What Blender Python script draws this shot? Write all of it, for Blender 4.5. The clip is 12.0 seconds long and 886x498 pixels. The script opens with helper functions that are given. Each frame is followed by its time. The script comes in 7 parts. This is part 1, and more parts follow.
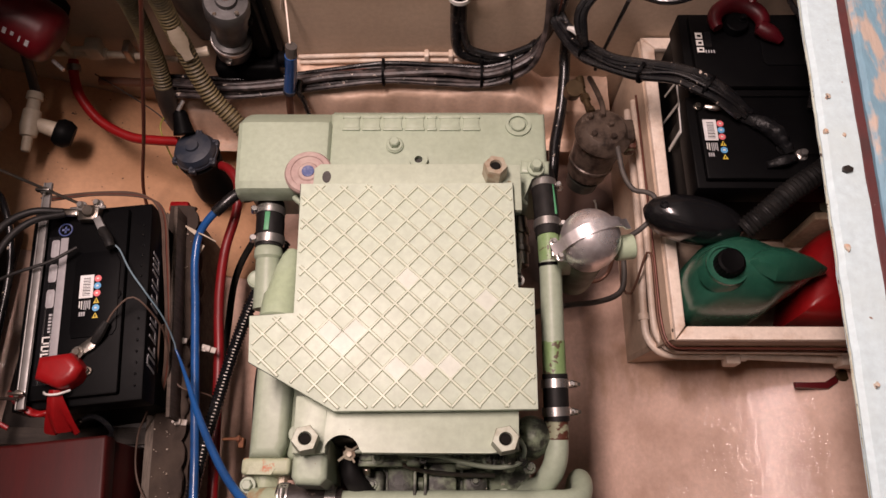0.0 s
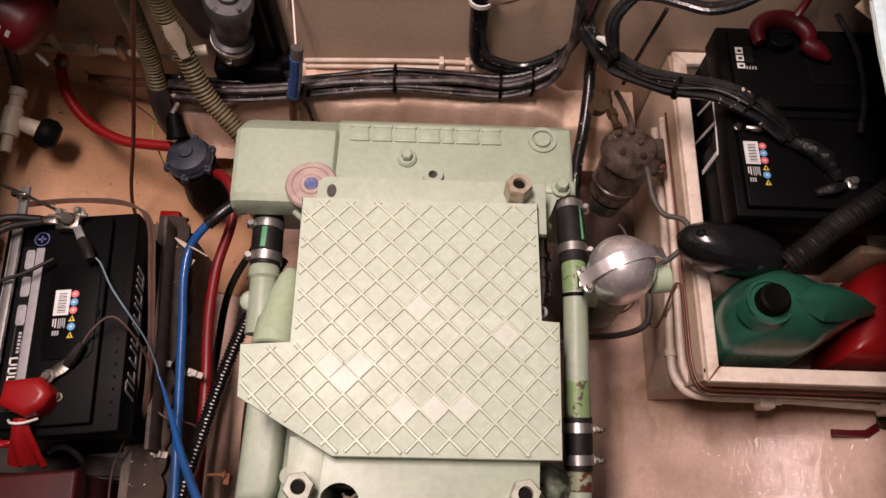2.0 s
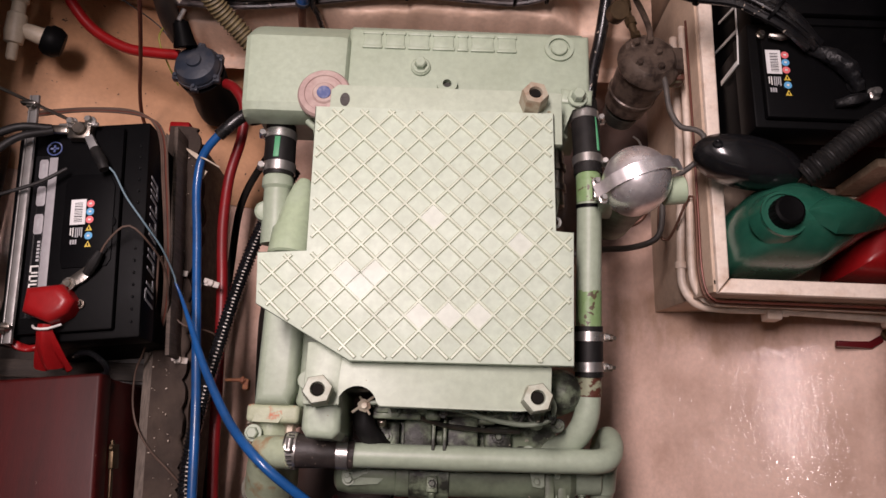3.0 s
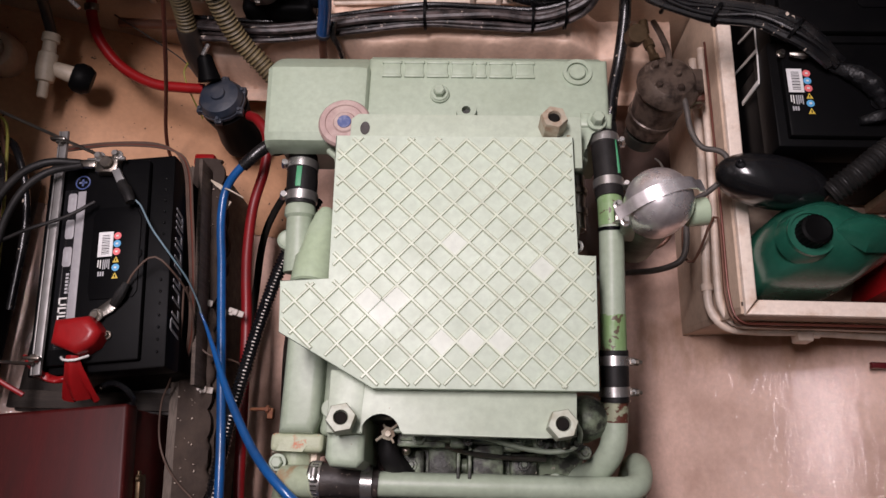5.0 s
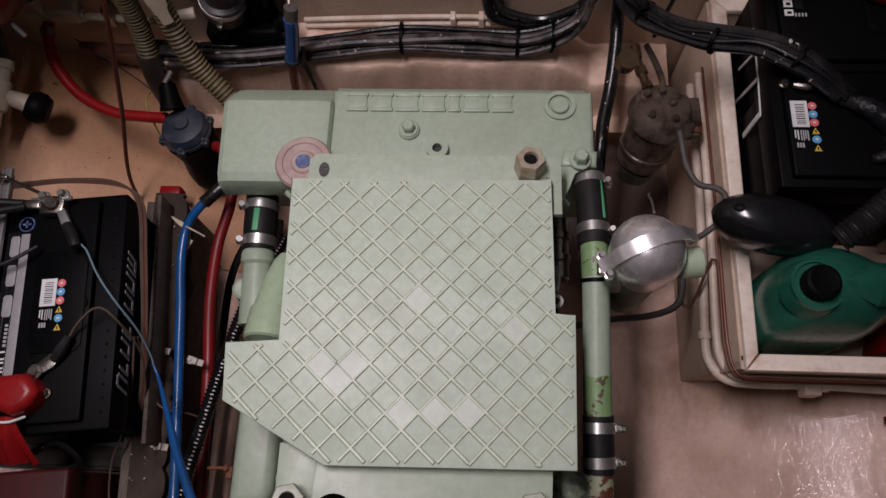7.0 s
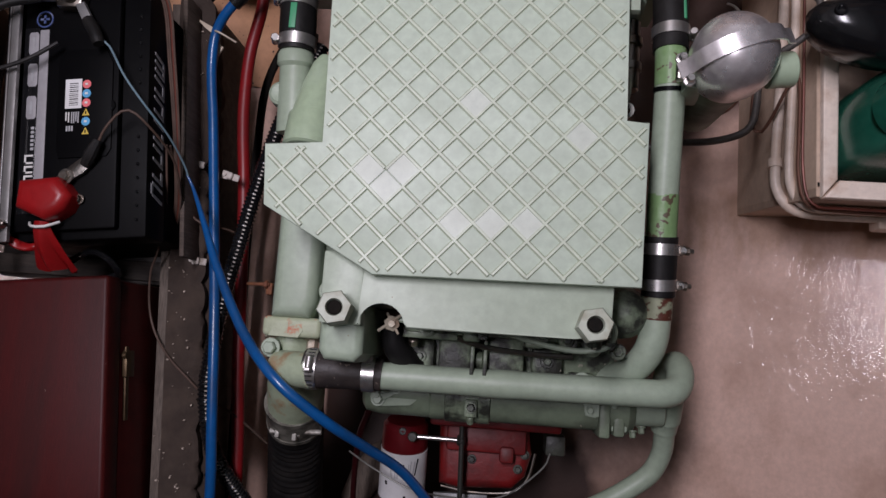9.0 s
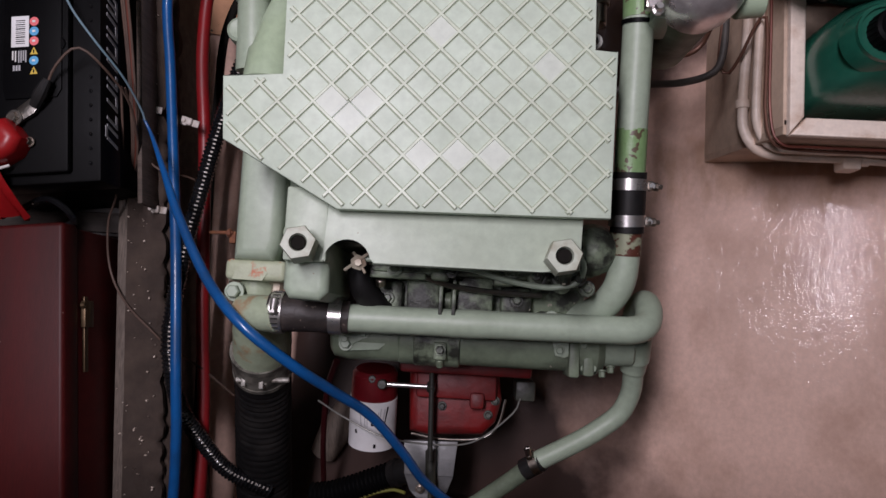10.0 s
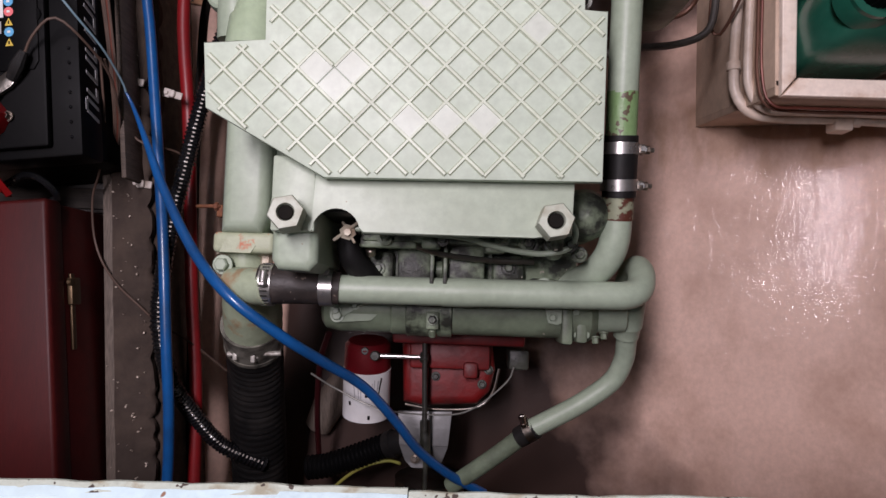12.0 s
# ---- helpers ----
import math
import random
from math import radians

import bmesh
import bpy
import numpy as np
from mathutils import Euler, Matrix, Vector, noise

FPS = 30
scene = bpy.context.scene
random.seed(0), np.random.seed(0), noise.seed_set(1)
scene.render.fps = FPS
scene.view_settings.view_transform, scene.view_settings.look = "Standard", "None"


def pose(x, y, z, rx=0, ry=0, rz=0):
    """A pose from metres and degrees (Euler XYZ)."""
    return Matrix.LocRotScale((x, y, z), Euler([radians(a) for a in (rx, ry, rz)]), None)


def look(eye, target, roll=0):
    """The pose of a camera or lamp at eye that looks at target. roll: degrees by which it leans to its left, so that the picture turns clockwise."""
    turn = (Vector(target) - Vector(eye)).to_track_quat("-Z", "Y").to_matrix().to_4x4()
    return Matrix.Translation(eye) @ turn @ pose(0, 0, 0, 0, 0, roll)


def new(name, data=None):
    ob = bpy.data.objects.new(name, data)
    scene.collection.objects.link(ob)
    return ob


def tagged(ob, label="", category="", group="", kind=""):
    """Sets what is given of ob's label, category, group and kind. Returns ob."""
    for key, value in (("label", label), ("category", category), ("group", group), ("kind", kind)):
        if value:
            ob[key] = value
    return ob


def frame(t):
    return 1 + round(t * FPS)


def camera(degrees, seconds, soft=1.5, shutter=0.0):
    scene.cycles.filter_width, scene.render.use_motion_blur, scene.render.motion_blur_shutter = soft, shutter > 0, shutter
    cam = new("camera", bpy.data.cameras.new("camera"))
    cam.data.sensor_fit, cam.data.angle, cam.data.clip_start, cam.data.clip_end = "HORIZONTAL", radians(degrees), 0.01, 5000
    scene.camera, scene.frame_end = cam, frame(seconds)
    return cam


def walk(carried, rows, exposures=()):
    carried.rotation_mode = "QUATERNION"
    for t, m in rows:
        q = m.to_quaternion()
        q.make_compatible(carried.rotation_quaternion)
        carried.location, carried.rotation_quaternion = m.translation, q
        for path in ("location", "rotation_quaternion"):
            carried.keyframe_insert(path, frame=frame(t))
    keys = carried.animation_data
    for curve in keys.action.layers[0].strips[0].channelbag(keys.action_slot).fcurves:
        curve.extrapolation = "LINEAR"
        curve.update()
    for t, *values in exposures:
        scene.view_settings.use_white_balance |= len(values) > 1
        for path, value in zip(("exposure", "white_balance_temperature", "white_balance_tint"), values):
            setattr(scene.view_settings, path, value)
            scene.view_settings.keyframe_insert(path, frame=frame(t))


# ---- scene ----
cam = camera(63.0, 12.0)
EXPOSURES = [
    (0.0, 0.0, 7500, 29), (2.0, 0.0, 7300, 27), (3.2, 0.0, 6700, 24), (4.8, -0.05, 6400, 21), (6.0, -0.36, 6300, 21), (6.5, -0.78, 6300, 21), (6.7, -0.82, 6300, 21),
    (8.3, -0.7, 5950, 19), (9.0, -0.60, 5900, 19), (10.0, -0.43, 5980, 21), (11.0, -0.24, 6100, 22), (12.0, -0.15, 6150, 23),
]
PATH = [
    (0, (0.003, -0.101, 1.59), (-0.003, 0.657, -0.261), -0.3),
    (0.5, (-0.003, -0.097, 1.586), (0.012, 0.728, -0.236), 2.0),
    (1, (-0.013, -0.076, 1.55), (-0.013, 0.757, -0.268), 0.8),
    (1.5, (-0.026, -0.055, 1.527), (-0.053, 0.763, -0.297), -0.5),
    (2, (-0.02, -0.054, 1.511), (-0.016, 0.738, -0.325), 2.2),
    (2.5, (-0.023, -0.058, 1.508), (0.005, 0.583, -0.386), 4.7),
    (3, (-0.03, -0.064, 1.509), (-0.033, 0.517, -0.404), 1.9),
    (5, (-0.026, -0.064, 1.508), (-0.1, 0.584, -0.383), -5.0),
    (5.5, (-0.023, -0.058, 1.516), (-0.102, 0.622, -0.363), -4.6),
    (6, (-0.012, -0.045, 1.522), (-0.068, 0.697, -0.334), -3.2),
    (6.5, (0.007, -0.008, 1.488), (-0.052, 0.693, -0.384), -5.0),
    (6.7, (0.02, 0.013, 1.472), (-0.055, 0.7, -0.405), -5.2),
    (8.3, (-0.016, 0.01, 1.393), (-0.24, 0.393, -0.557), -27.9),
    (8.5, (-0.017, 0.009, 1.393), (-0.215, 0.338, -0.57), -28.3),
    (9, (-0.014, -0.019, 1.383), (-0.168, 0.249, -0.593), -26.1),
    (9.5, (-0.01, -0.043, 1.372), (-0.158, 0.195, -0.608), -28.3),
    (10, (-0.01, -0.052, 1.366), (-0.078, 0.15, -0.622), -15.6),
    (10.5, (-0.01, -0.056, 1.36), (-0.067, 0.126, -0.631), -14.5),
    (11, (-0.008, -0.059, 1.358), (-0.05, 0.101, -0.635), -12.0),
    (11.5, (-0.011, -0.063, 1.357), (-0.062, 0.064, -0.639), -19.6),
    (12, (-0.009, -0.058, 1.357), (-0.051, 0.077, -0.638), -15.4),
]
walk(cam, [(t, look(eye, target, roll)) for t, eye, target, roll in PATH], EXPOSURES)

# ---- light ----
world = bpy.data.worlds.new("world")
scene.world = world
world.use_nodes = True
world.node_tree.nodes["Background"].inputs[0].default_value = (0.9, 0.95, 1.0, 1)
world.node_tree.nodes["Background"].inputs[1].default_value = 0.02


def area_lamp(name, place, sx, sy, watts, colour):
    data = bpy.data.lights.new(name, "AREA")
    data.shape, data.size, data.size_y, data.energy, data.color = "RECTANGLE", sx, sy, watts, colour
    ob = new(name, data)
    ob.matrix_world = pose(*place)
    return ob


# the long fluorescent fitting under the cabin ceiling
area_lamp("ceiling_lamp_light", (-0.35, 0.34, 2.30), 0.20, 0.74, 33, (1.0, 0.92, 0.90))


# ---- materials ----
def nodes_of(name):
    m = bpy.data.materials.new(name)
    m.use_nodes = True
    return m, m.node_tree.nodes, m.node_tree.links, m.node_tree.nodes["Principled BSDF"]


def surface(name, base, rough=0.5, metal=0.0, dirt=None, dirt_amount=0.35, dirt_scale=9.0, grain=0.08, grain_scale=120.0,
            bump=0.15, bump_scale=90.0, coat=0.0, stretch=(1, 1, 1), spec=0.5, edge=None, vary=0.0, patch=(0.45, 0.72)):
    """A painted, metal, plastic or timber surface: large stains, fine grain, relief and uneven gloss."""
    m, n, l, p = nodes_of(name)
    p.inputs["Metallic"].default_value = metal
    p.inputs["Specular IOR Level"].default_value = spec
    p.inputs["Coat Weight"].default_value = coat
    p.inputs["Coat Roughness"].default_value = 0.12
    tc = n.new("ShaderNodeTexCoord")
    mp = n.new("ShaderNodeMapping")
    mp.inputs["Scale"].default_value = stretch
    l.new(tc.outputs["Object"], mp.inputs["Vector"])

    def tex(scale, detail=5.0, rough_=0.6):
        t = n.new("ShaderNodeTexNoise")
        t.inputs["Scale"].default_value, t.inputs["Detail"].default_value, t.inputs["Roughness"].default_value = scale, detail, rough_
        l.new(mp.outputs[0], t.inputs["Vector"])
        return t

    def ramp(src, lo, hi):
        r = n.new("ShaderNodeMapRange")
        r.inputs["From Min"].default_value, r.inputs["From Max"].default_value = lo, hi
        l.new(src, r.inputs["Value"])
        return r.outputs["Result"]

    def mix(fac, a, b, mode="MIX"):
        x = n.new("ShaderNodeMix")
        x.data_type, x.blend_type = "RGBA", mode
        if isinstance(fac, float):
            x.inputs["Factor"].default_value = fac
        else:
            l.new(fac, x.inputs["Factor"])
        for sock, v in ((x.inputs[6], a), (x.inputs[7], b)):
            if isinstance(v, tuple):
                sock.default_value = (*v, 1)
            else:
                l.new(v, sock)
        return x.outputs[2]

    big, fine = tex(dirt_scale), tex(grain_scale, 3.0)
    colour = mix(ramp(fine.outputs["Fac"], 0.3, 0.7), tuple(c * (1 - grain) for c in base), tuple(min(1, c * (1 + grain)) for c in base))
    if dirt:
        f = n.new("ShaderNodeMath")
        f.operation = "MULTIPLY"
        f.inputs[1].default_value = dirt_amount
        l.new(ramp(big.outputs["Fac"], *patch), f.inputs[0])
        colour = mix(f.outputs[0], colour, dirt)
    if edge:  # chips and specks of another colour
        chips = tex(edge[1], 2.0, 0.7)
        colour = mix(ramp(chips.outputs["Fac"], edge[2], edge[2] + 0.02), colour, edge[0])
    if vary:
        info = n.new("ShaderNodeObjectInfo")
        h = n.new("ShaderNodeHueSaturation")
        l.new(ramp(info.outputs["Random"], 0, 1), h.inputs["Value"])
        h.inputs["Value"].default_value = 1
        r = n.new("ShaderNodeMapRange")
        r.inputs["To Min"].default_value, r.inputs["To Max"].default_value = 1 - vary, 1 + vary
        l.new(info.outputs["Random"], r.inputs["Value"])
        l.new(r.outputs["Result"], h.inputs["Value"])
        l.new(colour, h.inputs["Color"])
        colour = h.outputs["Color"]
    l.new(colour, p.inputs["Base Color"])
    rr = n.new("ShaderNodeMapRange")
    rr.inputs["To Min"].default_value, rr.inputs["To Max"].default_value = max(0.02, rough - 0.1), min(1, rough + 0.14)
    l.new(big.outputs["Fac"], rr.inputs["Value"])
    l.new(rr.outputs["Result"], p.inputs["Roughness"])
    if bump:
        b = n.new("ShaderNodeBump")
        b.inputs["Strength"].default_value, b.inputs["Distance"].default_value = bump, 0.002
        relief = tex(bump_scale, 4.0)
        l.new(relief.outputs["Fac"], b.inputs["Height"])
        l.new(b.outputs[0], p.inputs["Normal"])
    return m


GREEN = (0.345, 0.415, 0.315)
green_paint = surface("green_engine_paint", GREEN, 0.42, dirt=(0.24, 0.29, 0.20), dirt_amount=0.5, dirt_scale=7, edge=((0.24, 0.20, 0.13), 60, 0.755), bump=0.12)
green_rust = surface("rust_flaked_paint", (0.27, 0.29, 0.19), 0.6, dirt=(0.085, 0.024, 0.012), dirt_amount=1.0, dirt_scale=70, patch=(0.44, 0.50), edge=((0.48, 0.40, 0.28), 90, 0.66), bump=0.6)
green_stained = surface("rust_stained_paint", (0.40, 0.44, 0.30), 0.5, dirt=(0.48, 0.14, 0.06), dirt_amount=0.9, dirt_scale=45, patch=(0.56, 0.62), bump=0.4)
green_chipped = surface("chipped_fresh_paint", (0.19, 0.31, 0.13), 0.42, dirt=(0.25, 0.33, 0.21), dirt_amount=0.8, dirt_scale=30, edge=((0.10, 0.075, 0.045), 75, 0.60), bump=0.5)
green_fresh = surface("green_fresh_paint", (0.38, 0.48, 0.32), 0.35, dirt=(0.41, 0.50, 0.38), dirt_amount=0.8, dirt_scale=12, bump=0.1)
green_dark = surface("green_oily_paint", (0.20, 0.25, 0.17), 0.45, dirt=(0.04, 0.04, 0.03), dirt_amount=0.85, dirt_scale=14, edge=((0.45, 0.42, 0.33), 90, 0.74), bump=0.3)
green_plate = surface("green_plate_paint", (0.482, 0.560, 0.455), 0.46, dirt=(0.400, 0.462, 0.368), dirt_amount=0.6, dirt_scale=24, edge=((0.20, 0.17, 0.11), 75, 0.775), bump=0.14, bump_scale=45)
green_rib = surface("green_rib_paint", (0.52, 0.58, 0.455), 0.42, dirt=(0.40, 0.43, 0.34), dirt_amount=0.6, dirt_scale=25, bump=0.1)
# Darker green at the rib feet: shadow edges painted in, with some grime.
rib_shade = surface("rib_foot_shade", (0.31, 0.36, 0.25), 0.5, dirt=(0.40, 0.45, 0.35), dirt_amount=0.9, dirt_scale=40, patch=(0.42, 0.62), bump=0.1)
green_bracket = surface("green_bracket_paint", (0.405, 0.47, 0.37), 0.42, dirt=(0.33, 0.38, 0.29), dirt_amount=0.6, dirt_scale=18, edge=((0.22, 0.17, 0.10), 60, 0.765), bump=0.14)
green_elbow = surface("rust_freckled_paint", (0.36, 0.42, 0.29), 0.45, dirt=(0.30, 0.17, 0.08), dirt_amount=0.75, dirt_scale=30, patch=(0.56, 0.66), edge=((0.12, 0.06, 0.03), 70, 0.72), bump=0.35)
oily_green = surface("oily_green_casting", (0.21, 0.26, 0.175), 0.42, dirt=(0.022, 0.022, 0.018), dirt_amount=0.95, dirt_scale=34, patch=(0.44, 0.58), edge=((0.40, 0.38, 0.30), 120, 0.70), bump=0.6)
peach_paint = surface("peach_varnished_hull", (0.56, 0.30, 0.165), 0.42, dirt=(0.38, 0.185, 0.085), dirt_amount=0.6, dirt_scale=7, edge=((0.05, 0.03, 0.02), 95, 0.705), bump=0.2, bump_scale=40)
hose_grey = surface("dusty_grey_hose", (0.075, 0.066, 0.060), 0.55, dirt=(0.13, 0.11, 0.09), dirt_amount=0.6, dirt_scale=30, bump=0.2)
tape_black = surface("black_tape", (0.007, 0.007, 0.008), 0.40, spec=0.22, dirt=(0.02, 0.02, 0.02), dirt_amount=0.5, dirt_scale=40, bump=0.6, bump_scale=140)
# Red plastic with shade darkened into its colour.
red_deep = surface("dim_red_plastic", (0.030, 0.0015, 0.003), 0.45, dirt=(0.03, 0.003, 0.004), dirt_amount=0.6, dirt_scale=20, bump=0.2)
dusty_rubber = surface("dusty_brown_rubber", (0.030, 0.024, 0.022), 0.5, spec=0.4, dirt=(0.075, 0.058, 0.050), dirt_amount=0.8, dirt_scale=38, bump=0.5, edge=((0.20, 0.16, 0.13), 130, 0.72))
bar_zinc = surface("dull_zinc_bar", (0.34, 0.33, 0.32), 0.38, 0.7, dirt=(0.14, 0.12, 0.11), dirt_amount=0.7, dirt_scale=30, bump=0.2)
flake_paint = surface("paint_flakes", (0.55, 0.46, 0.38), 0.6, dirt=(0.2, 0.14, 0.1), dirt_amount=0.7, dirt_scale=200, bump=0)
pad_paint = surface("smooth_pad_paint", (0.522, 0.575, 0.492), 0.42, dirt=(0.50, 0.53, 0.46), dirt_amount=0.5, dirt_scale=30, bump=0.08)
copper_dark = surface("dark_copper_pipe", (0.14, 0.040, 0.026), 0.42, 0.3, dirt=(0.06, 0.028, 0.02), dirt_amount=0.6, dirt_scale=30, bump=0.1)
side_print = surface("side_label_print", (0.32, 0.32, 0.33), 0.5, dirt=(0.15, 0.15, 0.15), dirt_amount=0.4, dirt_scale=40, bump=0)
cream_paint = surface("cream_paint", (0.80, 0.57, 0.44), 0.45, dirt=(0.35, 0.22, 0.14), dirt_amount=0.55, dirt_scale=5, edge=((0.10, 0.07, 0.05), 38, 0.77), bump=0.3, bump_scale=35)
wall_paint = surface("bulkhead_paint", (0.50, 0.375, 0.28), 0.5, dirt=(0.36, 0.26, 0.19), dirt_amount=0.5, dirt_scale=4, edge=((0.10, 0.07, 0.05), 30, 0.80), bump=0.12, bump_scale=25)
rim_paint = surface("rim_paint", (0.87, 0.74, 0.63), 0.42, dirt=(0.45, 0.25, 0.13), dirt_amount=0.6, dirt_scale=22, patch=(0.52, 0.72), edge=((0.16, 0.09, 0.05), 48, 0.75), bump=0.25, bump_scale=40)
box_side = surface("box_side_paint", (0.58, 0.44, 0.33), 0.5, dirt=(0.22, 0.14, 0.095), dirt_amount=0.8, patch=(0.45, 0.72), dirt_scale=7, bump=0.3, bump_scale=30)
pipe_white = surface("white_pipe_paint", (0.74, 0.62, 0.52), 0.38, dirt=(0.45, 0.28, 0.16), dirt_amount=0.6, dirt_scale=18, bump=0.1)
steel = surface("bright_steel", (0.66, 0.64, 0.62), 0.28, 0.9, dirt=(0.30, 0.26, 0.22), dirt_amount=0.5, dirt_scale=40, bump=0.08)
clamp_grime = surface("grimy_clamp_steel", (0.26, 0.25, 0.21), 0.45, 0.4, dirt=(0.03, 0.026, 0.022), dirt_amount=0.9, dirt_scale=38, patch=(0.42, 0.62), bump=0.4)
clamp_pale = surface("pale_clamp_steel", (0.50, 0.48, 0.43), 0.42, 0.4, dirt=(0.12, 0.10, 0.08), dirt_amount=0.9, dirt_scale=50, patch=(0.48, 0.64), bump=0.3)
worn_steel = surface("worn_steel", (0.33, 0.31, 0.28), 0.30, 1.0, dirt=(0.16, 0.10, 0.06), dirt_amount=0.8, dirt_scale=30, bump=0.25)
nut_paint = surface("nut_paint", (0.42, 0.46, 0.37), 0.45, dirt=(0.22, 0.18, 0.10), dirt_amount=0.7, dirt_scale=45, bump=0.2)
nut_rusty = surface("rusty_nut", (0.42, 0.38, 0.29), 0.42, 0.2, dirt=(0.26, 0.14, 0.08), dirt_amount=0.8, dirt_scale=50, bump=0.3)
polished = surface("polished_aluminium", (0.88, 0.83, 0.84), 0.27, 0.80, dirt=(0.50, 0.44, 0.44), dirt_amount=0.75, dirt_scale=34, bump=0.06, bump_scale=60)
brass = surface("brass", (0.10, 0.066, 0.036), 0.4, 0.7, dirt=(0.12, 0.08, 0.04), dirt_amount=0.7, dirt_scale=40, bump=0.2)
wire_brown = surface("grimy_brown_wire", (0.095, 0.060, 0.045), 0.5, spec=0.3, dirt=(0.045, 0.030, 0.024), dirt_amount=0.8, dirt_scale=25, bump=0.1)
copper = surface("copper", (0.16, 0.075, 0.05), 0.42, 0.4, dirt=(0.12, 0.06, 0.04), dirt_amount=0.7, dirt_scale=30, bump=0.1)
rust = surface("rust", (0.17, 0.06, 0.03), 0.8, dirt=(0.35, 0.16, 0.06), dirt_amount=0.8, dirt_scale=60, bump=0.6)
black_plastic = surface("black_plastic", (0.0028, 0.0028, 0.0032), 0.46, spec=0.06, dirt=(0.0052, 0.005, 0.0048), dirt_amount=0.6, dirt_scale=12, bump=0.08, edge=((0.30, 0.28, 0.25), 110, 0.79))
black_gloss = surface("black_gloss", (0.008, 0.008, 0.009), 0.16, dirt=(0.02, 0.02, 0.02), dirt_amount=0.6, dirt_scale=9, bump=0.06)
black_rubber = surface("black_rubber", (0.009, 0.0085, 0.0085), 0.52, spec=0.26, dirt=(0.028, 0.025, 0.023), dirt_amount=0.7, dirt_scale=25, bump=0.2)
black_cable = surface("black_cable", (0.007, 0.007, 0.008), 0.24, spec=0.55, dirt=(0.035, 0.030, 0.027), dirt_amount=0.45, dirt_scale=30, bump=0.22, bump_scale=110, edge=((0.50, 0.42, 0.35), 85, 0.70))
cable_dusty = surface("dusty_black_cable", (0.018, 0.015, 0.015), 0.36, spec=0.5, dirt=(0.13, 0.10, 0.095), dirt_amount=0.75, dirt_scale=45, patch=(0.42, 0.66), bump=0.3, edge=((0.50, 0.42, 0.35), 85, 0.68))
grey_plastic = surface("grey_plastic", (0.34, 0.34, 0.35), 0.45, dirt=(0.2, 0.19, 0.18), dirt_amount=0.5, dirt_scale=20, bump=0.1)
grey_motor = surface("grey_motor_paint", (0.10, 0.098, 0.098), 0.36, 0.3, dirt=(0.035, 0.033, 0.032), dirt_amount=0.9, dirt_scale=26, patch=(0.35, 0.70), bump=0.2, edge=((0.5, 0.48, 0.45), 90, 0.76))
red_plastic = surface("red_plastic", (0.27, 0.008, 0.009), 0.34, spec=0.35, dirt=(0.19, 0.008, 0.007), dirt_amount=0.5, dirt_scale=25, bump=0.1)
red_cable_m = surface("red_cable", (0.22, 0.008, 0.010), 0.40, dirt=(0.10, 0.01, 0.01), dirt_amount=0.6, dirt_scale=14, bump=0.1)
red_metal = surface("red_gearbox_paint", (0.16, 0.005, 0.005), 0.50, dirt=(0.035, 0.010, 0.009), dirt_amount=0.9, dirt_scale=18, bump=0.3)
# Red of the terminal cover, darkened to stand in for shade on it.
red_cover_m = surface("shaded_red_plastic", (0.060, 0.003, 0.006), 0.40, spec=0.3, dirt=(0.03, 0.003, 0.004), dirt_amount=0.7, dirt_scale=30, bump=0.15)
red_dark = surface("dark_red_paint", (0.105, 0.004, 0.007), 0.35, dirt=(0.10, 0.01, 0.01), dirt_amount=0.5, dirt_scale=8, bump=0.05)
blue_cable_m = surface("blue_cable", (0.007, 0.085, 0.28), 0.30, dirt=(0.008, 0.04, 0.12), dirt_amount=0.7, dirt_scale=14, bump=0.05, coat=0.3)
blue_cap_m = surface("dusty_blue_plastic", (0.018, 0.026, 0.042), 0.5, dirt=(0.085, 0.082, 0.085), dirt_amount=0.7, dirt_scale=24, bump=0.3)
pink_cap = surface("pink_cap_plastic", (0.36, 0.25, 0.225), 0.5, dirt=(0.47, 0.39, 0.34), dirt_amount=0.9, dirt_scale=30, bump=0.25)
blue_badge = surface("blue_badge", (0.05, 0.08, 0.22), 0.45, dirt=(0.4, 0.4, 0.42), dirt_amount=0.5, dirt_scale=120)
white_print = surface("white_print", (0.70, 0.69, 0.66), 0.5, dirt=(0.4, 0.38, 0.35), dirt_amount=0.4, dirt_scale=40, bump=0)
grey_print = surface("grey_print", (0.40, 0.40, 0.41), 0.45, dirt=(0.25, 0.25, 0.25), dirt_amount=0.4, dirt_scale=40, bump=0)
band_grey = surface("band_grey_print", (0.30, 0.29, 0.30), 0.5, dirt=(0.20, 0.19, 0.19), dirt_amount=0.5, dirt_scale=14, bump=0)
clip_white = surface("grimy_white_plastic", (0.55, 0.50, 0.45), 0.5, dirt=(0.16, 0.12, 0.09), dirt_amount=0.85, dirt_scale=60, bump=0.2)
wire_blue = surface("pale_blue_wire", (0.16, 0.25, 0.30), 0.45, dirt=(0.10, 0.12, 0.13), dirt_amount=0.5, dirt_scale=25)
pink_print = surface("pink_print", (0.75, 0.16, 0.17), 0.5, bump=0)
blue_print = surface("blue_print", (0.10, 0.36, 0.62), 0.5, bump=0)
yellow_print = surface("yellow_print", (0.62, 0.44, 0.06), 0.5, bump=0)
green_print = surface("green_print", (0.05, 0.28, 0.13), 0.5, bump=0)
label_white = surface("white_label_paper", (0.72, 0.72, 0.72), 0.55, dirt=(0.45, 0.42, 0.38), dirt_amount=0.4, dirt_scale=30, bump=0.05)
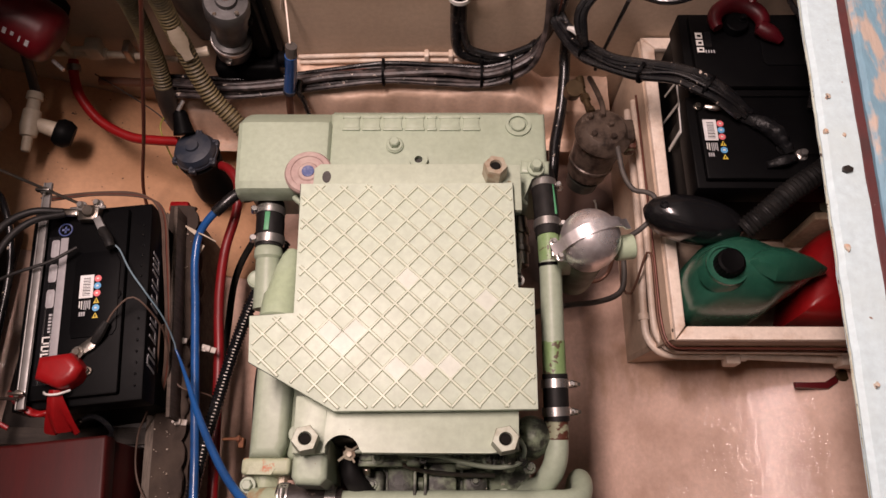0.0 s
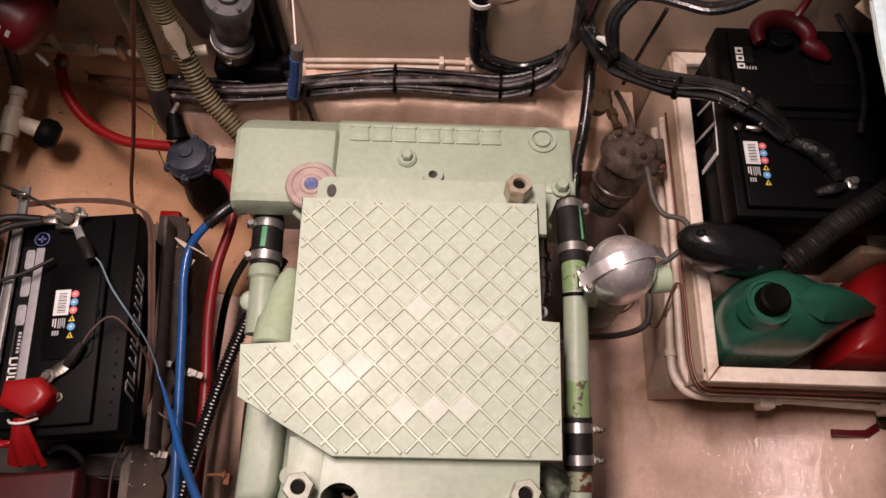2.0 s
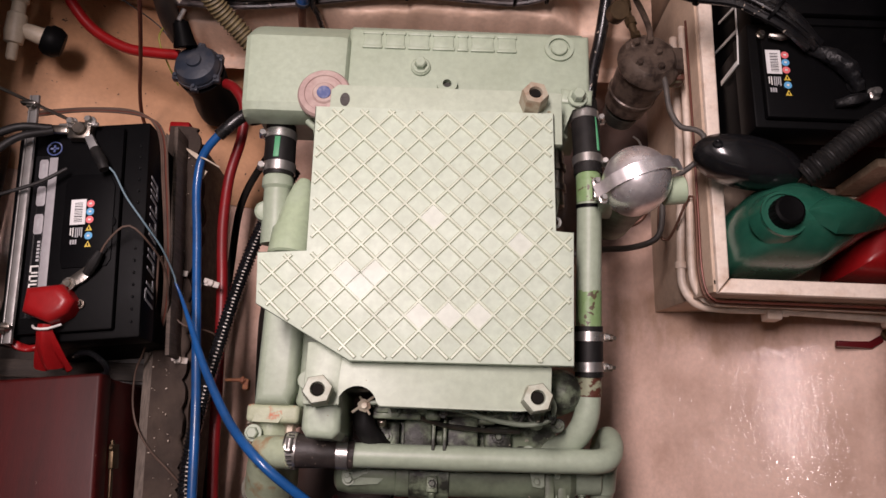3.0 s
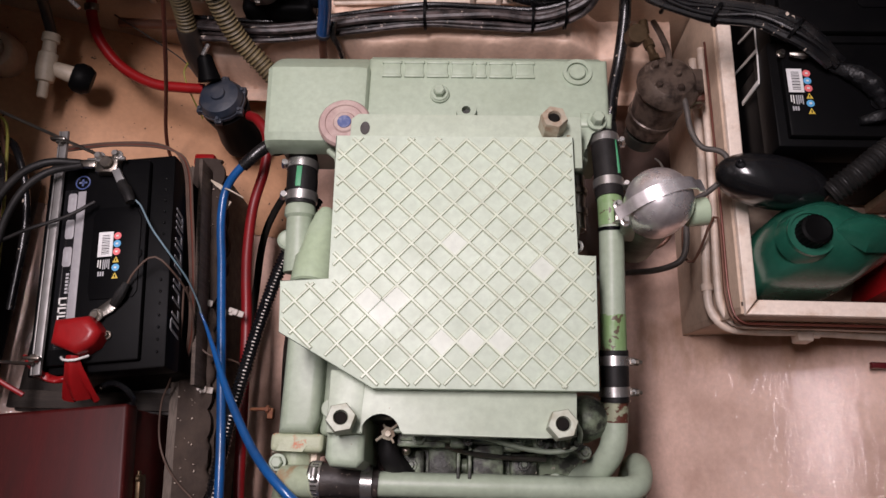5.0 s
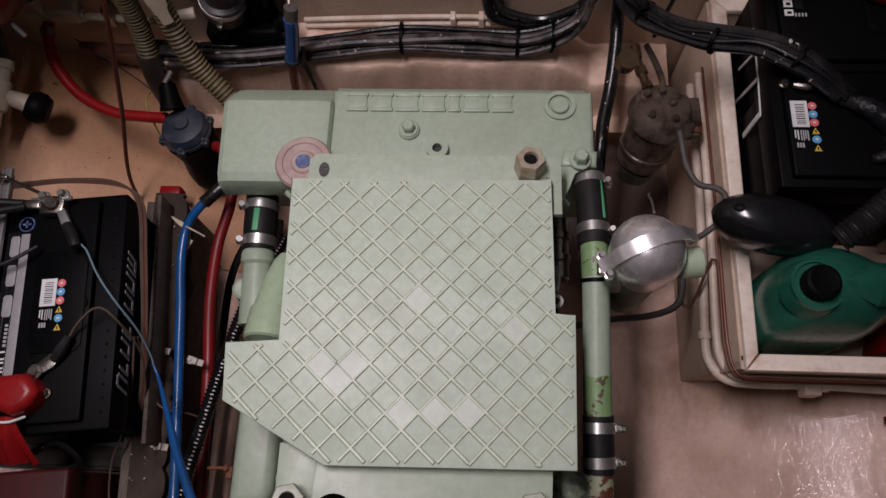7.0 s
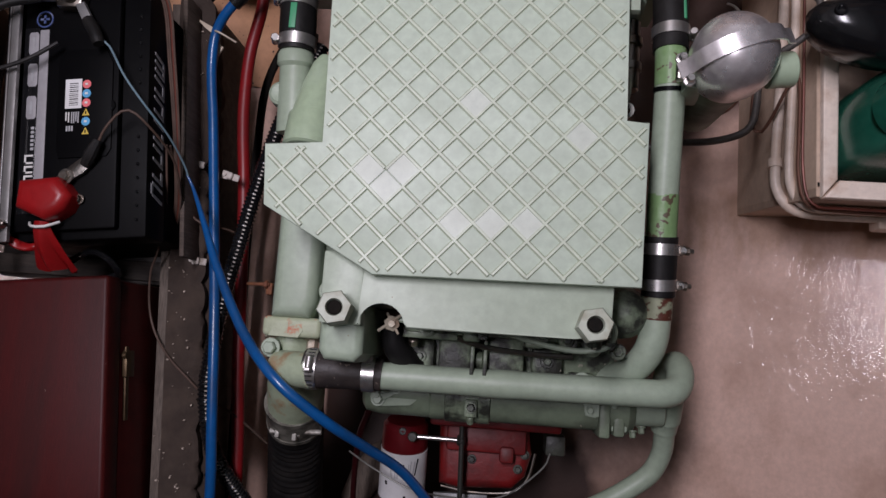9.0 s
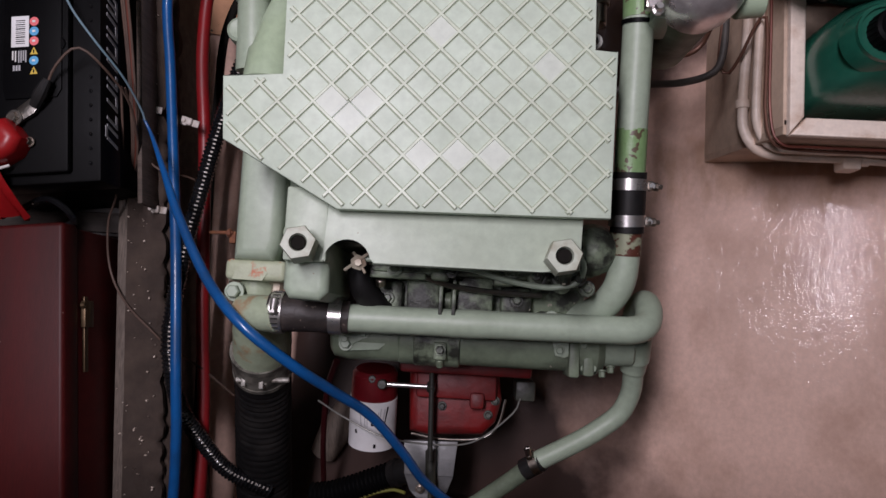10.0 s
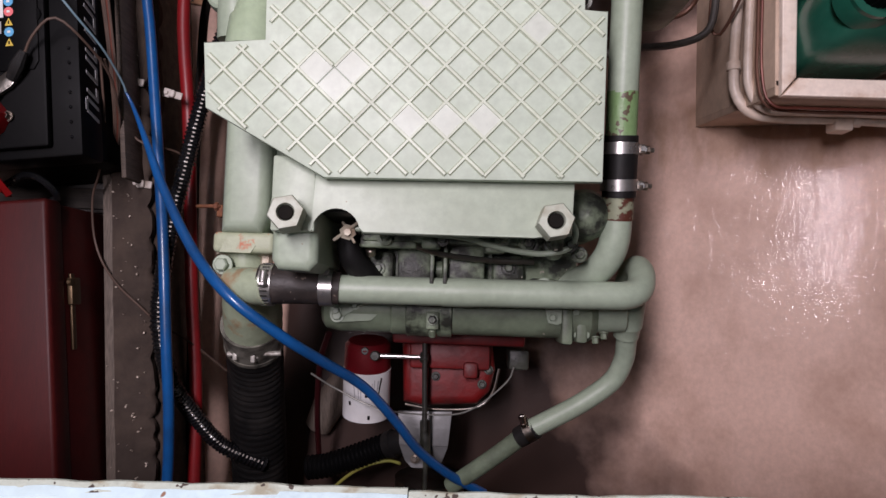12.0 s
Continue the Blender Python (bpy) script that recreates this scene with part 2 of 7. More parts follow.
mahogany = surface("varnished_mahogany", (0.056, 0.0060, 0.0056), 0.42, dirt=(0.022, 0.005, 0.004), dirt_amount=0.7, dirt_scale=3, grain=0.15, grain_scale=60, stretch=(9, 1, 1), bump=0.05, spec=0.20, edge=((0.4, 0.3, 0.25), 75, 0.78))
grey_timber = surface("bare_grey_timber", (0.125, 0.098, 0.078), 0.7, dirt=(0.06, 0.045, 0.036), dirt_amount=0.7, dirt_scale=6, grain=0.35, grain_scale=70, stretch=(8, 1, 1), bump=0.5)
dark_timber = surface("oil_darkened_timber", (0.045, 0.034, 0.027), 0.65, dirt=(0.02, 0.016, 0.013), dirt_amount=0.7, dirt_scale=8, grain=0.3, grain_scale=70, stretch=(1, 8, 1), bump=0.4)
tray_timber = surface("dusty_tray_timber", (0.085, 0.062, 0.048), 0.7, dirt=(0.035, 0.026, 0.02), dirt_amount=0.7, dirt_scale=14, grain=0.3, grain_scale=70, stretch=(1, 8, 1), bump=0.4, edge=((0.35, 0.28, 0.22), 90, 0.76))
felt = surface("oily_felt", (0.044, 0.032, 0.026), 0.85, spec=0.2, dirt=(0.085, 0.062, 0.048), dirt_amount=0.8, dirt_scale=16, bump=0.9, bump_scale=60, edge=((0.35, 0.28, 0.22), 70, 0.755))
hose_tan = surface("tan_ribbed_hose", (0.155, 0.118, 0.056), 0.5, dirt=(0.07, 0.055, 0.038), dirt_amount=0.7, dirt_scale=12, bump=0.2)
hose_groove = surface("dark_hose_groove", (0.085, 0.064, 0.034), 0.6, dirt=(0.04, 0.035, 0.03), dirt_amount=0.6, dirt_scale=12)
white_plastic = surface("yellowed_plastic", (0.52, 0.44, 0.34), 0.45, dirt=(0.30, 0.22, 0.15), dirt_amount=0.5, dirt_scale=18, bump=0.1)
jerry_green = surface("green_jerrycan_plastic", (0.012, 0.090, 0.058), 0.24, dirt=(0.06, 0.17, 0.12), dirt_amount=0.7, dirt_scale=6, bump=0.12, bump_scale=20)
filter_brown = surface("oily_brown_alloy", (0.115, 0.084, 0.066), 0.34, 0.3, dirt=(0.030, 0.020, 0.016), dirt_amount=0.9, dirt_scale=38, patch=(0.45, 0.6), bump=0.4, edge=((0.40, 0.30, 0.24), 60, 0.74))
sill_white = surface("flaking_pale_blue_paint", (0.52, 0.67, 0.71), 0.45, dirt=(0.50, 0.62, 0.62), dirt_amount=0.6, dirt_scale=14, edge=((0.24, 0.13, 0.08), 46, 0.70), bump=0.6, bump_scale=50)
sill_edge = surface("bare_chipped_board_edge", (0.44, 0.49, 0.42), 0.6, dirt=(0.30, 0.28, 0.20), dirt_amount=0.9, dirt_scale=60, patch=(0.50, 0.62), edge=((0.06, 0.045, 0.035), 130, 0.63), bump=0.8)
sill_chip = surface("bare_patch", (0.50, 0.47, 0.40), 0.7, dirt=(0.50, 0.30, 0.20), dirt_amount=0.9, dirt_scale=160, patch=(0.45, 0.6), edge=((0.10, 0.08, 0.07), 220, 0.60), bump=0.6)
sill_red = surface("dark_red_groove_paint", (0.11, 0.030, 0.030), 0.5, dirt=(0.05, 0.03, 0.03), dirt_amount=0.7, dirt_scale=30, edge=((0.4, 0.42, 0.38), 60, 0.72), bump=0.6)
sill_blue = surface("worn_blue_deck_paint", (0.17, 0.33, 0.42), 0.5, dirt=(0.52, 0.40, 0.32), dirt_amount=0.9, dirt_scale=34, stretch=(1.6, 0.5, 1), edge=((0.06, 0.05, 0.05), 40, 0.73), bump=0.6, patch=(0.48, 0.58))
wood_pale = surface("pale_raw_timber", (0.50, 0.37, 0.25), 0.6, dirt=(0.30, 0.18, 0.10), dirt_amount=0.5, dirt_scale=10, grain=0.2, bump=0.3)
cabin_paint = surface("cabin_paint", (0.80, 0.77, 0.73), 0.6, dirt=(0.72, 0.69, 0.65), dirt_amount=0.5, dirt_scale=2)
navy = surface("navy_plastic", (0.016, 0.030, 0.12), 0.4, dirt=(0.006, 0.008, 0.02), dirt_amount=0.5, dirt_scale=8)
zinc = surface("galvanised_bracket", (0.24, 0.24, 0.24), 0.5, 0.5, dirt=(0.12, 0.11, 0.10), dirt_amount=0.7, dirt_scale=18, bump=0.25)
wire_silver = surface("tinned_wire", (0.34, 0.34, 0.31), 0.4, 0.6, dirt=(0.12, 0.12, 0.11), dirt_amount=0.5, dirt_scale=25)
yellow_wire_m = surface("yellow_green_wire", (0.28, 0.26, 0.05), 0.5, dirt=(0.10, 0.14, 0.04), dirt_amount=0.5, dirt_scale=20)
dark_void = surface("near_black_brown", (0.020, 0.016, 0.014), 0.4, dirt=(0.06, 0.045, 0.035), dirt_amount=0.7, dirt_scale=12, bump=0.4)
bore_black = surface("matt_black", (0.010, 0.009, 0.008), 0.9, spec=0.1, dirt=(0.02, 0.016, 0.012), dirt_amount=0.5, dirt_scale=60, bump=0.3)
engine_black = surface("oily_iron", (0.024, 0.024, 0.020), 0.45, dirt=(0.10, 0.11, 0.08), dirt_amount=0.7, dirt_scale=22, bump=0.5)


def hull_surface():
    """Glossy, slightly crazed pink-cream bilge paint with oil stains that spread from under the engine, and painted
    shade.
    """
    m = surface("bilge_paint", (0.67, 0.455, 0.365), 0.15, dirt=(0.40, 0.24, 0.17), dirt_amount=0.75, dirt_scale=8, bump=0.14, bump_scale=60, stretch=(1.3, 1, 1), edge=((0.12, 0.08, 0.06), 42, 0.775))
    n, l = m.node_tree.nodes, m.node_tree.links
    p = n["Principled BSDF"]
    src = p.inputs["Base Color"].links[0].from_socket
    tc = n.new("ShaderNodeTexCoord")
    sep = n.new("ShaderNodeSeparateXYZ")
    l.new(tc.outputs["Object"], sep.inputs[0])
    noi = n.new("ShaderNodeTexNoise")
    noi.inputs["Scale"].default_value, noi.inputs["Detail"].default_value = 9, 6
    l.new(tc.outputs["Object"], noi.inputs["Vector"])

    def math_(op, a, b):
        q = n.new("ShaderNodeMath")
        q.operation = op
        for i, v in enumerate((a, b)):
            if isinstance(v, (int, float)):
                q.inputs[i].default_value = v
            else:
                l.new(v, q.inputs[i])
        return q.outputs[0]

    # oil stain with the aft deck's shade painted in: a ragged pool whose edge runs along the gearbox side of the bilge
    edge = math_("ADD", sep.outputs["X"], math_("MULTIPLY", sep.outputs["Y"], 0.55))
    far = n.new("ShaderNodeMapRange")
    far.inputs["From Min"].default_value, far.inputs["From Max"].default_value = -0.245, -0.285
    far.inputs["To Max"].default_value = 0.85
    l.new(sep.outputs["X"], far.inputs["Value"])
    edge = math_("ADD", edge, far.outputs["Result"])
    edge = math_("ADD", edge, math_("MULTIPLY", math_("SUBTRACT", noi.outputs["Fac"], 0.5), 0.35))
    r = n.new("ShaderNodeMapRange")
    r.inputs["From Min"].default_value, r.inputs["From Max"].default_value = 0.19, 0.03
    l.new(edge, r.inputs["Value"])
    # shade painted as a dark patch in the hollow between the engine and the battery box
    px = math_("DIVIDE", math_("SUBTRACT", sep.outputs["X"], 0.235), 0.125)
    py = math_("DIVIDE", math_("SUBTRACT", sep.outputs["Y"], 0.46), 0.165)
    hollow_shade = math_("ADD", math_("MULTIPLY", px, px), math_("MULTIPLY", py, py))
    hollow_shade = math_("ADD", hollow_shade, math_("MULTIPLY", math_("SUBTRACT", noi.outputs["Fac"], 0.5), 1.6))
    r2 = n.new("ShaderNodeMapRange")
    r2.inputs["From Min"].default_value, r2.inputs["From Max"].default_value = 1.1, 0.5
    r2.inputs["To Max"].default_value = 0.93
    l.new(hollow_shade, r2.inputs["Value"])
    mx = n.new("ShaderNodeMix")
    mx.data_type = "RGBA"
    l.new(math_("MAXIMUM", r.outputs["Result"], r2.outputs["Result"]), mx.inputs["Factor"])
    l.new(src, mx.inputs[6])
    mx.inputs[7].default_value = (0.050, 0.028, 0.022, 1)
    l.remove(p.inputs["Roughness"].links[0])
    p.inputs["Roughness"].default_value = 0.40
    p.inputs["Specular IOR Level"].default_value = 0.16
    vor = n.new("ShaderNodeTexNoise")
    vor.inputs["Scale"].default_value, vor.inputs["Detail"].default_value, vor.inputs["Distortion"].default_value = 84, 2.0, 0.8
    st_ = n.new("ShaderNodeMapping")
    st_.inputs["Scale"].default_value = (1.5, 0.85, 1)
    l.new(tc.outputs["Object"], st_.inputs["Vector"])
    l.new(st_.outputs[0], vor.inputs["Vector"])
    cb = n.new("ShaderNodeBump")
    cb.inputs["Strength"].default_value, cb.inputs["Distance"].default_value = 1.0, 0.00050
    l.new(vor.outputs["Fac"], cb.inputs["Height"])
    l.new(cb.outputs[0], p.inputs["Coat Normal"])
    p.inputs["Coat Weight"].default_value = 0.17
    p.inputs["Coat Roughness"].default_value = 0.04
    # ochre drips that have run from the pipes round the battery box
    dx = math_("DIVIDE", math_("SUBTRACT", sep.outputs["X"], 0.43), 0.20)
    dy = math_("DIVIDE", math_("SUBTRACT", sep.outputs["Y"], 0.185), 0.055)
    drip = math_("ADD", math_("MULTIPLY", dx, dx), math_("MULTIPLY", dy, dy))
    streak = n.new("ShaderNodeTexNoise")
    streak.inputs["Scale"].default_value, streak.inputs["Detail"].default_value = 34, 5
    flow = n.new("ShaderNodeMapping")
    flow.inputs["Scale"].default_value = (1.4, 0.45, 1)
    l.new(tc.outputs["Object"], flow.inputs["Vector"])
    l.new(flow.outputs[0], streak.inputs["Vector"])
    drip = math_("ADD", drip, math_("MULTIPLY", math_("SUBTRACT", streak.outputs["Fac"], 0.5), 4.5))
    r3 = n.new("ShaderNodeMapRange")
    r3.inputs["From Min"].default_value, r3.inputs["From Max"].default_value = 1.1, 0.1
    r3.inputs["To Max"].default_value = 0.42
    l.new(drip, r3.inputs["Value"])
    mx3 = n.new("ShaderNodeMix")
    mx3.data_type = "RGBA"
    l.new(r3.outputs["Result"], mx3.inputs["Factor"])
    l.new(mx.outputs[2], mx3.inputs[6])
    mx3.inputs[7].default_value = (0.36, 0.20, 0.095, 1)
    l.new(mx3.outputs[2], p.inputs["Base Color"])
    return m


hull_paint = hull_surface()

# ---- mesh tools ----
WORLD = {}
AT = Vector((0, 0, 0))  # where the group now being built stands, against its own plan


def thing(name, place, label, category, group="", kind=""):
    ob = new(name)
    ob.empty_display_size = 0.02
    ob.matrix_basis = Matrix.Translation(Vector(place) + AT)
    WORLD[ob.name] = Matrix.Translation(Vector(place) + AT)
    return tagged(ob, label, category, group, kind)


def finish(bm, name, material, smooth=35):
    me = bpy.data.meshes.new(name)
    bmesh.ops.recalc_face_normals(bm, faces=bm.faces[:])
    bm.to_mesh(me)
    bm.free()
    for q in me.polygons:
        q.use_smooth = True
    me.set_sharp_from_angle(angle=radians(smooth))
    me.materials.append(material)
    return me


def part(name, bm, material, parent=None, label="", smooth=35):
    bmesh.ops.translate(bm, verts=bm.verts[:], vec=AT)
    ob = new(name, finish(bm, name, material, smooth))
    if parent is not None:
        ob.parent = parent
        ob.matrix_parent_inverse = WORLD[parent.name].inverted()
    WORLD[ob.name] = Matrix.Identity(4)
    return tagged(ob, label)


def solo(name, bm, material, label, category, kind="", group="", smooth=35):
    return tagged(part(name, bm, material, None, "", smooth), label, category, group, kind)


def merge(*bms):
    out = bms[0]
    for b in bms[1:]:
        me = bpy.data.meshes.new("tmp")
        b.to_mesh(me)
        b.free()
        out.from_mesh(me)
        bpy.data.meshes.remove(me)
    return out


def box(x0, x1, y0, y1, z0, z1, bev=0.002, seg=2, m=None):
    bm = bmesh.new()
    bmesh.ops.create_cube(bm, size=1)
    for v in bm.verts:
        v.co = Vector((x0 + (v.co.x + 0.5) * (x1 - x0), y0 + (v.co.y + 0.5) * (y1 - y0), z0 + (v.co.z + 0.5) * (z1 - z0)))
    if bev:
        bmesh.ops.bevel(bm, geom=bm.edges[:] + bm.verts[:], offset=bev, segments=seg, profile=0.5, affect="EDGES")
    if m is not None:
        bmesh.ops.transform(bm, matrix=m, verts=bm.verts[:])
    return bm


def prism(poly, z0, z1, bev=0.0015, seg=2, slant=None, m=None):
    """A polygon raised from z0 to z1; slant(x, y) may add to the height."""
    bm = bmesh.new()
    low = [bm.verts.new((x, y, z0)) for x, y in poly]
    high = [bm.verts.new((x, y, z1 + (slant(x, y) if slant else 0))) for x, y in poly]
    n = len(poly)
    bm.faces.new(low[::-1])
    top = bm.faces.new(high)
    for i in range(n):
        bm.faces.new((low[i], low[(i + 1) % n], high[(i + 1) % n], high[i]))
    if bev:
        bmesh.ops.bevel(bm, geom=top.edges[:], offset=bev, segments=seg, profile=0.5, affect="EDGES")
    if m is not None:
        bmesh.ops.transform(bm, matrix=m, verts=bm.verts[:])
    return bm


def turned(p0, p1, profile, n=28, hexa=False):
    """Rings of (distance along the axis, radius) round the axis from p0 towards p1; a closed solid."""
    p0, p1 = Vector(p0), Vector(p1)
    q = (p1 - p0).to_track_quat("Z", "Y").to_matrix()
    bm = bmesh.new()
    rings = []
    for h, r in profile:
        if r <= 1e-6:
            rings.append([bm.verts.new(p0 + q @ Vector((0, 0, h)))])
        else:
            rings.append([bm.verts.new(p0 + q @ Vector((r * math.cos(2 * math.pi * i / n), r * math.sin(2 * math.pi * i / n), h))) for i in range(n)])
    for a, b in zip(rings, rings[1:]):
        for i in range(n):
            j = (i + 1) % n
            if len(a) == 1 and len(b) > 1:
                bm.faces.new((a[0], b[i], b[j]))
            elif len(b) == 1 and len(a) > 1:
                bm.faces.new((a[i], a[j], b[0]))
            elif len(a) > 1:
                bm.faces.new((a[i], a[j], b[j], b[i]))
    for ring in (rings[0], rings[-1]):
        if len(ring) > 2:
            bm.faces.new(ring)
    return bm


def rod(p0, p1, r, n=20, bev=0.0):
    d = (Vector(p1) - Vector(p0)).length
    b = bev or min(0.0012, r * 0.2, d * 0.2)
    return turned(p0, p1, [(0, r - b), (b, r), (d - b, r), (d, r - b)], n)


def ring_at(p0, p1, r_out, r_in, n=24):
    d = (Vector(p1) - Vector(p0)).length
    bm = turned(p0, p1, [(0, r_in), (0, r_out), (d, r_out), (d, r_in), (0, r_in)], n)
    for f in [f for f in bm.faces if len(f.verts) == n]:
        bm.faces.remove(f)
    bmesh.ops.remove_doubles(bm, verts=bm.verts[:], dist=1e-6)
    return bm


def spline(pts, step=0.006):
    """A smooth line through the points, evenly cut."""
    pts = [Vector(p) for p in pts]
    ext = [2 * pts[0] - pts[1]] + pts + [2 * pts[-1] - pts[-2]]
    fine = []
    for i in range(1, len(ext) - 2):
        a, b, c, d = ext[i - 1:i + 3]
        k = max(2, int((c - b).length / step * 2))
        for j in range(k):
            t = j / k
            fine.append(0.5 * ((2 * b) + (c - a) * t + (2 * a - 5 * b + 4 * c - d) * t * t + (3 * b - a - 3 * c + d) * t ** 3))
    fine.append(pts[-1])
    out, run, goal = [fine[0]], 0.0, step
    for a, b in zip(fine, fine[1:]):
        d = (b - a).length
        while d > 0 and run + d >= goal:
            out.append(a.lerp(b, (goal - run) / d))
            goal += step
        run += d
    if (out[-1] - pts[-1]).length > step * 0.3:
        out.append(pts[-1])
    return out


def tube(pts, r, n=12, step=0.008, wave=None, hollow=False, smooth_line=True, groove=False):
    """A round pipe or cable along the points. wave: (depth, pitch) of ribs. r may be a list of radii, shared evenly along it."""
    line = spline(pts, step) if smooth_line else [Vector(p) for p in pts]
    verts, faces = [], []
    up = Vector((0, 0, 1)) if abs((line[1] - line[0]).normalized().z) < 0.9 else Vector((1, 0, 0))
    side = (line[1] - line[0]).cross(up).normalized()
    s = 0.0
    for i, p in enumerate(line):
        t = (line[min(i + 1, len(line) - 1)] - line[max(i - 1, 0)]).normalized()
        side = (side - t * side.dot(t)).normalized()
        other = t.cross(side)
        if i:
            s += (p - line[i - 1]).length
        if isinstance(r, (list, tuple)):
            u = i / (len(line) - 1) * (len(r) - 1)
            k = min(int(u), len(r) - 2)
            rad = r[k] + (r[k + 1] - r[k]) * (u - k)
        else:
            rad = r
        if wave:
            rad += wave[0] * math.cos(2 * math.pi * s / wave[1])
        for j in range(n):
            a = 2 * math.pi * j / n
            verts.append(p + side * (rad * math.cos(a)) + other * (rad * math.sin(a)))
    m = len(line)
    low = []
    for i in range(m - 1):
        for j in range(n):
            k = (j + 1) % n
            faces.append((i * n + j, i * n + k, (i + 1) * n + k, (i + 1) * n + j))
            low.append(1 if groove and math.cos(2 * math.pi * (i + 0.5) * step / wave[1]) < -0.15 else 0)
    if not hollow:
        faces += [tuple(range(n))[::-1], tuple((m - 1) * n + j for j in range(n))]
    me = bpy.data.meshes.new("tmp")
    me.from_pydata(verts, [], faces)
    if groove:
        for q, k in zip(me.polygons, low):
            q.material_index = k
    bm = bmesh.new()
    bm.from_mesh(me)
    bpy.data.meshes.remove(me)
    return bm


def hex_nut(p, r, h, hole, lean=(0, 0, 1), turn=0.3):
    """A hexagon nut with chamfered corners and a round bore."""
    p, d = Vector(p), Vector(lean).normalized()
    q = d.to_track_quat("Z", "Y").to_matrix()
    bm = bmesh.new()
    n = 24
    def ringv(rad, z, hexa):
        vs = []
        for i in range(n):
            a = 2 * math.pi * i / n
            k = 1.0
            if hexa:
                b = (a % (math.pi / 3)) - math.pi / 6
                k = math.cos(math.pi / 6) / math.cos(b) * 1.07
            vs.append(bm.verts.new(p + q @ Vector((rad * k * math.cos(a + turn), rad * k * math.sin(a + turn), z))))
        return vs
    rings = [ringv(hole, 0, False), ringv(r, 0, True), ringv(r, h * 0.92, True), ringv(r * 0.93, h, True), ringv(hole * 1.15, h, False), ringv(hole, h * 0.9, False), ringv(hole * 0.95, h * 0.1, False)]
    for a, b in zip(rings, rings[1:]):
        for i in range(n):
            bm.faces.new((a[i], a[(i + 1) % n], b[(i + 1) % n], b[i]))
    bm.faces.new(rings[-1])
    return bm


def bolt(p, r, h, lean=(0, 0, 1), turn=0.2):
    """A hexagon bolt head on a round washer."""
    p, d = Vector(p), Vector(lean).normalized()
    w = rod(p, p + d * h * 0.25, r * 1.45, 18)
    q = p + d * h * 0.25
    bm = turned(q, q + d, [(0, r), (h * 0.6, r), (h * 0.75, r * 0.8)], 6)
    return merge(w, bm)


def clamp_band(p0, p1, r, lug, material, parent, name="hose_clamp"):
    """A worm-drive hose clip: band, screw housing and screw head. lug: the side on which the screw sits."""
    p0, p1, lug = Vector(p0), Vector(p1), Vector(lug).normalized()
    d = (p1 - p0).length
    band = part(name, ring_at(p0, p1, r, r - 0.0015, 28), material, parent, "bright worm-drive hose clip")
    mid = (p0 + p1) / 2 + lug * (r + 0.003)
    ax = (p1 - p0).normalized()
    cr = ax.cross(lug)
    part("clamp_screw", merge(rod(mid - cr * 0.006, mid + cr * 0.006, 0.0038, 12), rod(mid + cr * 0.006, mid + cr * 0.010, 0.0048, 6)), material, band)
    return band

# ---- the large structure ----
def floor_height(x, y):
    """The bilge: two hull sides that rise from a trough under the engine."""
    side = abs(x + 0.03)
    if side < 0.22:
        z = 0.245 + 0.015 * (side / 0.22) ** 2
    else:
        z = 0.26 + (0.445 if x > 0 else 0.42) * (side - 0.22)
    return z + 0.004 * noise.noise(Vector((x * 4, y * 4, 0))) + 0.0007 * noise.noise(Vector((x * 17, y * 17, 3)))


def sheet(x0, x1, y0, y1, nx, ny, height):
    bm = bmesh.new()
    grid = [[bm.verts.new((x0 + (x1 - x0) * i / nx, y0 + (y1 - y0) * j / ny, height(x0 + (x1 - x0) * i / nx, y0 + (y1 - y0) * j / ny))) for j in range(ny + 1)] for i in range(nx + 1)]
    for i in range(nx):
        for j in range(ny):
            bm.faces.new((grid[i][j], grid[i + 1][j], grid[i + 1][j + 1], grid[i][j + 1]))
    return bm


solo("floor", sheet(-0.9, 0.9, -0.9, 0.72, 150, 130, floor_height), hull_paint, "glossy pink-cream painted bilge floor with oil stains and painted-in shade", "floor", "structure", smooth=80)
solo("floor_shelf", sheet(-0.9, -0.335, 0.36, 0.7, 60, 40, lambda x, y: floor_height(x, y) + 0.005), peach_paint, "peach-orange varnished hull side with oil spatter", "floor", "structure", smooth=80)
solo("wall_forward", box(-0.92, 0.92, 0.70, 0.74, 0.10, 0.955, 0.002), wall_paint, "brownish cream painted forward bulkhead", "wall", "structure")
solo("wall_left", box(-0.94, -0.90, -0.92, 0.70, 0.10, 0.955, 0.002), wall_paint, "cream painted engine bay side", "wall", "structure")
solo("wall_right", box(0.90, 0.94, -0.92, 0.70, 0.10, 0.955, 0.002), wall_paint, "cream painted engine bay side", "wall", "structure")
solo("wall_aft", box(-0.90, 0.90, -0.92, -0.88, 0.10, 0.955, 0.002), wall_paint, "cream painted aft bulkhead", "wall", "structure")


def ledge_height(x, y):
    """A rough laminated ledge along the bulkhead with a rounded front."""
    front = 0.612 + 0.010 * noise.noise(Vector((x * 9, 0, 5))) + 0.004 * noise.noise(Vector((x * 34, 0, 2)))
    end = 1.0 if -0.34 < x < 0.13 else max(0.0, 1 - min(abs(x + 0.34), abs(x - 0.13)) / 0.05)
    u = (y - front) / 0.016
    k = 1.0 if u >= 1 else (0.0 if u <= 0 else math.sin(u * math.pi / 2))
    return 0.40 + (0.075 + 0.05 * end) * k + 0.006 * noise.noise(Vector((x * 22, y * 22, 9))) + 0.003 * noise.noise(Vector((x * 60, y * 60, 4)))


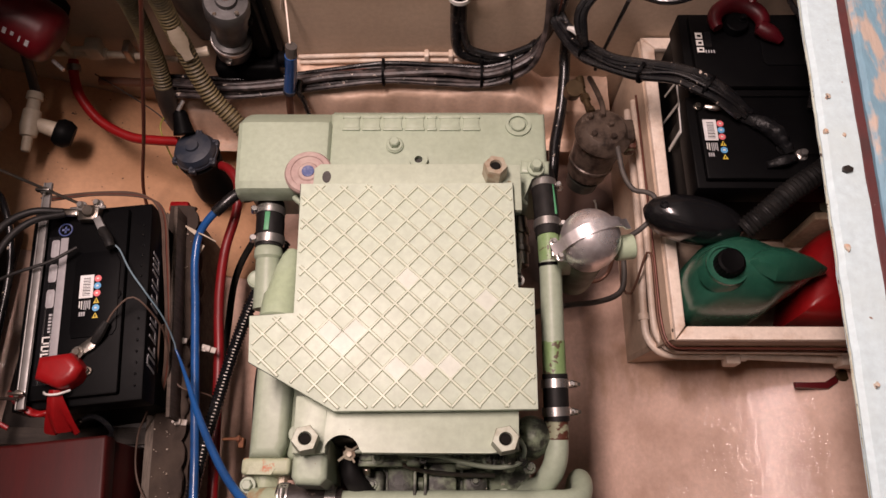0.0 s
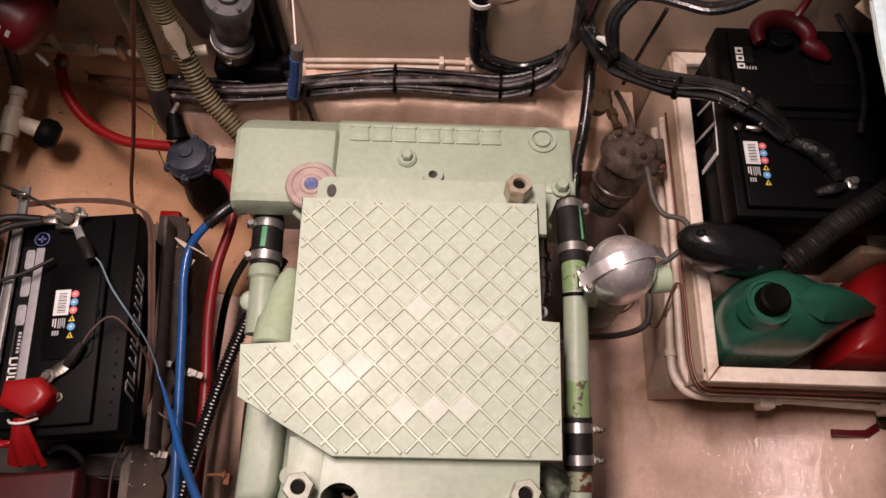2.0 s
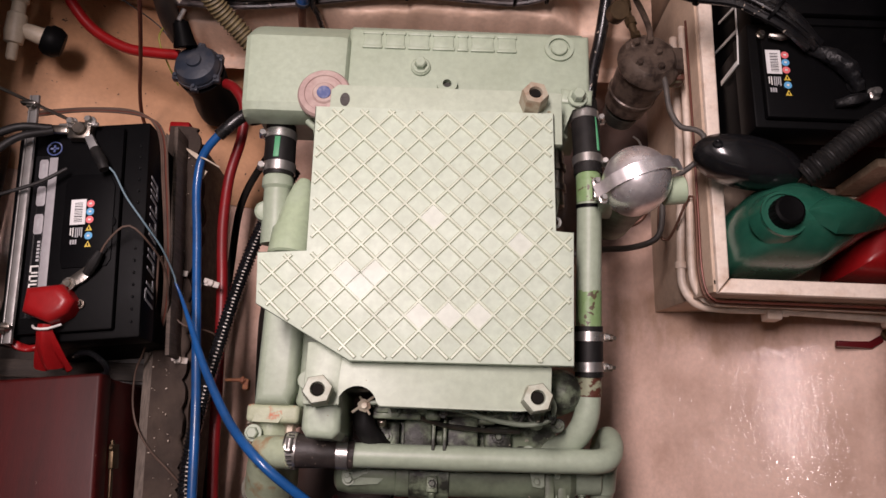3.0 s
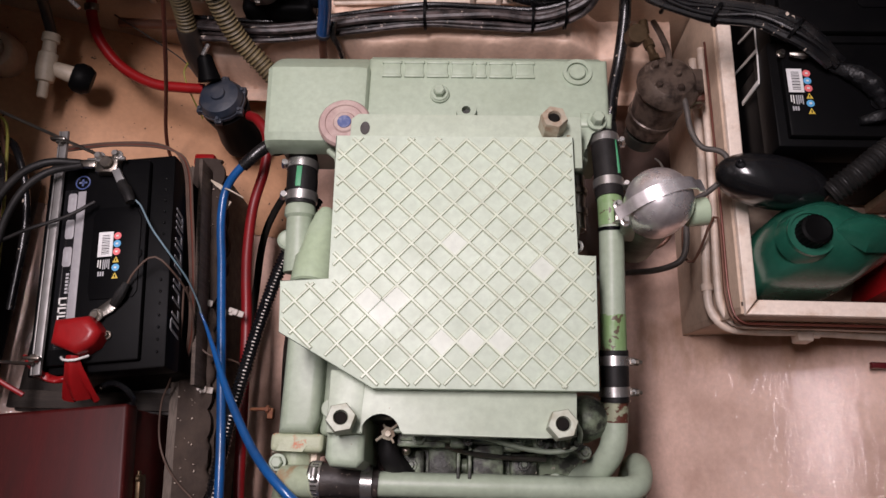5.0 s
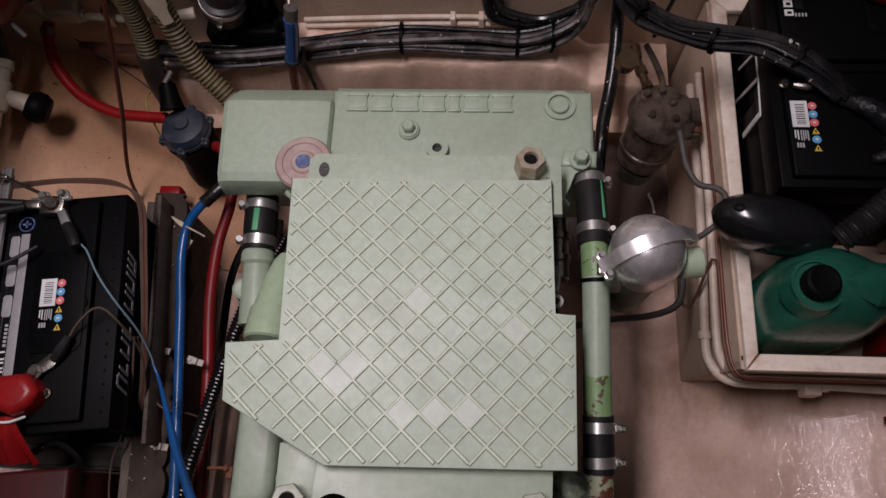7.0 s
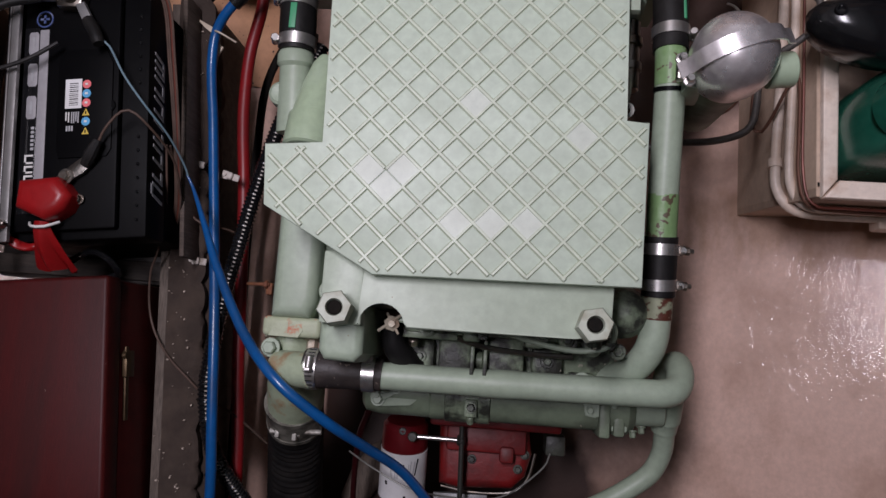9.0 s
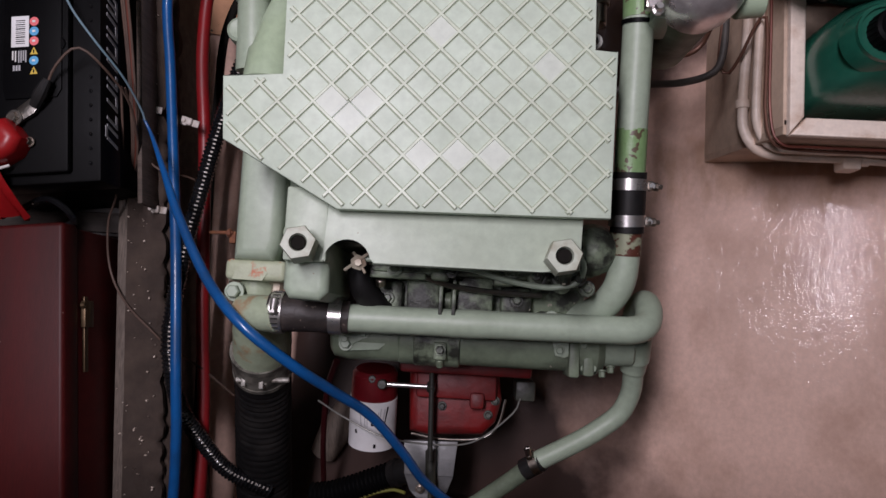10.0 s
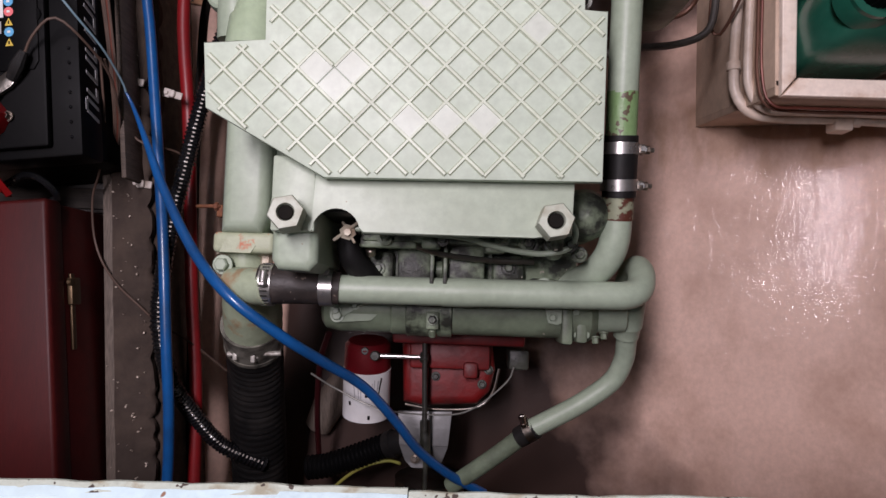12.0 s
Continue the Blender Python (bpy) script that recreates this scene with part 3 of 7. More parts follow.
solo("ledge", sheet(-0.50, 0.30, 0.585, 0.70, 220, 44, ledge_height), cream_paint, "rough pink-cream laminated ledge along the bulkhead", "ledge", "structure", smooth=80)

# cabin sole with the hatch opening, its unseen left and forward edges set for shade, and the cabin round the camera
HX0, HX1, HY0, HY1 = -0.60, 0.339, -0.1455, 0.69
sole = [("floor_right", (0.4525, 1.7, -1.7, 1.7)), ("floor_left", (-1.7, HX0, -1.7, 1.7)), ("floor_aft", (HX0, 0.4525, -1.7, HY0 - 0.07)), ("floor_corner", (HX0 - 0.001, -0.43, 0.575, HY1 + 0.001)), ("floor_forward", (HX0, 0.4525, HY1, 1.7))]
for nm, (a, b, c, d) in sole:
    solo(nm, box(a, b, c, d, 0.984, 0.996, 0.002), sill_blue, "worn blue painted cabin floor round the open hatch", "floor", "structure")
# The cabin shell is unseen, added pale to bounce fill light into the bay.
for nm, (a, b, c, d) in (("wall_cabin_forward", (-1.7, 1.7, 1.7, 1.74)), ("wall_cabin_aft", (-1.7, 1.7, -1.74, -1.7)), ("wall_cabin_left", (-1.74, -1.7, -1.7, 1.7)), ("wall_cabin_right", (1.7, 1.74, -1.7, 1.7))):
    solo(nm, box(a, b, c, d, 0.95, 2.44, 0.002), cabin_paint, "plain pale unseen cabin wall", "wall", "structure")
solo("ceiling", box(-1.74, 1.74, -1.74, 1.74, 2.44, 2.48, 0.002), cabin_paint, "plain pale unseen cabin ceiling", "ceiling", "structure")


def ragged_strip(along, a0, a1, c0, c1, z0, z1, rough, seed):
    """A painted timber edge strip with a chipped, uneven inner edge. along: 'x' or 'y'; c0 is the inner edge."""
    bm = bmesh.new()
    n = 90
    rows = []
    for i in range(n + 1):
        a = a0 + (a1 - a0) * i / n
        w = rough * (noise.noise(Vector((a * 14, seed, 0))) + 0.7 * noise.noise(Vector((a * 55, seed, 4))))
        drop = 0.0015 * noise.noise(Vector((a * 30, seed, 8)))
        sgn = 1 if c1 > c0 else -1
        cross = [(c0 + w, z0), (c0 + w, z1 - 0.004), (c0 + w + sgn * 0.004, z1 + drop), (c1, z1 + drop), (c1, z0)]
        rows.append([bm.verts.new((c, a, z) if along == "y" else (a, c, z)) for c, z in cross])
    for r0, r1 in zip(rows, rows[1:]):
        for j in range(5):
            bm.faces.new((r0[j], r0[(j + 1) % 5], r1[(j + 1) % 5], r1[j]))
    bm.faces.new(rows[0])
    bm.faces.new(rows[-1])
    return bm




def leaned(bm, deg, px, py):
    bmesh.ops.transform(bm, matrix=Matrix.Translation((px, py, 0)) @ pose(0, 0, 0, 0, 0, deg) @ Matrix.Translation((-px, -py, 0)), verts=bm.verts[:])
    return bm


CHIPS = ((0.362, 0.261, 0.0030), (0.357, 0.142, 0.0040), (0.371, 0.300, 0.0035), (0.356, 0.021, 0.0030), (0.378, 0.257, 0.0022), (-0.097, -0.167, 0.0055), (-0.205, -0.170, 0.0030), (-0.041, -0.166, 0.0025))  # x, y, size
frame_ob = thing("hatch_frame", (0.35, 0.2, 0.955), "pale blue painted timber hatch surround with chipped edges", "hatch frame", kind="structure")
part("edge_board", leaned(ragged_strip("y", HY0 - 0.06, HY1 + 0.02, 0.3508, 0.3845, 0.990, 1.0, 0.0012, 3), -3.9, 0.3495, 0.15), sill_white, frame_ob, "pale blue chipped board")
part("groove", leaned(ragged_strip("y", HY0 - 0.06, HY1 + 0.02, 0.3855, 0.3975, 0.986, 0.994, 0.0015, 7), -3.9, 0.3495, 0.15), sill_red, frame_ob, "dark red paint-filled groove")
part("outer_board", leaned(ragged_strip("y", HY0 - 0.06, HY1 + 0.02, 0.3985, 0.4765, 0.986, 1.0, 0.0015, 11), -3.9, 0.3495, 0.15), sill_blue, frame_ob, "worn blue board with bare patches")
part("aft_board", leaned(ragged_strip("x", HX0, -0.030, -0.1530, -0.2155, 0.990, 1.001, 0.0016, 17), 0.9, 0.05, -0.15), sill_white, frame_ob, "pale blue chipped board")
part("aft_board", leaned(ragged_strip("x", -0.0295, 0.40, -0.1548, -0.2155, 0.990, 1.001, 0.0016, 19), 0.9, 0.05, -0.15), sill_white, frame_ob, "pale blue chipped board")
part("worn_edge", leaned(ragged_strip("y", HY0 - 0.06, HY1 + 0.02, 0.3500, 0.3540, 0.992, 0.9970, 0.0012, 23), -3.9, 0.3495, 0.15), sill_edge, frame_ob, "bare worn edge with flaking paint")
part("worn_edge", leaned(ragged_strip("x", HX0, -0.030, -0.1508, -0.1580, 0.992, 0.9985, 0.0014, 29), 0.9, 0.05, -0.15), sill_edge, frame_ob, "bare worn edge with flaking paint")
part("worn_edge", leaned(ragged_strip("x", -0.0295, 0.40, -0.1523, -0.1590, 0.992, 0.9985, 0.0014, 31), 0.9, 0.05, -0.15), sill_edge, frame_ob, "bare worn edge with flaking paint")
chips = random.Random(41)
for x, y, size in CHIPS:
    ring = []
    for k in range(9):
        an = 2 * math.pi * k / 9
        rr = size * (0.55 + 0.6 * chips.random())
        ring.append((x + 0.75 * rr * math.cos(an), y + rr * math.sin(an)))
    part("paint_chip", prism(ring, 0.9985, 1.0022, 0.0003), sill_chip, frame_ob, "bare patch where paint has flaked")
part("knot", prism([(0.3685, 0.2185), (0.3725, 0.2165), (0.3775, 0.2180), (0.3790, 0.2215), (0.3745, 0.2245), (0.3695, 0.2230)], 0.9985, 1.0022, 0.0004), dark_void, frame_ob, "dark knot in the paint")

# ---- the engine ----
AT = Vector((-0.004, -0.001, 0))
engine = thing("marine_engine", (-0.03, 0.2, 0.20), "pale green painted marine diesel engine with chequered top plate", "engine")
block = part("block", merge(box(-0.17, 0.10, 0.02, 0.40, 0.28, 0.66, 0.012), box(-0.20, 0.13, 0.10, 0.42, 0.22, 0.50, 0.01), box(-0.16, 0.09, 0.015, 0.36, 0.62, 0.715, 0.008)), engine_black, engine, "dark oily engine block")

PLATE = [(-0.181, 0.333), (0.095, 0.335), (0.095, 0.190), (0.116, 0.191), (0.114, 0.044), (-0.120, 0.041), (-0.224, 0.098), (-0.2285, 0.155), (-0.174, 0.157)]
plate = part("cover_plate", prism(PLATE[::-1], 0.747, 0.7555, 0.0012), green_plate, engine, "pale green chequered cover plate with worn paint")


def inside(x, y):
    c = False
    for i in range(len(PLATE)):
        (x0, y0), (x1, y1) = PLATE[i], PLATE[i - 1]
        if (y0 > y) != (y1 > y) and x < (x1 - x0) * (y - y0) / (y1 - y0) + x0:
            c = not c
    return c


def clear(x, y, d=0.0026):
    return all(inside(x + a, y + b) for a, b in ((d, 0), (-d, 0), (0, d), (0, -d)))


PITCH, U0, V0 = 0.0316, 0.0, 0.0
LEAN = math.radians(2.4)
CX, CY = -0.0500, 0.0910
PADS = [(0, 0), (6, 1), (4, -3), (-1, -3), (-1, -4), (0, -3), (1, 1), (2, 2), (0, -7)]


def lattice(x, y):
    """From the lattice's own axes to the plate's."""
    return CX + x * math.cos(LEAN) - y * math.sin(LEAN), CY + x * math.sin(LEAN) + y * math.cos(LEAN)



def on_pad(x, y):
    a, b = (x + y - U0) / PITCH, (x - y - V0) / PITCH
    inner = [(i, j) for i, j in PADS if abs(a - i) < 0.46 and abs(b - j) < 0.46]
    seam = abs(a + 0.5) < 0.06 and abs(b + 3) < 0.47 or abs(a + 1) < 0.47 and abs(b + 3.5) < 0.06
    return bool(inner) or seam


for fam in (1, -1):
    for k in range(-20, 21):
        c = (U0 if fam == 1 else V0) + PITCH * (k + 0.5)
        run = []
        for s in range(0, 501):
            t = -0.35 + s * 0.0015
            x, y = (c / 2 + t, c / 2 - t) if fam == 1 else (c / 2 + t, t - c / 2)
            ok = clear(*lattice(x, y)) and not on_pad(x, y)
            x, y = lattice(x, y)
            if ok:
                run.append((x, y))
            if (not ok or s == 500) and run:
                if len(run) > 9:
                    (xa, ya), (xb, yb) = run[0], run[-1]
                    d = Vector((xb - xa, yb - ya, 0))
                    L = d.length
                    w = 0.0017 if fam == 1 else 0.0015
                    h = 0.0021
                    bm = bmesh.new()
                    cs = [(-w - 0.0007, 0.00015), (-w, 0.0004), (-w * 0.62, h), (w * 0.62, h), (w, 0.0004), (w + 0.0007, 0.00015)]
                    e0 = [bm.verts.new((0.0 + (0.0008 if z > 0.001 else 0), yy, z)) for yy, z in cs]
                    e1 = [bm.verts.new((L - (0.0008 if z > 0.001 else 0), yy, z)) for yy, z in cs]
                    for i in range(5):
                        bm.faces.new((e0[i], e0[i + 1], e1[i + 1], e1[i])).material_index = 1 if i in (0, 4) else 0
                    bm.faces.new(e0)
                    bm.faces.new(e1)
                    ang = math.atan2(d.y, d.x)
                    bmesh.ops.transform(bm, matrix=Matrix.Translation((xa, ya, 0.7555 if fam == 1 else 0.7553)) @ Matrix.Rotation(ang, 4, "Z"), verts=bm.verts[:])
                    part("rib", bm, green_rib, plate, smooth=20).data.materials.append(rib_shade)
                run = []
for i, j in PADS:
    u, v = U0 + PITCH * i, V0 + PITCH * j
    x, y, d = (u + v) / 2, (u - v) / 2, PITCH / 2 * 0.985
    corners = [lattice(x - d, y), lattice(x, y - d), lattice(x + d, y), lattice(x, y + d)]
    if all(inside(*c) for c in corners):
        part("pad", prism(corners, 0.7553, 0.7566, 0.0006, 1), pad_paint, plate, "smooth flush diamond")

# bracket strips under the plate
front = [(-0.166, 0.300), (0.106, 0.300), (0.106, 0.366), (0.066, 0.367), (-0.158, 0.367), (-0.166, 0.360)]
fs = part("front_bracket", prism(front, 0.738, 0.7465, 0.001), green_bracket, engine, "pale green bracket strip")
# The slot is a flat dark patch painted for the shade inside it.
slot = [(-0.149 + 0.0058 * math.cos(a), 0.3475 + 0.0088 * math.sin(a)) for a in [i * math.pi / 8 for i in range(16)]]
part("slot", prism(slot, 0.7462, 0.7468, 0), dark_void, fs, "flat dark patch for the slotted hole")
cut = [(-0.111 + 0.0225 * math.cos(a), -0.004 + 0.0225 * math.sin(a)) for a in [math.pi * i / 14 for i in range(15)]]
rear = [(0.094, 0.060), (0.092, 0.000), (0.060, -0.003)] + cut + [(-0.131, -0.004), (-0.131, 0.060)]
part("rear_bracket", prism(rear[::-1], 0.728, 0.7395, 0.0015), green_bracket, engine, "pale green bracket strip with a half-round cut-out")
part("rear_block", prism([(-0.170, 0.060), (-0.170, -0.028), (-0.164, -0.037), (-0.136, -0.038), (-0.1285, -0.030), (-0.1295, 0.060)], 0.600, 0.726, 0.008, 3), green_paint, engine)
part("rear_pad", box(-0.168, -0.1295, -0.004, 0.062, 0.715, 0.7392, 0.002), green_bracket, engine)
# Black filler under the plate, put there as its shade.
part("shadow_gasket", box(-0.13, 0.09, 0.06, 0.30, 0.700, 0.7375, 0.003), engine_black, engine, "dark filler under the plate in place of its shade")
for (x, y, z), m, lean, turn in (((-0.1515, 0.008, 0.7392), nut_paint, (0.10, 0.06, 1), 0.2), ((0.0755, 0.009, 0.7392), nut_paint, (-0.02, 0.02, 1), 0.45), ((0.071, 0.349, 0.7462), nut_rusty, (0.03, 0.1, 1), 0.1)):
    nut = part("hex_nut", hex_nut((x, y, z), 0.0148, 0.027, 0.0068, lean, turn), m, engine, "large hexagon nut")
    top = Vector((x, y, z)) + Vector(lean).normalized() * 0.020
    # Black plug in the bore, in place of the shade inside.
    part("bore", rod(top, top + Vector(lean).normalized() * 0.005, 0.0063, 14), bore_black, nut, "black plug for the shade in the bore")

# rocker cover and header tank


part("rocker_cover", merge(prism([(-0.157, 0.330), (0.120, 0.330), (0.120, 0.372), (0.149, 0.372), (0.149, 0.473), (-0.157, 0.473)], 0.56, 0.706, 0.006, 3), prism([(-0.157, 0.470), (0.1487, 0.470), (0.143, 0.4868), (-0.157, 0.4868)], 0.56, 0.702, 0.004, 3, slant=lambda x, y: -0.016 if y > 0.48 else 0)), green_paint, engine)
profile = [(0.385, 0.55), (0.378, 0.625), (0.362, 0.655), (0.346, 0.678), (0.345, 0.700), (0.349, 0.711), (0.358, 0.7155), (0.450, 0.7165), (0.4515, 0.7155), (0.480, 0.6880), (0.4865, 0.680), (0.4865, 0.55)]
bm = bmesh.new()
ends = [(-0.2815, 0.0), (-0.2800, 0.45), (-0.2740, 0.85), (-0.2650, 1.0), (-0.1640, 1.0), (-0.1570, 0.8), (-0.1540, 0.3), (-0.1535, 0.0)]
rows = [[bm.verts.new((x + (0.006 * (y - 0.345) / 0.14 * -1 if x < -0.2 else 0), 0.4165 + (y - 0.4165) * (0.975 + 0.025 * k), z - 0.010 * (1 - k) * (1 if z > 0.6 else 0))) for y, z in profile] for x, k in ends]
for r0, r1 in zip(rows, rows[1:]):
    for j in range(len(profile)):
        j2 = (j + 1) % len(profile)
        bm.faces.new((r0[j], r0[j2], r1[j2], r1[j]))
bm.faces.new(rows[0])
bm.faces.new(rows[-1])
tank = part("header_tank", bm, green_paint, engine, smooth=24)
# raised maker's lettering, as plain slab shapes of its size
lx = -0.139
for w in (0.025, 0.026, 0.028, 0.028, 0.014, 0.030, 0.025):
    y0, t_ = 0.4425, 0.0046
    shapes = [box(lx + 0.0015, lx + w - 0.0015, y0 + 0.002, y0 + 0.0225, 0.704, 0.7078, 0.0008), box(lx, lx + w, y0, y0 + t_, 0.704, 0.7090, 0.0009), box(lx, lx + w, y0 + 0.0245 - t_, y0 + 0.0245, 0.704, 0.7090, 0.0009)]
    part("raised_block", merge(*shapes), green_paint, engine, "raised cast lettering block")
    lx += w + 0.0032
part("boss", merge(ring_at((0.110, 0.452, 0.7055), (0.110, 0.452, 0.7095), 0.0185, 0.0135), rod((0.110, 0.452, 0.7055), (0.110, 0.452, 0.7105), 0.0105, 24)), green_paint, engine, "raised round casting boss")
part("bolt", merge(rod((-0.064, 0.418, 0.705), (-0.064, 0.418, 0.710), 0.0125, 20), bolt((-0.064, 0.418, 0.709), 0.0075, 0.012)), green_paint, engine)
part("stud_boss", merge(ring_at((-0.030, 0.3920, 0.7045), (-0.030, 0.3920, 0.7150), 0.0125, 0.0055)), green_paint, engine)
# Dark plug stands for the shade in the stud hole.
part("stud_hole", rod((-0.030, 0.3920, 0.705), (-0.030, 0.3920, 0.7085), 0.0052, 12), engine_black, engine)
part("lug", prism([(0.110, 0.374), (0.150, 0.374), (0.152, 0.394), (0.112, 0.395)], 0.66, 0.7095, 0.005, 3), green_paint, engine)
part("bolt", bolt((0.1315, 0.381, 0.709), 0.0085, 0.015), green_paint, engine)
cap = part("filler_cap", turned((-0.178, 0.3655, 0.712), (-0.178, 0.3655, 1), [(0, 0.027), (0.006, 0.030), (0.007, 0.0325), (0.013, 0.0325), (0.0165, 0.030), (0.0165, 0.024), (0.015, 0.023), (0.015, 0.0145), (0.017, 0.0125), (0.017, 0)], 36), pink_cap, engine, "faded pink radiator filler cap")
part("badge", rod((-0.178, 0.3655, 0.7285), (-0.178, 0.3655, 0.7302), 0.0085, 20), blue_badge, cap, "blue badge")
part("drain_tap", merge(rod((-0.200, 0.340, 0.702), (-0.189, 0.330, 0.703), 0.004, 10), rod((-0.189, 0.330, 0.703), (-0.187, 0.322, 0.70), 0.0035, 10)), green_paint, engine)

AT = Vector((0.006, 0, 0))
# left coolant hose, exhaust manifold and its bell
hose = part("coolant_hose", tube([(-0.253, 0.352, 0.655), (-0.251, 0.320, 0.655), (-0.250, 0.284, 0.653)], [0.0190, 0.0200, 0.0190], 22), black_rubber, engine, "black rubber hose")
part("hose_print", box(-0.2545, -0.2475, 0.302, 0.330, 0.6738, 0.6756, 0.0004), green_print, hose, "green printed stripe")
clamp_band((-0.252, 0.332, 0.655), (-0.252, 0.343, 0.655), 0.0206, (-1, 0, 0.3), steel, engine)
clamp_band((-0.250, 0.288, 0.653), (-0.250, 0.300, 0.6535), 0.0206, (-1, 0, 0.3), steel, engine)
AT = Vector((0.005, 0, 0))
part("manifold_neck", turned((-0.250, 0.287, 0.651), (-0.247, 0.20, 0.640), [(0, 0.0165), (0.006, 0.0195), (0.016, 0.020), (0.02, 0.0170), (0.09, 0.019)], 24), green_paint, engine)
part("manifold", merge(prism([(-0.2515, 0.215), (-0.2505, 0.00), (-0.210, 0.00), (-0.203, 0.02), (-0.203, 0.215)], 0.52, 0.652, 0.012, 4), box(-0.206, -0.176, 0.0, 0.22, 0.48, 0.632, 0.008, 3)), green_paint, engine)
part("manifold_boss", turned((-0.262, 0.238, 0.640), (-0.262, 0.238, 1), [(0, 0.014), (0.012, 0.013), (0.014, 0.010), (0.013, 0.007)], 20), green_paint, engine)
part("air_bell", merge(turned((-0.2215, 0.172, 0.668), (-0.2135, 0.30, 0.650), [(0, 0.0245), (0.002, 0.0272), (0.035, 0.0270), (0.0365, 0.0262), (0.037, 0.0246), (0.075, 0.0190), (0.098, 0.0135), (0.108, 0.008)], 32)), green_fresh, engine, "smooth light green bell-shaped housing")
part("manifold_side_lug", merge(rod((-0.190, 0.030, 0.63), (-0.190, 0.030, 0.648), 0.012, 16)), green_paint, engine)
AT = Vector((-0.002, 0, 0))
part("flange", merge(box(-0.252, -0.190, -0.020, 0.001, 0.555, 0.644, 0.005, 3)), green_stained, engine)
for x in (-0.246, -0.203):
    part("flange_bolt", bolt((x, -0.019, 0.618), 0.0065, 0.014, (0, -1, 0.2)), nut_rusty, engine)
part("flange_stain", prism([(-0.244, -0.0195), (-0.213, -0.020), (-0.208, -0.012), (-0.222, -0.004), (-0.238, -0.006)], 0.6435, 0.6448, 0), green_stained, engine, "orange rust stain on the flange")
part("elbow", merge(tube([(-0.229, -0.012, 0.606), (-0.228, -0.032, 0.604), (-0.229, -0.050, 0.592), (-0.2305, -0.066, 0.572), (-0.2335, -0.080, 0.552), (-0.2395, -0.098, 0.528)], [0.022, 0.0232, 0.028, 0.0318, 0.0328, 0.0322], 28, 0.005), rod((-0.236, -0.0525, 0.628), (-0.192, -0.0525, 0.646), 0.0185, 22)), green_elbow, engine, "bulbous green exhaust elbow")
part("elbow_bolt", bolt((-0.243, -0.032, 0.634), 0.007, 0.010), green_paint, engine)

AT = Vector((-0.004, 0.002, -0.005))
# large cross hose and cross pipe at the rear
part("cross_hose", tube([(-0.200, -0.0525, 0.646), (-0.16, -0.0525, 0.647), (-0.121, -0.054, 0.645)], [0.0200, 0.0182, 0.0162], 24), dusty_rubber, engine, "black rubber hose")
clamp_band((-0.198, -0.0525, 0.646), (-0.186, -0.0525, 0.646), 0.0212, (0, 0.3, 1), steel, engine)
clamp_band((-0.1400, -0.0535, 0.646), (-0.1270, -0.0535, 0.646), 0.0184, (0, 1, 0.4), steel, engine)
for i in range(11):
    an = math.radians(-60 + 14 * i)
    part("clamp_slot", box(-0.0035, 0.0035, -0.0009, 0.0009, -0.0003, 0.0003, 0, m=Matrix.Translation((-0.192, -0.0525 + 0.0213 * math.sin(an), 0.646 + 0.0213 * math.cos(an))) @ pose(0, 0, 0, -math.degrees(an), 0, 0)), engine_black, engine)
part("cross_pipe", tube([(-0.130, -0.0545, 0.645), (0.0, -0.054, 0.645), (0.13, -0.0525, 0.643), (0.163, -0.0515, 0.640), (0.178, -0.045, 0.630), (0.185, -0.031, 0.612), (0.186, -0.022, 0.588), (0.186, -0.03, 0.555), (0.186, -0.06, 0.53)], 0.0140, 24, 0.005), green_paint, engine, "long pale green cross pipe")
part("pipe_bulge", tube([(-0.02, -0.0545, 0.6448), (0.0, -0.054, 0.645), (0.02, -0.0538, 0.645)], [0.0141, 0.0148, 0.0141], 24), green_paint, engine)

AT = Vector((0, 0, 0))
# right side pipe with its hoses
rh = part("coolant_hose", tube([(0.139, 0.386, 0.687), (0.141, 0.338, 0.691), (0.142, 0.283, 0.694)], 0.0172, 22), black_rubber, engine, "black rubber hose with green print")
part("hose_print", tube([(0.1500, 0.360, 0.7015), (0.1515, 0.335, 0.7040), (0.1525, 0.311, 0.7055)], 0.0019, 8), green_print, rh, "green printed stripe")
clamp_band((0.1400, 0.357, 0.689), (0.1395, 0.368, 0.688), 0.0187, (1, 0, 0.2), steel, engine)
clamp_band((0.1418, 0.296, 0.6935), (0.1415, 0.307, 0.693), 0.0187, (1, 0, 0.2), steel, engine)
part("side_pipe_top", tube([(0.142, 0.288, 0.694), (0.1425, 0.268, 0.694), (0.143, 0.248, 0.692)], 0.0152, 22), green_chipped, engine, "bright green patched paint")
part("side_pipe", tube([(0.143, 0.250, 0.692), (0.1435, 0.20, 0.683), (0.144, 0.128, 0.669)], 0.0148, 22), green_paint, engine)
part("side_pipe_patch", tube([(0.1440, 0.145, 0.672), (0.1447, 0.098, 0.664)], 0.0151, 22), green_chipped, engine, "bright green patched paint")
part("side_hose", tube([(0.1447, 0.104, 0.665), (0.1455, 0.075, 0.659), (0.146, 0.046, 0.653)], 0.0165, 22), black_rubber, engine, "short black rubber hose")
clamp_band((0.1450, 0.086, 0.6615), (0.1448, 0.097, 0.6630), 0.0180, (1, 0, 0), steel, engine)
clamp_band((0.1455, 0.052, 0.654), (0.1450, 0.063, 0.6560), 0.0180, (1, 0, 0), steel, engine)
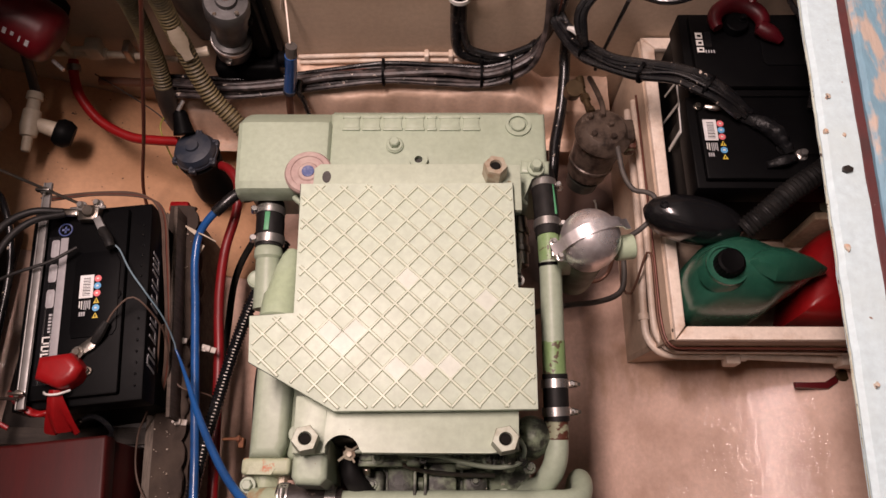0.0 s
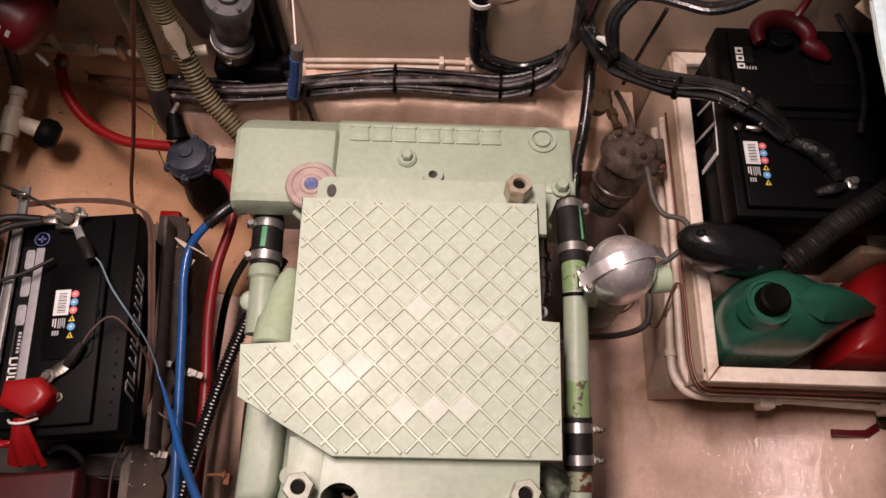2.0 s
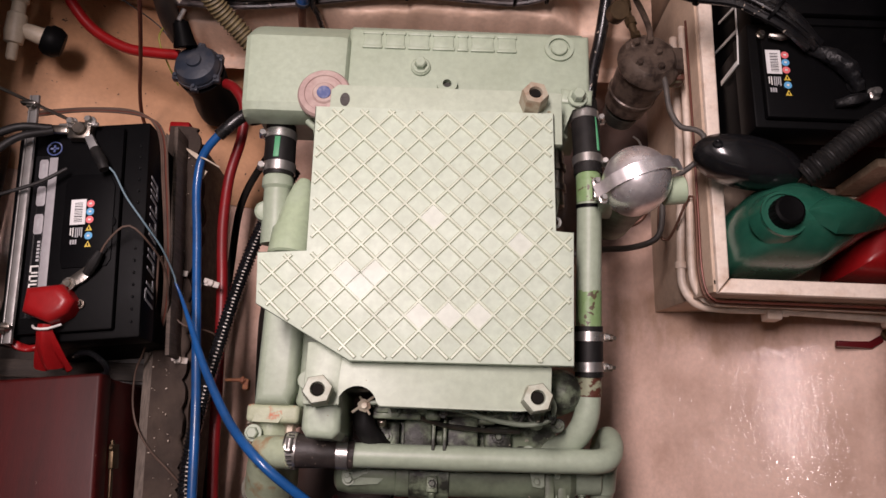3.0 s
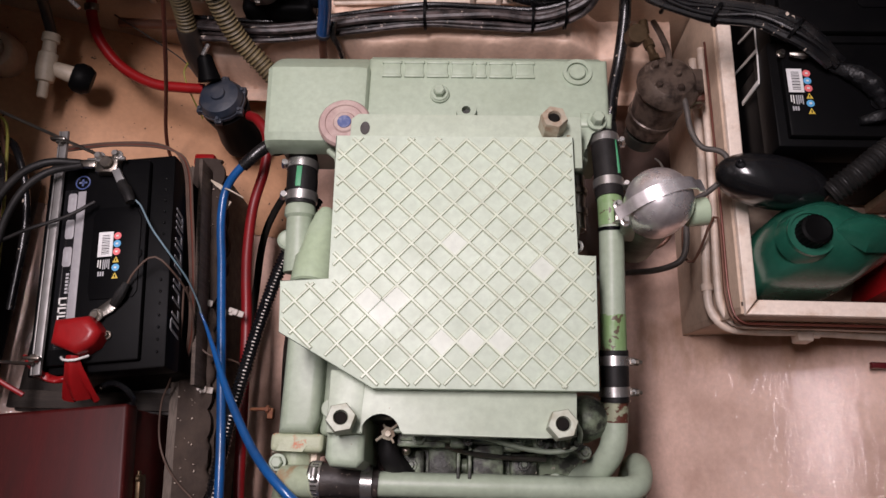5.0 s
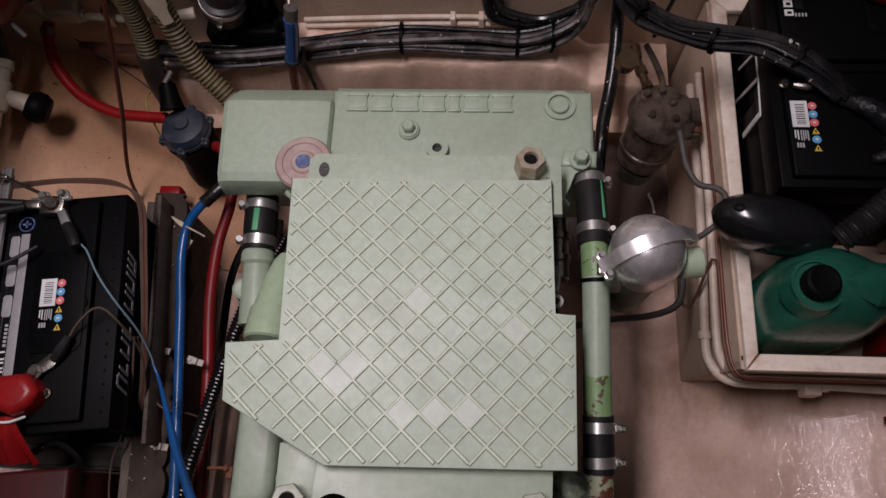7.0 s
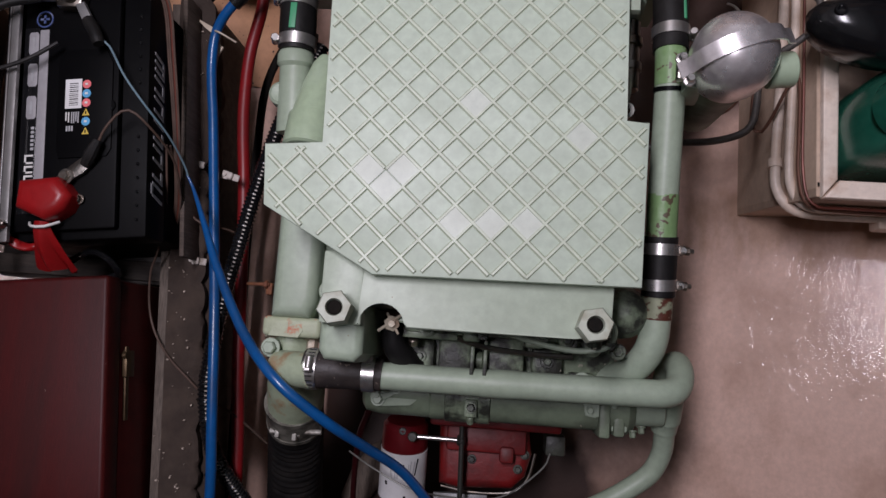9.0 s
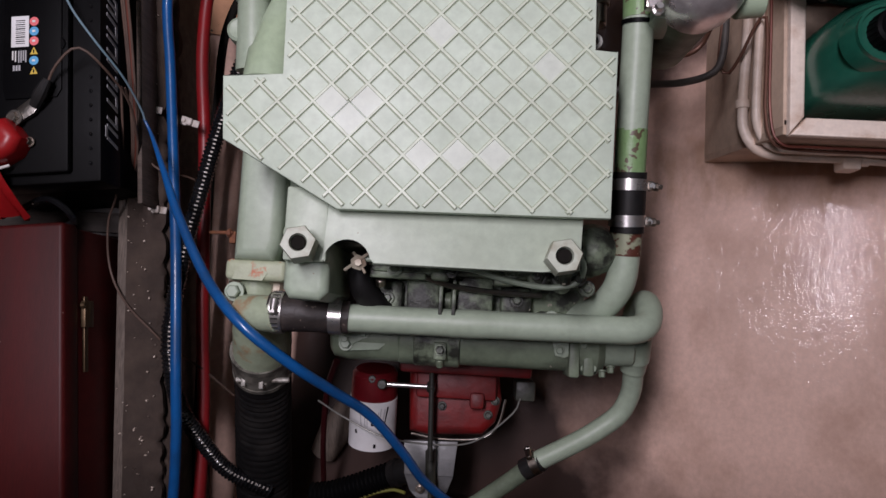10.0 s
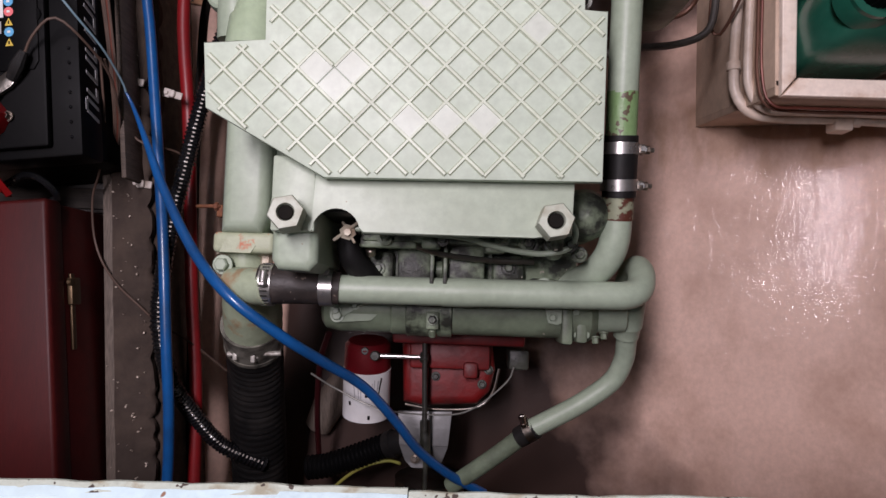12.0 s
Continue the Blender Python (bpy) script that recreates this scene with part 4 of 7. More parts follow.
for y, z in ((0.091, 0.662), (0.057, 0.655)):
    part("clamp_screw", merge(box(0.1600, 0.1680, y - 0.0045, y + 0.0045, z - 0.003, z + 0.006, 0.001), rod((0.1670, y, z + 0.001), (0.1735, y, z + 0.001), 0.0042, 6), rod((0.1730, y, z + 0.001), (0.1770, y, z + 0.001), 0.0024, 8)), worn_steel, engine, "clamp screw")
part("rusty_collar", tube([(0.1455, 0.050, 0.653), (0.1455, 0.024, 0.648)], 0.0155, 20), green_rust, engine, "rust patch with flaking paint")
part("side_elbow", tube([(0.1455, 0.030, 0.649), (0.1445, 0.004, 0.644), (0.139, -0.014, 0.636), (0.127, -0.030, 0.620), (0.108, -0.040, 0.603), (0.085, -0.045, 0.588)], 0.0150, 22, 0.006), green_paint, engine)
part("pipe_tie", ring_at((0.1430, 0.2465, 0.692), (0.1431, 0.2425, 0.6912), 0.0163, 0.0145, 22), black_plastic, engine, "black cable tie")

AT = Vector((-0.005, 0.009, -0.022))
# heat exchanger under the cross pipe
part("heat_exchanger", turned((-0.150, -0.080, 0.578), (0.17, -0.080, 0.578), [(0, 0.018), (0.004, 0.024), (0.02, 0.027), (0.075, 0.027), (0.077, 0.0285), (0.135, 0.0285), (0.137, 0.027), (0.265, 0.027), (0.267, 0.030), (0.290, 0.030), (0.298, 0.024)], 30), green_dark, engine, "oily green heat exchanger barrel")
part("exchanger_cap", merge(box(0.122, 0.140, -0.106, -0.056, 0.548, 0.602, 0.004), rod((0.140, -0.080, 0.58), (0.180, -0.078, 0.58), 0.0195, 22)), green_paint, engine)
for x0, x1 in ((-0.140, -0.105), (0.090, 0.130)):
    part("exchanger_bracket", prism([(x0, -0.072), (x0 + 0.004, -0.090), (x0 + 0.014, -0.092), (x1 - 0.010, -0.084), (x1, -0.078), (x1, -0.066)], 0.598, 0.606, 0.001), green_paint, engine)
    part("bracket_bolt", bolt((x0 + 0.008, -0.084, 0.606), 0.004, 0.006), green_paint, engine)
    part("bracket_bolt", bolt((x1 - 0.007, -0.077, 0.606), 0.004, 0.006), green_paint, engine)
part("exchanger_band", turned((-0.058, -0.080, 0.578), (0.17, -0.080, 0.578), [(0, 0.0285), (0.001, 0.0297), (0.049, 0.0297), (0.050, 0.0285)], 30), oily_green, engine, "dark oily strap round the barrel")
part("exchanger_stud", merge(box(-0.036, -0.022, -0.101, -0.082, 0.600, 0.611, 0.002), bolt((-0.029, -0.090, 0.611), 0.0045, 0.009), rod((-0.029, -0.108, 0.595), (-0.029, -0.100, 0.603), 0.004, 10)), oily_green, engine)
part("exchanger_foot", merge(prism([(-0.138, -0.062), (-0.140, -0.088), (-0.130, -0.097), (-0.095, -0.094), (-0.086, -0.086), (-0.088, -0.066)], 0.598, 0.604, 0.0012), bolt((-0.131, -0.089, 0.604), 0.0055, 0.007)), green_paint, engine)
part("end_block", merge(box(0.108, 0.120, -0.112, -0.062, 0.560, 0.610, 0.003), box(0.124, 0.136, -0.110, -0.070, 0.566, 0.606, 0.003), bolt((0.147, -0.103, 0.590), 0.0035, 0.008, (0, -1, 0.2)), bolt((0.156, -0.098, 0.590), 0.0035, 0.008, (0, -1, 0.2))), green_dark, engine)
part("pipe_spigot", turned((0.187, -0.058, 0.582), (0.187, -0.110, 0.556), [(0, 0.0120), (0.003, 0.0165), (0.036, 0.0165), (0.038, 0.0150), (0.050, 0.0140)], 24), green_paint, engine)
part("spigot_bolt", merge(bolt((0.176, -0.077, 0.589), 0.005, 0.008), rod((0.165, -0.078, 0.584), (0.177, -0.077, 0.588), 0.005, 12)), green_paint, engine)
part("lower_pipe", tube([(0.187, -0.085, 0.572), (0.189, -0.109, 0.554), (0.190, -0.131, 0.538), (0.181, -0.155, 0.527), (0.160, -0.174, 0.522), (0.133, -0.192, 0.519), (0.088, -0.218, 0.512)], 0.0115, 22, 0.006), green_paint, engine, "bent pale green lower pipe")
part("lower_pipe_end", tube([(0.088, -0.219, 0.511), (0.062, -0.244, 0.494), (0.03, -0.271, 0.482), (-0.005, -0.300, 0.465)], 0.0105, 20), green_dark, engine)
clamp_band((0.091, -0.2170, 0.5125), (0.083, -0.2215, 0.5100), 0.0140, (-0.5, 0.6, 0.6), worn_steel, engine)
part("joiner_hose", tube([(0.095, -0.2155, 0.5135), (0.075, -0.230, 0.5035)], 0.0125, 18), black_rubber, engine)

AT = Vector((-0.004, 0, -0.004))
# injection side seen below the rear bracket
part("injector_pipe", tube([(-0.103, 0.004, 0.690), (-0.070, 0.004, 0.690), (-0.031, 0.001, 0.688), (0.0, -0.001, 0.688), (0.023, -0.007, 0.686), (0.050, -0.012, 0.684), (0.076, -0.0135, 0.683), (0.098, -0.008, 0.686), (0.104, 0.006, 0.690), (0.098, 0.018, 0.694)], 0.0028, 10, 0.004), green_paint, engine, "thin green painted injector pipe")
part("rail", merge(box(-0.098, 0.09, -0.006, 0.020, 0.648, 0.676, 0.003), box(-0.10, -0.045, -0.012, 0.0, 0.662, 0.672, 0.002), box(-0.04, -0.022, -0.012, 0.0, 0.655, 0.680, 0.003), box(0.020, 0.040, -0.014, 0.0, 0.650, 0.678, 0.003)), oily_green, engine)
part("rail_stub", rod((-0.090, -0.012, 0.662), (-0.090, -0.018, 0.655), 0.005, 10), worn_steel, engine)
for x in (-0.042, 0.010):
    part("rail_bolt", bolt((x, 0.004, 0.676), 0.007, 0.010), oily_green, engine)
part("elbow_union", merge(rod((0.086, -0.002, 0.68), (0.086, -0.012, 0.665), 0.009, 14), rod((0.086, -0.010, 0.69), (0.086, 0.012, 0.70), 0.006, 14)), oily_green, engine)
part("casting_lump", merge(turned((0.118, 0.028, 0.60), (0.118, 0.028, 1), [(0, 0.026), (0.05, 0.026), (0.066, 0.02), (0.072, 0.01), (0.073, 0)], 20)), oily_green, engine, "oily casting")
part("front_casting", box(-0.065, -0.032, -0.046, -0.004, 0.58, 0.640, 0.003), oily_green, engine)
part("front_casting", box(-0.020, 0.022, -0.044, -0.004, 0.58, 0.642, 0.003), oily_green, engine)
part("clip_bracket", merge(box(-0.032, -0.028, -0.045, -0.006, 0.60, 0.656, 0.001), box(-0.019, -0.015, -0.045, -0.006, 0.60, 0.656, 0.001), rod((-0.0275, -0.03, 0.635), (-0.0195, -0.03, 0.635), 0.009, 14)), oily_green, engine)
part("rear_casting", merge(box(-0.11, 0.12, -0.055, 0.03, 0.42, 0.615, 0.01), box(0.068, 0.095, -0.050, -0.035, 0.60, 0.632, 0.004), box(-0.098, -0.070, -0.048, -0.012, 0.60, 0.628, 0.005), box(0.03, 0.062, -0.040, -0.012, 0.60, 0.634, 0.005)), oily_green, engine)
for x, y, z, r in ((-0.075, -0.002, 0.676, 0.006), (0.037, 0.000, 0.677, 0.006), (0.062, -0.004, 0.676, 0.0075), (-0.085, -0.030, 0.628, 0.005), (0.046, -0.026, 0.634, 0.0055), (0.112, -0.012, 0.66, 0.006), (-0.020, -0.003, 0.678, 0.005)):
    part("casting_bolt", merge(rod((x, y, z), (x, y, z + 0.002), r * 1.35, 14), bolt((x, y, z + 0.002), r * 0.8, r)), oily_green, engine)
for x in (0.060, 0.082, 0.100):
    part("banjo", merge(rod((x, -0.004, 0.655), (x, -0.004, 0.690), 0.0045, 10), rod((x, -0.004, 0.672), (x, -0.004, 0.681), 0.0082, 14)), oily_green, engine)
part("stay", tube([(-0.055, -0.006, 0.668), (-0.02, -0.016, 0.660), (0.03, -0.020, 0.652), (0.07, -0.020, 0.650)], 0.0028, 8), worn_steel, engine)
part("bolt", bolt((0.082, -0.043, 0.632), 0.006, 0.009), green_paint, engine)
part("bolt", bolt((-0.095, -0.046, 0.62), 0.007, 0.010), green_dark, engine)
part("thermo_plug", merge(turned((-0.110, 0.002, 0.668), (-0.106, -0.002, 0.72), [(0, 0.006), (0.02, 0.006), (0.022, 0.0078), (0.027, 0.0078), (0.029, 0.004), (0.032, 0.0035)], 6), rod((-0.121, -0.008, 0.694), (-0.097, 0.010, 0.697), 0.0016, 8), rod((-0.114, 0.010, 0.690), (-0.101, -0.010, 0.694), 0.0013, 8)), nut_rusty, engine, "dirty sender plug with tinned wires")
part("elbow_hose", tube([(-0.112, 0.0, 0.655), (-0.110, -0.020, 0.650), (-0.098, -0.036, 0.635), (-0.085, -0.045, 0.61)], 0.013, 14), black_rubber, engine)
part("cable_eye", merge(ring_at((0.101, 0.213, 0.72), (0.101, 0.213, 0.724), 0.0075, 0.004, 16), tube([(0.1005, 0.222, 0.722), (0.104, 0.240, 0.715), (0.103, 0.255, 0.705)], 0.003, 8)), wire_silver, engine, "small tinned cable eye")
part("plug_fitting", merge(rod((0.112, 0.33, 0.66), (0.112, 0.255, 0.66), 0.011, 14), rod((0.112, 0.312, 0.66), (0.112, 0.302, 0.66), 0.014, 14), rod((0.112, 0.285, 0.66), (0.112, 0.275, 0.66), 0.0135, 14)), worn_steel, engine, "oily metal fittings beside the plate")

# ---- aft of the engine ----
AT = Vector((0, 0, 0))
exhaust = thing("exhaust_hose", (-0.255, -0.30, 0.25), "thick black ribbed rubber exhaust hose with bolted clamp", "hose")
part("hose", tube([(-0.2430, -0.102, 0.522), (-0.247, -0.120, 0.498), (-0.253, -0.15, 0.465), (-0.260, -0.20, 0.425), (-0.266, -0.27, 0.38), (-0.270, -0.35, 0.34)], [0.0330, 0.0335, 0.0345, 0.0355, 0.0360, 0.0360], 30, 0.003, wave=(0.0007, 0.010)), black_rubber, exhaust)
part("clamp", ring_at((-0.2420, -0.097, 0.530), (-0.2460, -0.118, 0.502), 0.0338, 0.0290, 36), clamp_grime, exhaust, "wide worn steel clamp")
for p, q in (((-0.2413, -0.093, 0.5353), (-0.2420, -0.097, 0.530)), ((-0.2456, -0.1155, 0.5053), (-0.2462, -0.119, 0.5006))):
    part("clamp_rim", ring_at(p, q, 0.0346, 0.0285, 36), clamp_grime, exhaust)
part("clamp_bolt", merge(rod((-0.268, -0.130, 0.531), (-0.206, -0.127, 0.533), 0.0030, 10), rod((-0.243, -0.129, 0.532), (-0.231, -0.129, 0.532), 0.0058, 8), box(-0.239, -0.234, -0.138, -0.110, 0.529, 0.541, 0.001), box(-0.260, -0.255, -0.136, -0.123, 0.527, 0.539, 0.001)), clamp_pale, exhaust)

AT = Vector((-0.010, 0.004, -0.038))
gear = thing("gearbox", (0.0, -0.17, 0.30), "red painted marine gearbox behind the engine", "gearbox")
part("housing", prism([(-0.066, -0.115), (0.048, -0.115), (0.053, -0.150), (0.046, -0.178), (0.030, -0.194), (-0.040, -0.198), (-0.062, -0.194)], 0.30, 0.480, 0.012, 3), red_metal, gear)
part("rib", box(-0.036, -0.0315, -0.200, -0.118, 0.478, 0.486, 0.001), red_metal, gear)
part("front_plate", box(-0.075, 0.085, -0.118, -0.100, 0.33, 0.52, 0.004), red_metal, gear)
part("gasket_rim", tube([(-0.060, -0.199, 0.462), (-0.02, -0.204, 0.462), (0.030, -0.200, 0.462), (0.050, -0.182, 0.462), (0.058, -0.150, 0.462)], 0.0018, 8), worn_steel, gear)
part("top_cover", merge(box(-0.055, 0.045, -0.150, -0.118, 0.478, 0.492, 0.004), box(0.012, 0.030, -0.160, -0.140, 0.478, 0.500, 0.004)), red_metal, gear, "oily dark red top cover")
part("side_lug", box(0.070, 0.095, -0.150, -0.125, 0.42, 0.47, 0.003), engine_black, gear)
for x, y in ((0.036, -0.168), (-0.022, -0.160), (0.044, -0.150)):
    part("stud", bolt((x, y, 0.480), 0.0040, 0.008), engine_black, gear)
part("selector_rod", rod((-0.094, -0.135, 0.506), (-0.035, -0.135, 0.508), 0.0028, 12), steel, gear, "bright selector rod")
part("selector_lever", merge(rod((-0.036, -0.105, 0.516), (-0.033, -0.225, 0.500), 0.0032, 10), rod((-0.036, -0.130, 0.505), (-0.036, -0.140, 0.512), 0.0055, 12)), engine_black, gear, "dark selector lever")
part("rod_ends", merge(rod((-0.096, -0.135, 0.500), (-0.096, -0.135, 0.514), 0.006, 12), rod((-0.109, -0.130, 0.49), (-0.109, -0.130, 0.508), 0.005, 12)), engine_black, gear)
brk = part("cable_bracket", merge(prism([(-0.069, -0.208), (0.000, -0.206), (-0.004, -0.250), (-0.066, -0.250)], 0.455, 0.463, 0.001), prism([(-0.066, -0.2505), (-0.004, -0.2505), (-0.011, -0.272), (-0.020, -0.281), (-0.050, -0.281), (-0.059, -0.272)], 0.449, 0.4605, 0.001, slant=lambda x, y: -0.012 if y < -0.26 else 0)), zinc, gear, "galvanised folded cable bracket")
part("turnbuckle", merge(rod((-0.0335, -0.215, 0.480), (-0.0315, -0.262, 0.476), 0.0065, 12), rod((-0.0315, -0.262, 0.476), (-0.031, -0.330, 0.465), 0.003, 10)), engine_black, brk)
part("bracket_bolt", bolt((-0.046, -0.268, 0.456), 0.004, 0.006), worn_steel, brk)

AT = Vector((-0.014, 0.004, -0.038))
oil = thing("oil_filter", (-0.106, -0.13, 0.45), "red spin-on oil filter with a white label", "oil filter")
can = part("canister", turned((-0.1045, -0.118, 0.482), (-0.1065, -0.232, 0.452), [(0, 0.024), (0.005, 0.0285), (0.02, 0.0293), (0.088, 0.0293), (0.096, 0.027), (0.100, 0.016), (0.101, 0)], 32), red_dark, oil)
part("label", ring_at((-0.10505, -0.152, 0.4731), (-0.10645, -0.2135, 0.4570), 0.0300, 0.0290, 40), label_white, can, "white printed paper label")
for dx, dy, w, h, m in ((0.019, -0.168, 0.0014, 0.022, black_gloss), (0.016, -0.170, 0.001, 0.020, grey_print), (0.012, -0.170, 0.0008, 0.022, grey_print), (0.0095, -0.172, 0.0008, 0.018, grey_print), (0.003, -0.172, 0.0032, 0.017, black_gloss), (-0.004, -0.171, 0.001, 0.022, grey_print), (-0.007, -0.172, 0.001, 0.020, grey_print), (-0.012, -0.174, 0.001, 0.016, grey_print), (-0.018, -0.190, 0.003, 0.005, black_gloss), (0.006, -0.206, 0.003, 0.005, black_gloss)):
    k = math.sqrt(max(0, 0.0303 ** 2 - dx * dx))
    zz = 0.4736 + (dy + 0.150) * 0.262 + k * 0.967
    part("print_bar", box(-w / 2, w / 2, -h / 2, h / 2, -0.0003, 0.0003, 0, m=Matrix.Translation((-0.1055 + dx, dy - 0.258 * k, zz)) @ pose(0, 0, 0, 14.7, math.degrees(math.asin(dx / 0.0303)), 0)), m, can)
AT = Vector((-0.010, 0.004, -0.038))

solo("drive_shaft_hose", tube([(-0.19, -0.295, 0.41), (-0.165, -0.290, 0.415), (-0.13, -0.277, 0.42), (-0.095, -0.262, 0.425), (-0.075, -0.255, 0.43)], 0.0155, 18, 0.002, wave=(0.0012, 0.006)), black_plastic, "black corrugated conduit curving behind the gearbox", "conduit")
solo("gaiter", turned((-0.085, -0.258, 0.428), (-0.055, -0.248, 0.44), [(0, 0.017), (0.01, 0.019), (0.012, 0.016), (0.03, 0.018), (0.032, 0.012)], 18), black_rubber, "black rubber gaiter beside the gearbox", "gaiter")
solo("earth_wire", tube([(-0.18, -0.35, 0.40), (-0.15, -0.315, 0.41), (-0.12, -0.292, 0.415), (-0.085, -0.280, 0.42), (-0.065, -0.281, 0.43)], 0.0022, 8), yellow_wire_m, "yellow and green earth wire", "wire")
solo("earth_wire", tube([(0.000, -0.315, 0.45), (0.03, -0.280, 0.463), (0.06, -0.252, 0.476), (0.085, -0.233, 0.486)], 0.0022, 8), yellow_wire_m, "yellow and green earth wire along the pipe", "wire")
solo("red_wire", tube([(-0.155, -0.11, 0.50), (-0.170, -0.15, 0.47), (-0.180, -0.22, 0.42), (-0.185, -0.30, 0.36)], 0.004, 8), red_deep, "red wire dropping beside the exhaust", "wire")
solo("thin_wire", tube([(-0.175, -0.160, 0.50), (-0.14, -0.176, 0.515), (-0.09, -0.196, 0.52), (-0.03, -0.205, 0.50), (0.02, -0.200, 0.49), (0.065, -0.165, 0.488), (0.075, -0.145, 0.485)], 0.0011, 6), wire_silver, "thin bare wire across the gearbox", "wire")
solo("shaft_coupling", turned((-0.03, -0.32, 0.33), (-0.03, -0.5, 0.31), [(0, 0.05), (0.03, 0.05), (0.032, 0.022), (0.3, 0.022)], 24), worn_steel, "oily steel shaft coupling", "coupling")
solo("bilge_rag", merge(turned((-0.205, -0.27, 0.30), (-0.15, -0.16, 0.33), [(0, 0.0), (0.012, 0.02), (0.05, 0.024), (0.10, 0.018), (0.125, 0.0)], 14)), grey_timber, "grimy pale rag in the bilge", "rag")
solo("bilge_rag", merge(turned((-0.32, -0.31, 0.31), (-0.27, -0.28, 0.33), [(0, 0.0), (0.01, 0.02), (0.04, 0.025), (0.06, 0.0)], 14)), grey_timber, "grimy pale rag in the bilge", "rag")

AT = Vector((0, 0, 0))
# ---- left side: bearer, cables, battery, tool box ----
def bx_(y):
    return -0.437 - 0.078 * y


bearer = thing("engine_bearer", (-0.41, 0.0, 0.30), "grey timber engine bearer capped with oily felt", "engine bearer", kind="structure")
part("timber", prism([(bx_(-0.6), -0.6), (bx_(-0.6) + 0.050, -0.6), (bx_(0.41) + 0.052, 0.41), (bx_(0.41), 0.41)], 0.24, 0.497, 0.002), grey_timber, bearer)


def felt_sheet(seed, y0, y1, xoff, width, z, thick, scallop, pitch):
    """A strip of felt whose free edge hangs in scallops."""
    bm = bmesh.new()
    n, k = 220, 10
    rows = []
    for i in range(n + 1):
        y = y0 + (y1 - y0) * i / n
        ph = y / pitch + 1.6 * noise.noise(Vector((y * 9, seed, 0)))
        edge = width - scallop * (1 - abs(math.sin(math.pi * ph))) ** 1.5 + 0.003 * noise.noise(Vector((y * 30, seed, 1)))
        row = []
        for j in range(k + 1):
            u = j / k
            sag = 0.006 * max(0, u - 0.6) ** 1.5 * 3 + 0.0012 * abs(math.cos(math.pi * ph)) * u
            row.append(bm.verts.new((bx_(y) + xoff + edge * u, y, z + 0.0025 * noise.noise(Vector((y * 22, u * 4, seed))) - sag)))
        rows.append(row)
    for a, b in zip(rows, rows[1:]):
        for j in range(k):
            bm.faces.new((a[j], a[j + 1], b[j + 1], b[j]))
    ret = bmesh.ops.extrude_face_region(bm, geom=bm.faces[:])
    bmesh.ops.translate(bm, verts=[g for g in ret["geom"] if isinstance(g, bmesh.types.BMVert)], vec=(0, 0, -thick))
    return bm


part("felt_strip", felt_sheet(2, -0.60, 0.42, 0.016, 0.046, 0.5065, 0.008, 0.006, 0.034), felt, bearer, "oily dark felt strip with scalloped edge", smooth=60)
part("felt_under", felt_sheet(8, -0.60, 0.40, 0.026, 0.042, 0.490, 0.010, 0.006, 0.047), felt, bearer, "oily dark felt strip with scalloped edge", smooth=60)


def cable_clip(x, y, z, w, turn):
    """A saddle clip: two low ears, a hump over the cable and a nail."""
    m = Matrix.Translation((x, y, z)) @ pose(0, 0, 0, 0, 0, turn)
    bm = merge(box(-w, -w * 0.25, -0.0055, 0.0055, 0, 0.0032, 0.0012), box(-w * 0.35, w * 0.35, -0.005, 0.005, 0.0, 0.0075, 0.003), box(w * 0.25, w, -0.0045, 0.0045, 0, 0.003, 0.0012), rod((-w * 0.65, 0, 0.003), (-w * 0.65, 0, 0.0055), 0.0028, 8))
    bmesh.ops.transform(bm, matrix=m, verts=bm.verts[:])
    solo("cable_clip", bm, clip_white, "grimy white plastic cable clip on the bearer", "cable clip", group="cable clips on the bearer")


cable_clip(-0.407, 0.190, 0.506, 0.013, -8)
cable_clip(-0.390, 0.066, 0.503, 0.012, -5)
cable_clip(-0.362, 0.178, 0.497, 0.012, -14)
cable_clip(-0.405, 0.100, 0.505, 0.006, 30)
solo("torn_tape", merge(prism([(-0.428, 0.385), (-0.404, 0.373), (-0.393, 0.362), (-0.400, 0.361), (-0.414, 0.372)], 0.508, 0.5125, 0.0005), prism([(-0.398, 0.352), (-0.386, 0.346), (-0.392, 0.334), (-0.396, 0.340)], 0.508, 0.511, 0.0005), tube([(-0.403, 0.366, 0.513), (-0.385, 0.356, 0.535), (-0.362, 0.346, 0.525)], 0.0012, 6)), white_plastic, "torn scraps of white tape and tie", "tape")

solo("blue_cable", tube([(-0.300, 0.455, 0.535), (-0.335, 0.418, 0.548), (-0.372, 0.386, 0.538), (-0.392, 0.360, 0.524), (-0.396, 0.325, 0.518), (-0.393, 0.290, 0.516), (-0.387, 0.250, 0.515), (-0.3785, 0.185, 0.5155), (-0.3600, 0.063, 0.524), (-0.347, -0.015, 0.535), (-0.338, -0.125, 0.533), (-0.336, -0.20, 0.520), (-0.340, -0.284, 0.502), (-0.345, -0.42, 0.497)], 0.0063, 16), blue_cable_m, "thick glossy blue cable along the bearer", "cable")
solo("dark_sleeve", tube([(-0.285, 0.470, 0.530), (-0.318, 0.436, 0.543), (-0.345, 0.409, 0.547), (-0.366, 0.391, 0.541)], 0.0092, 14), black_cable, "dark taped end of the blue cable", "sleeve")
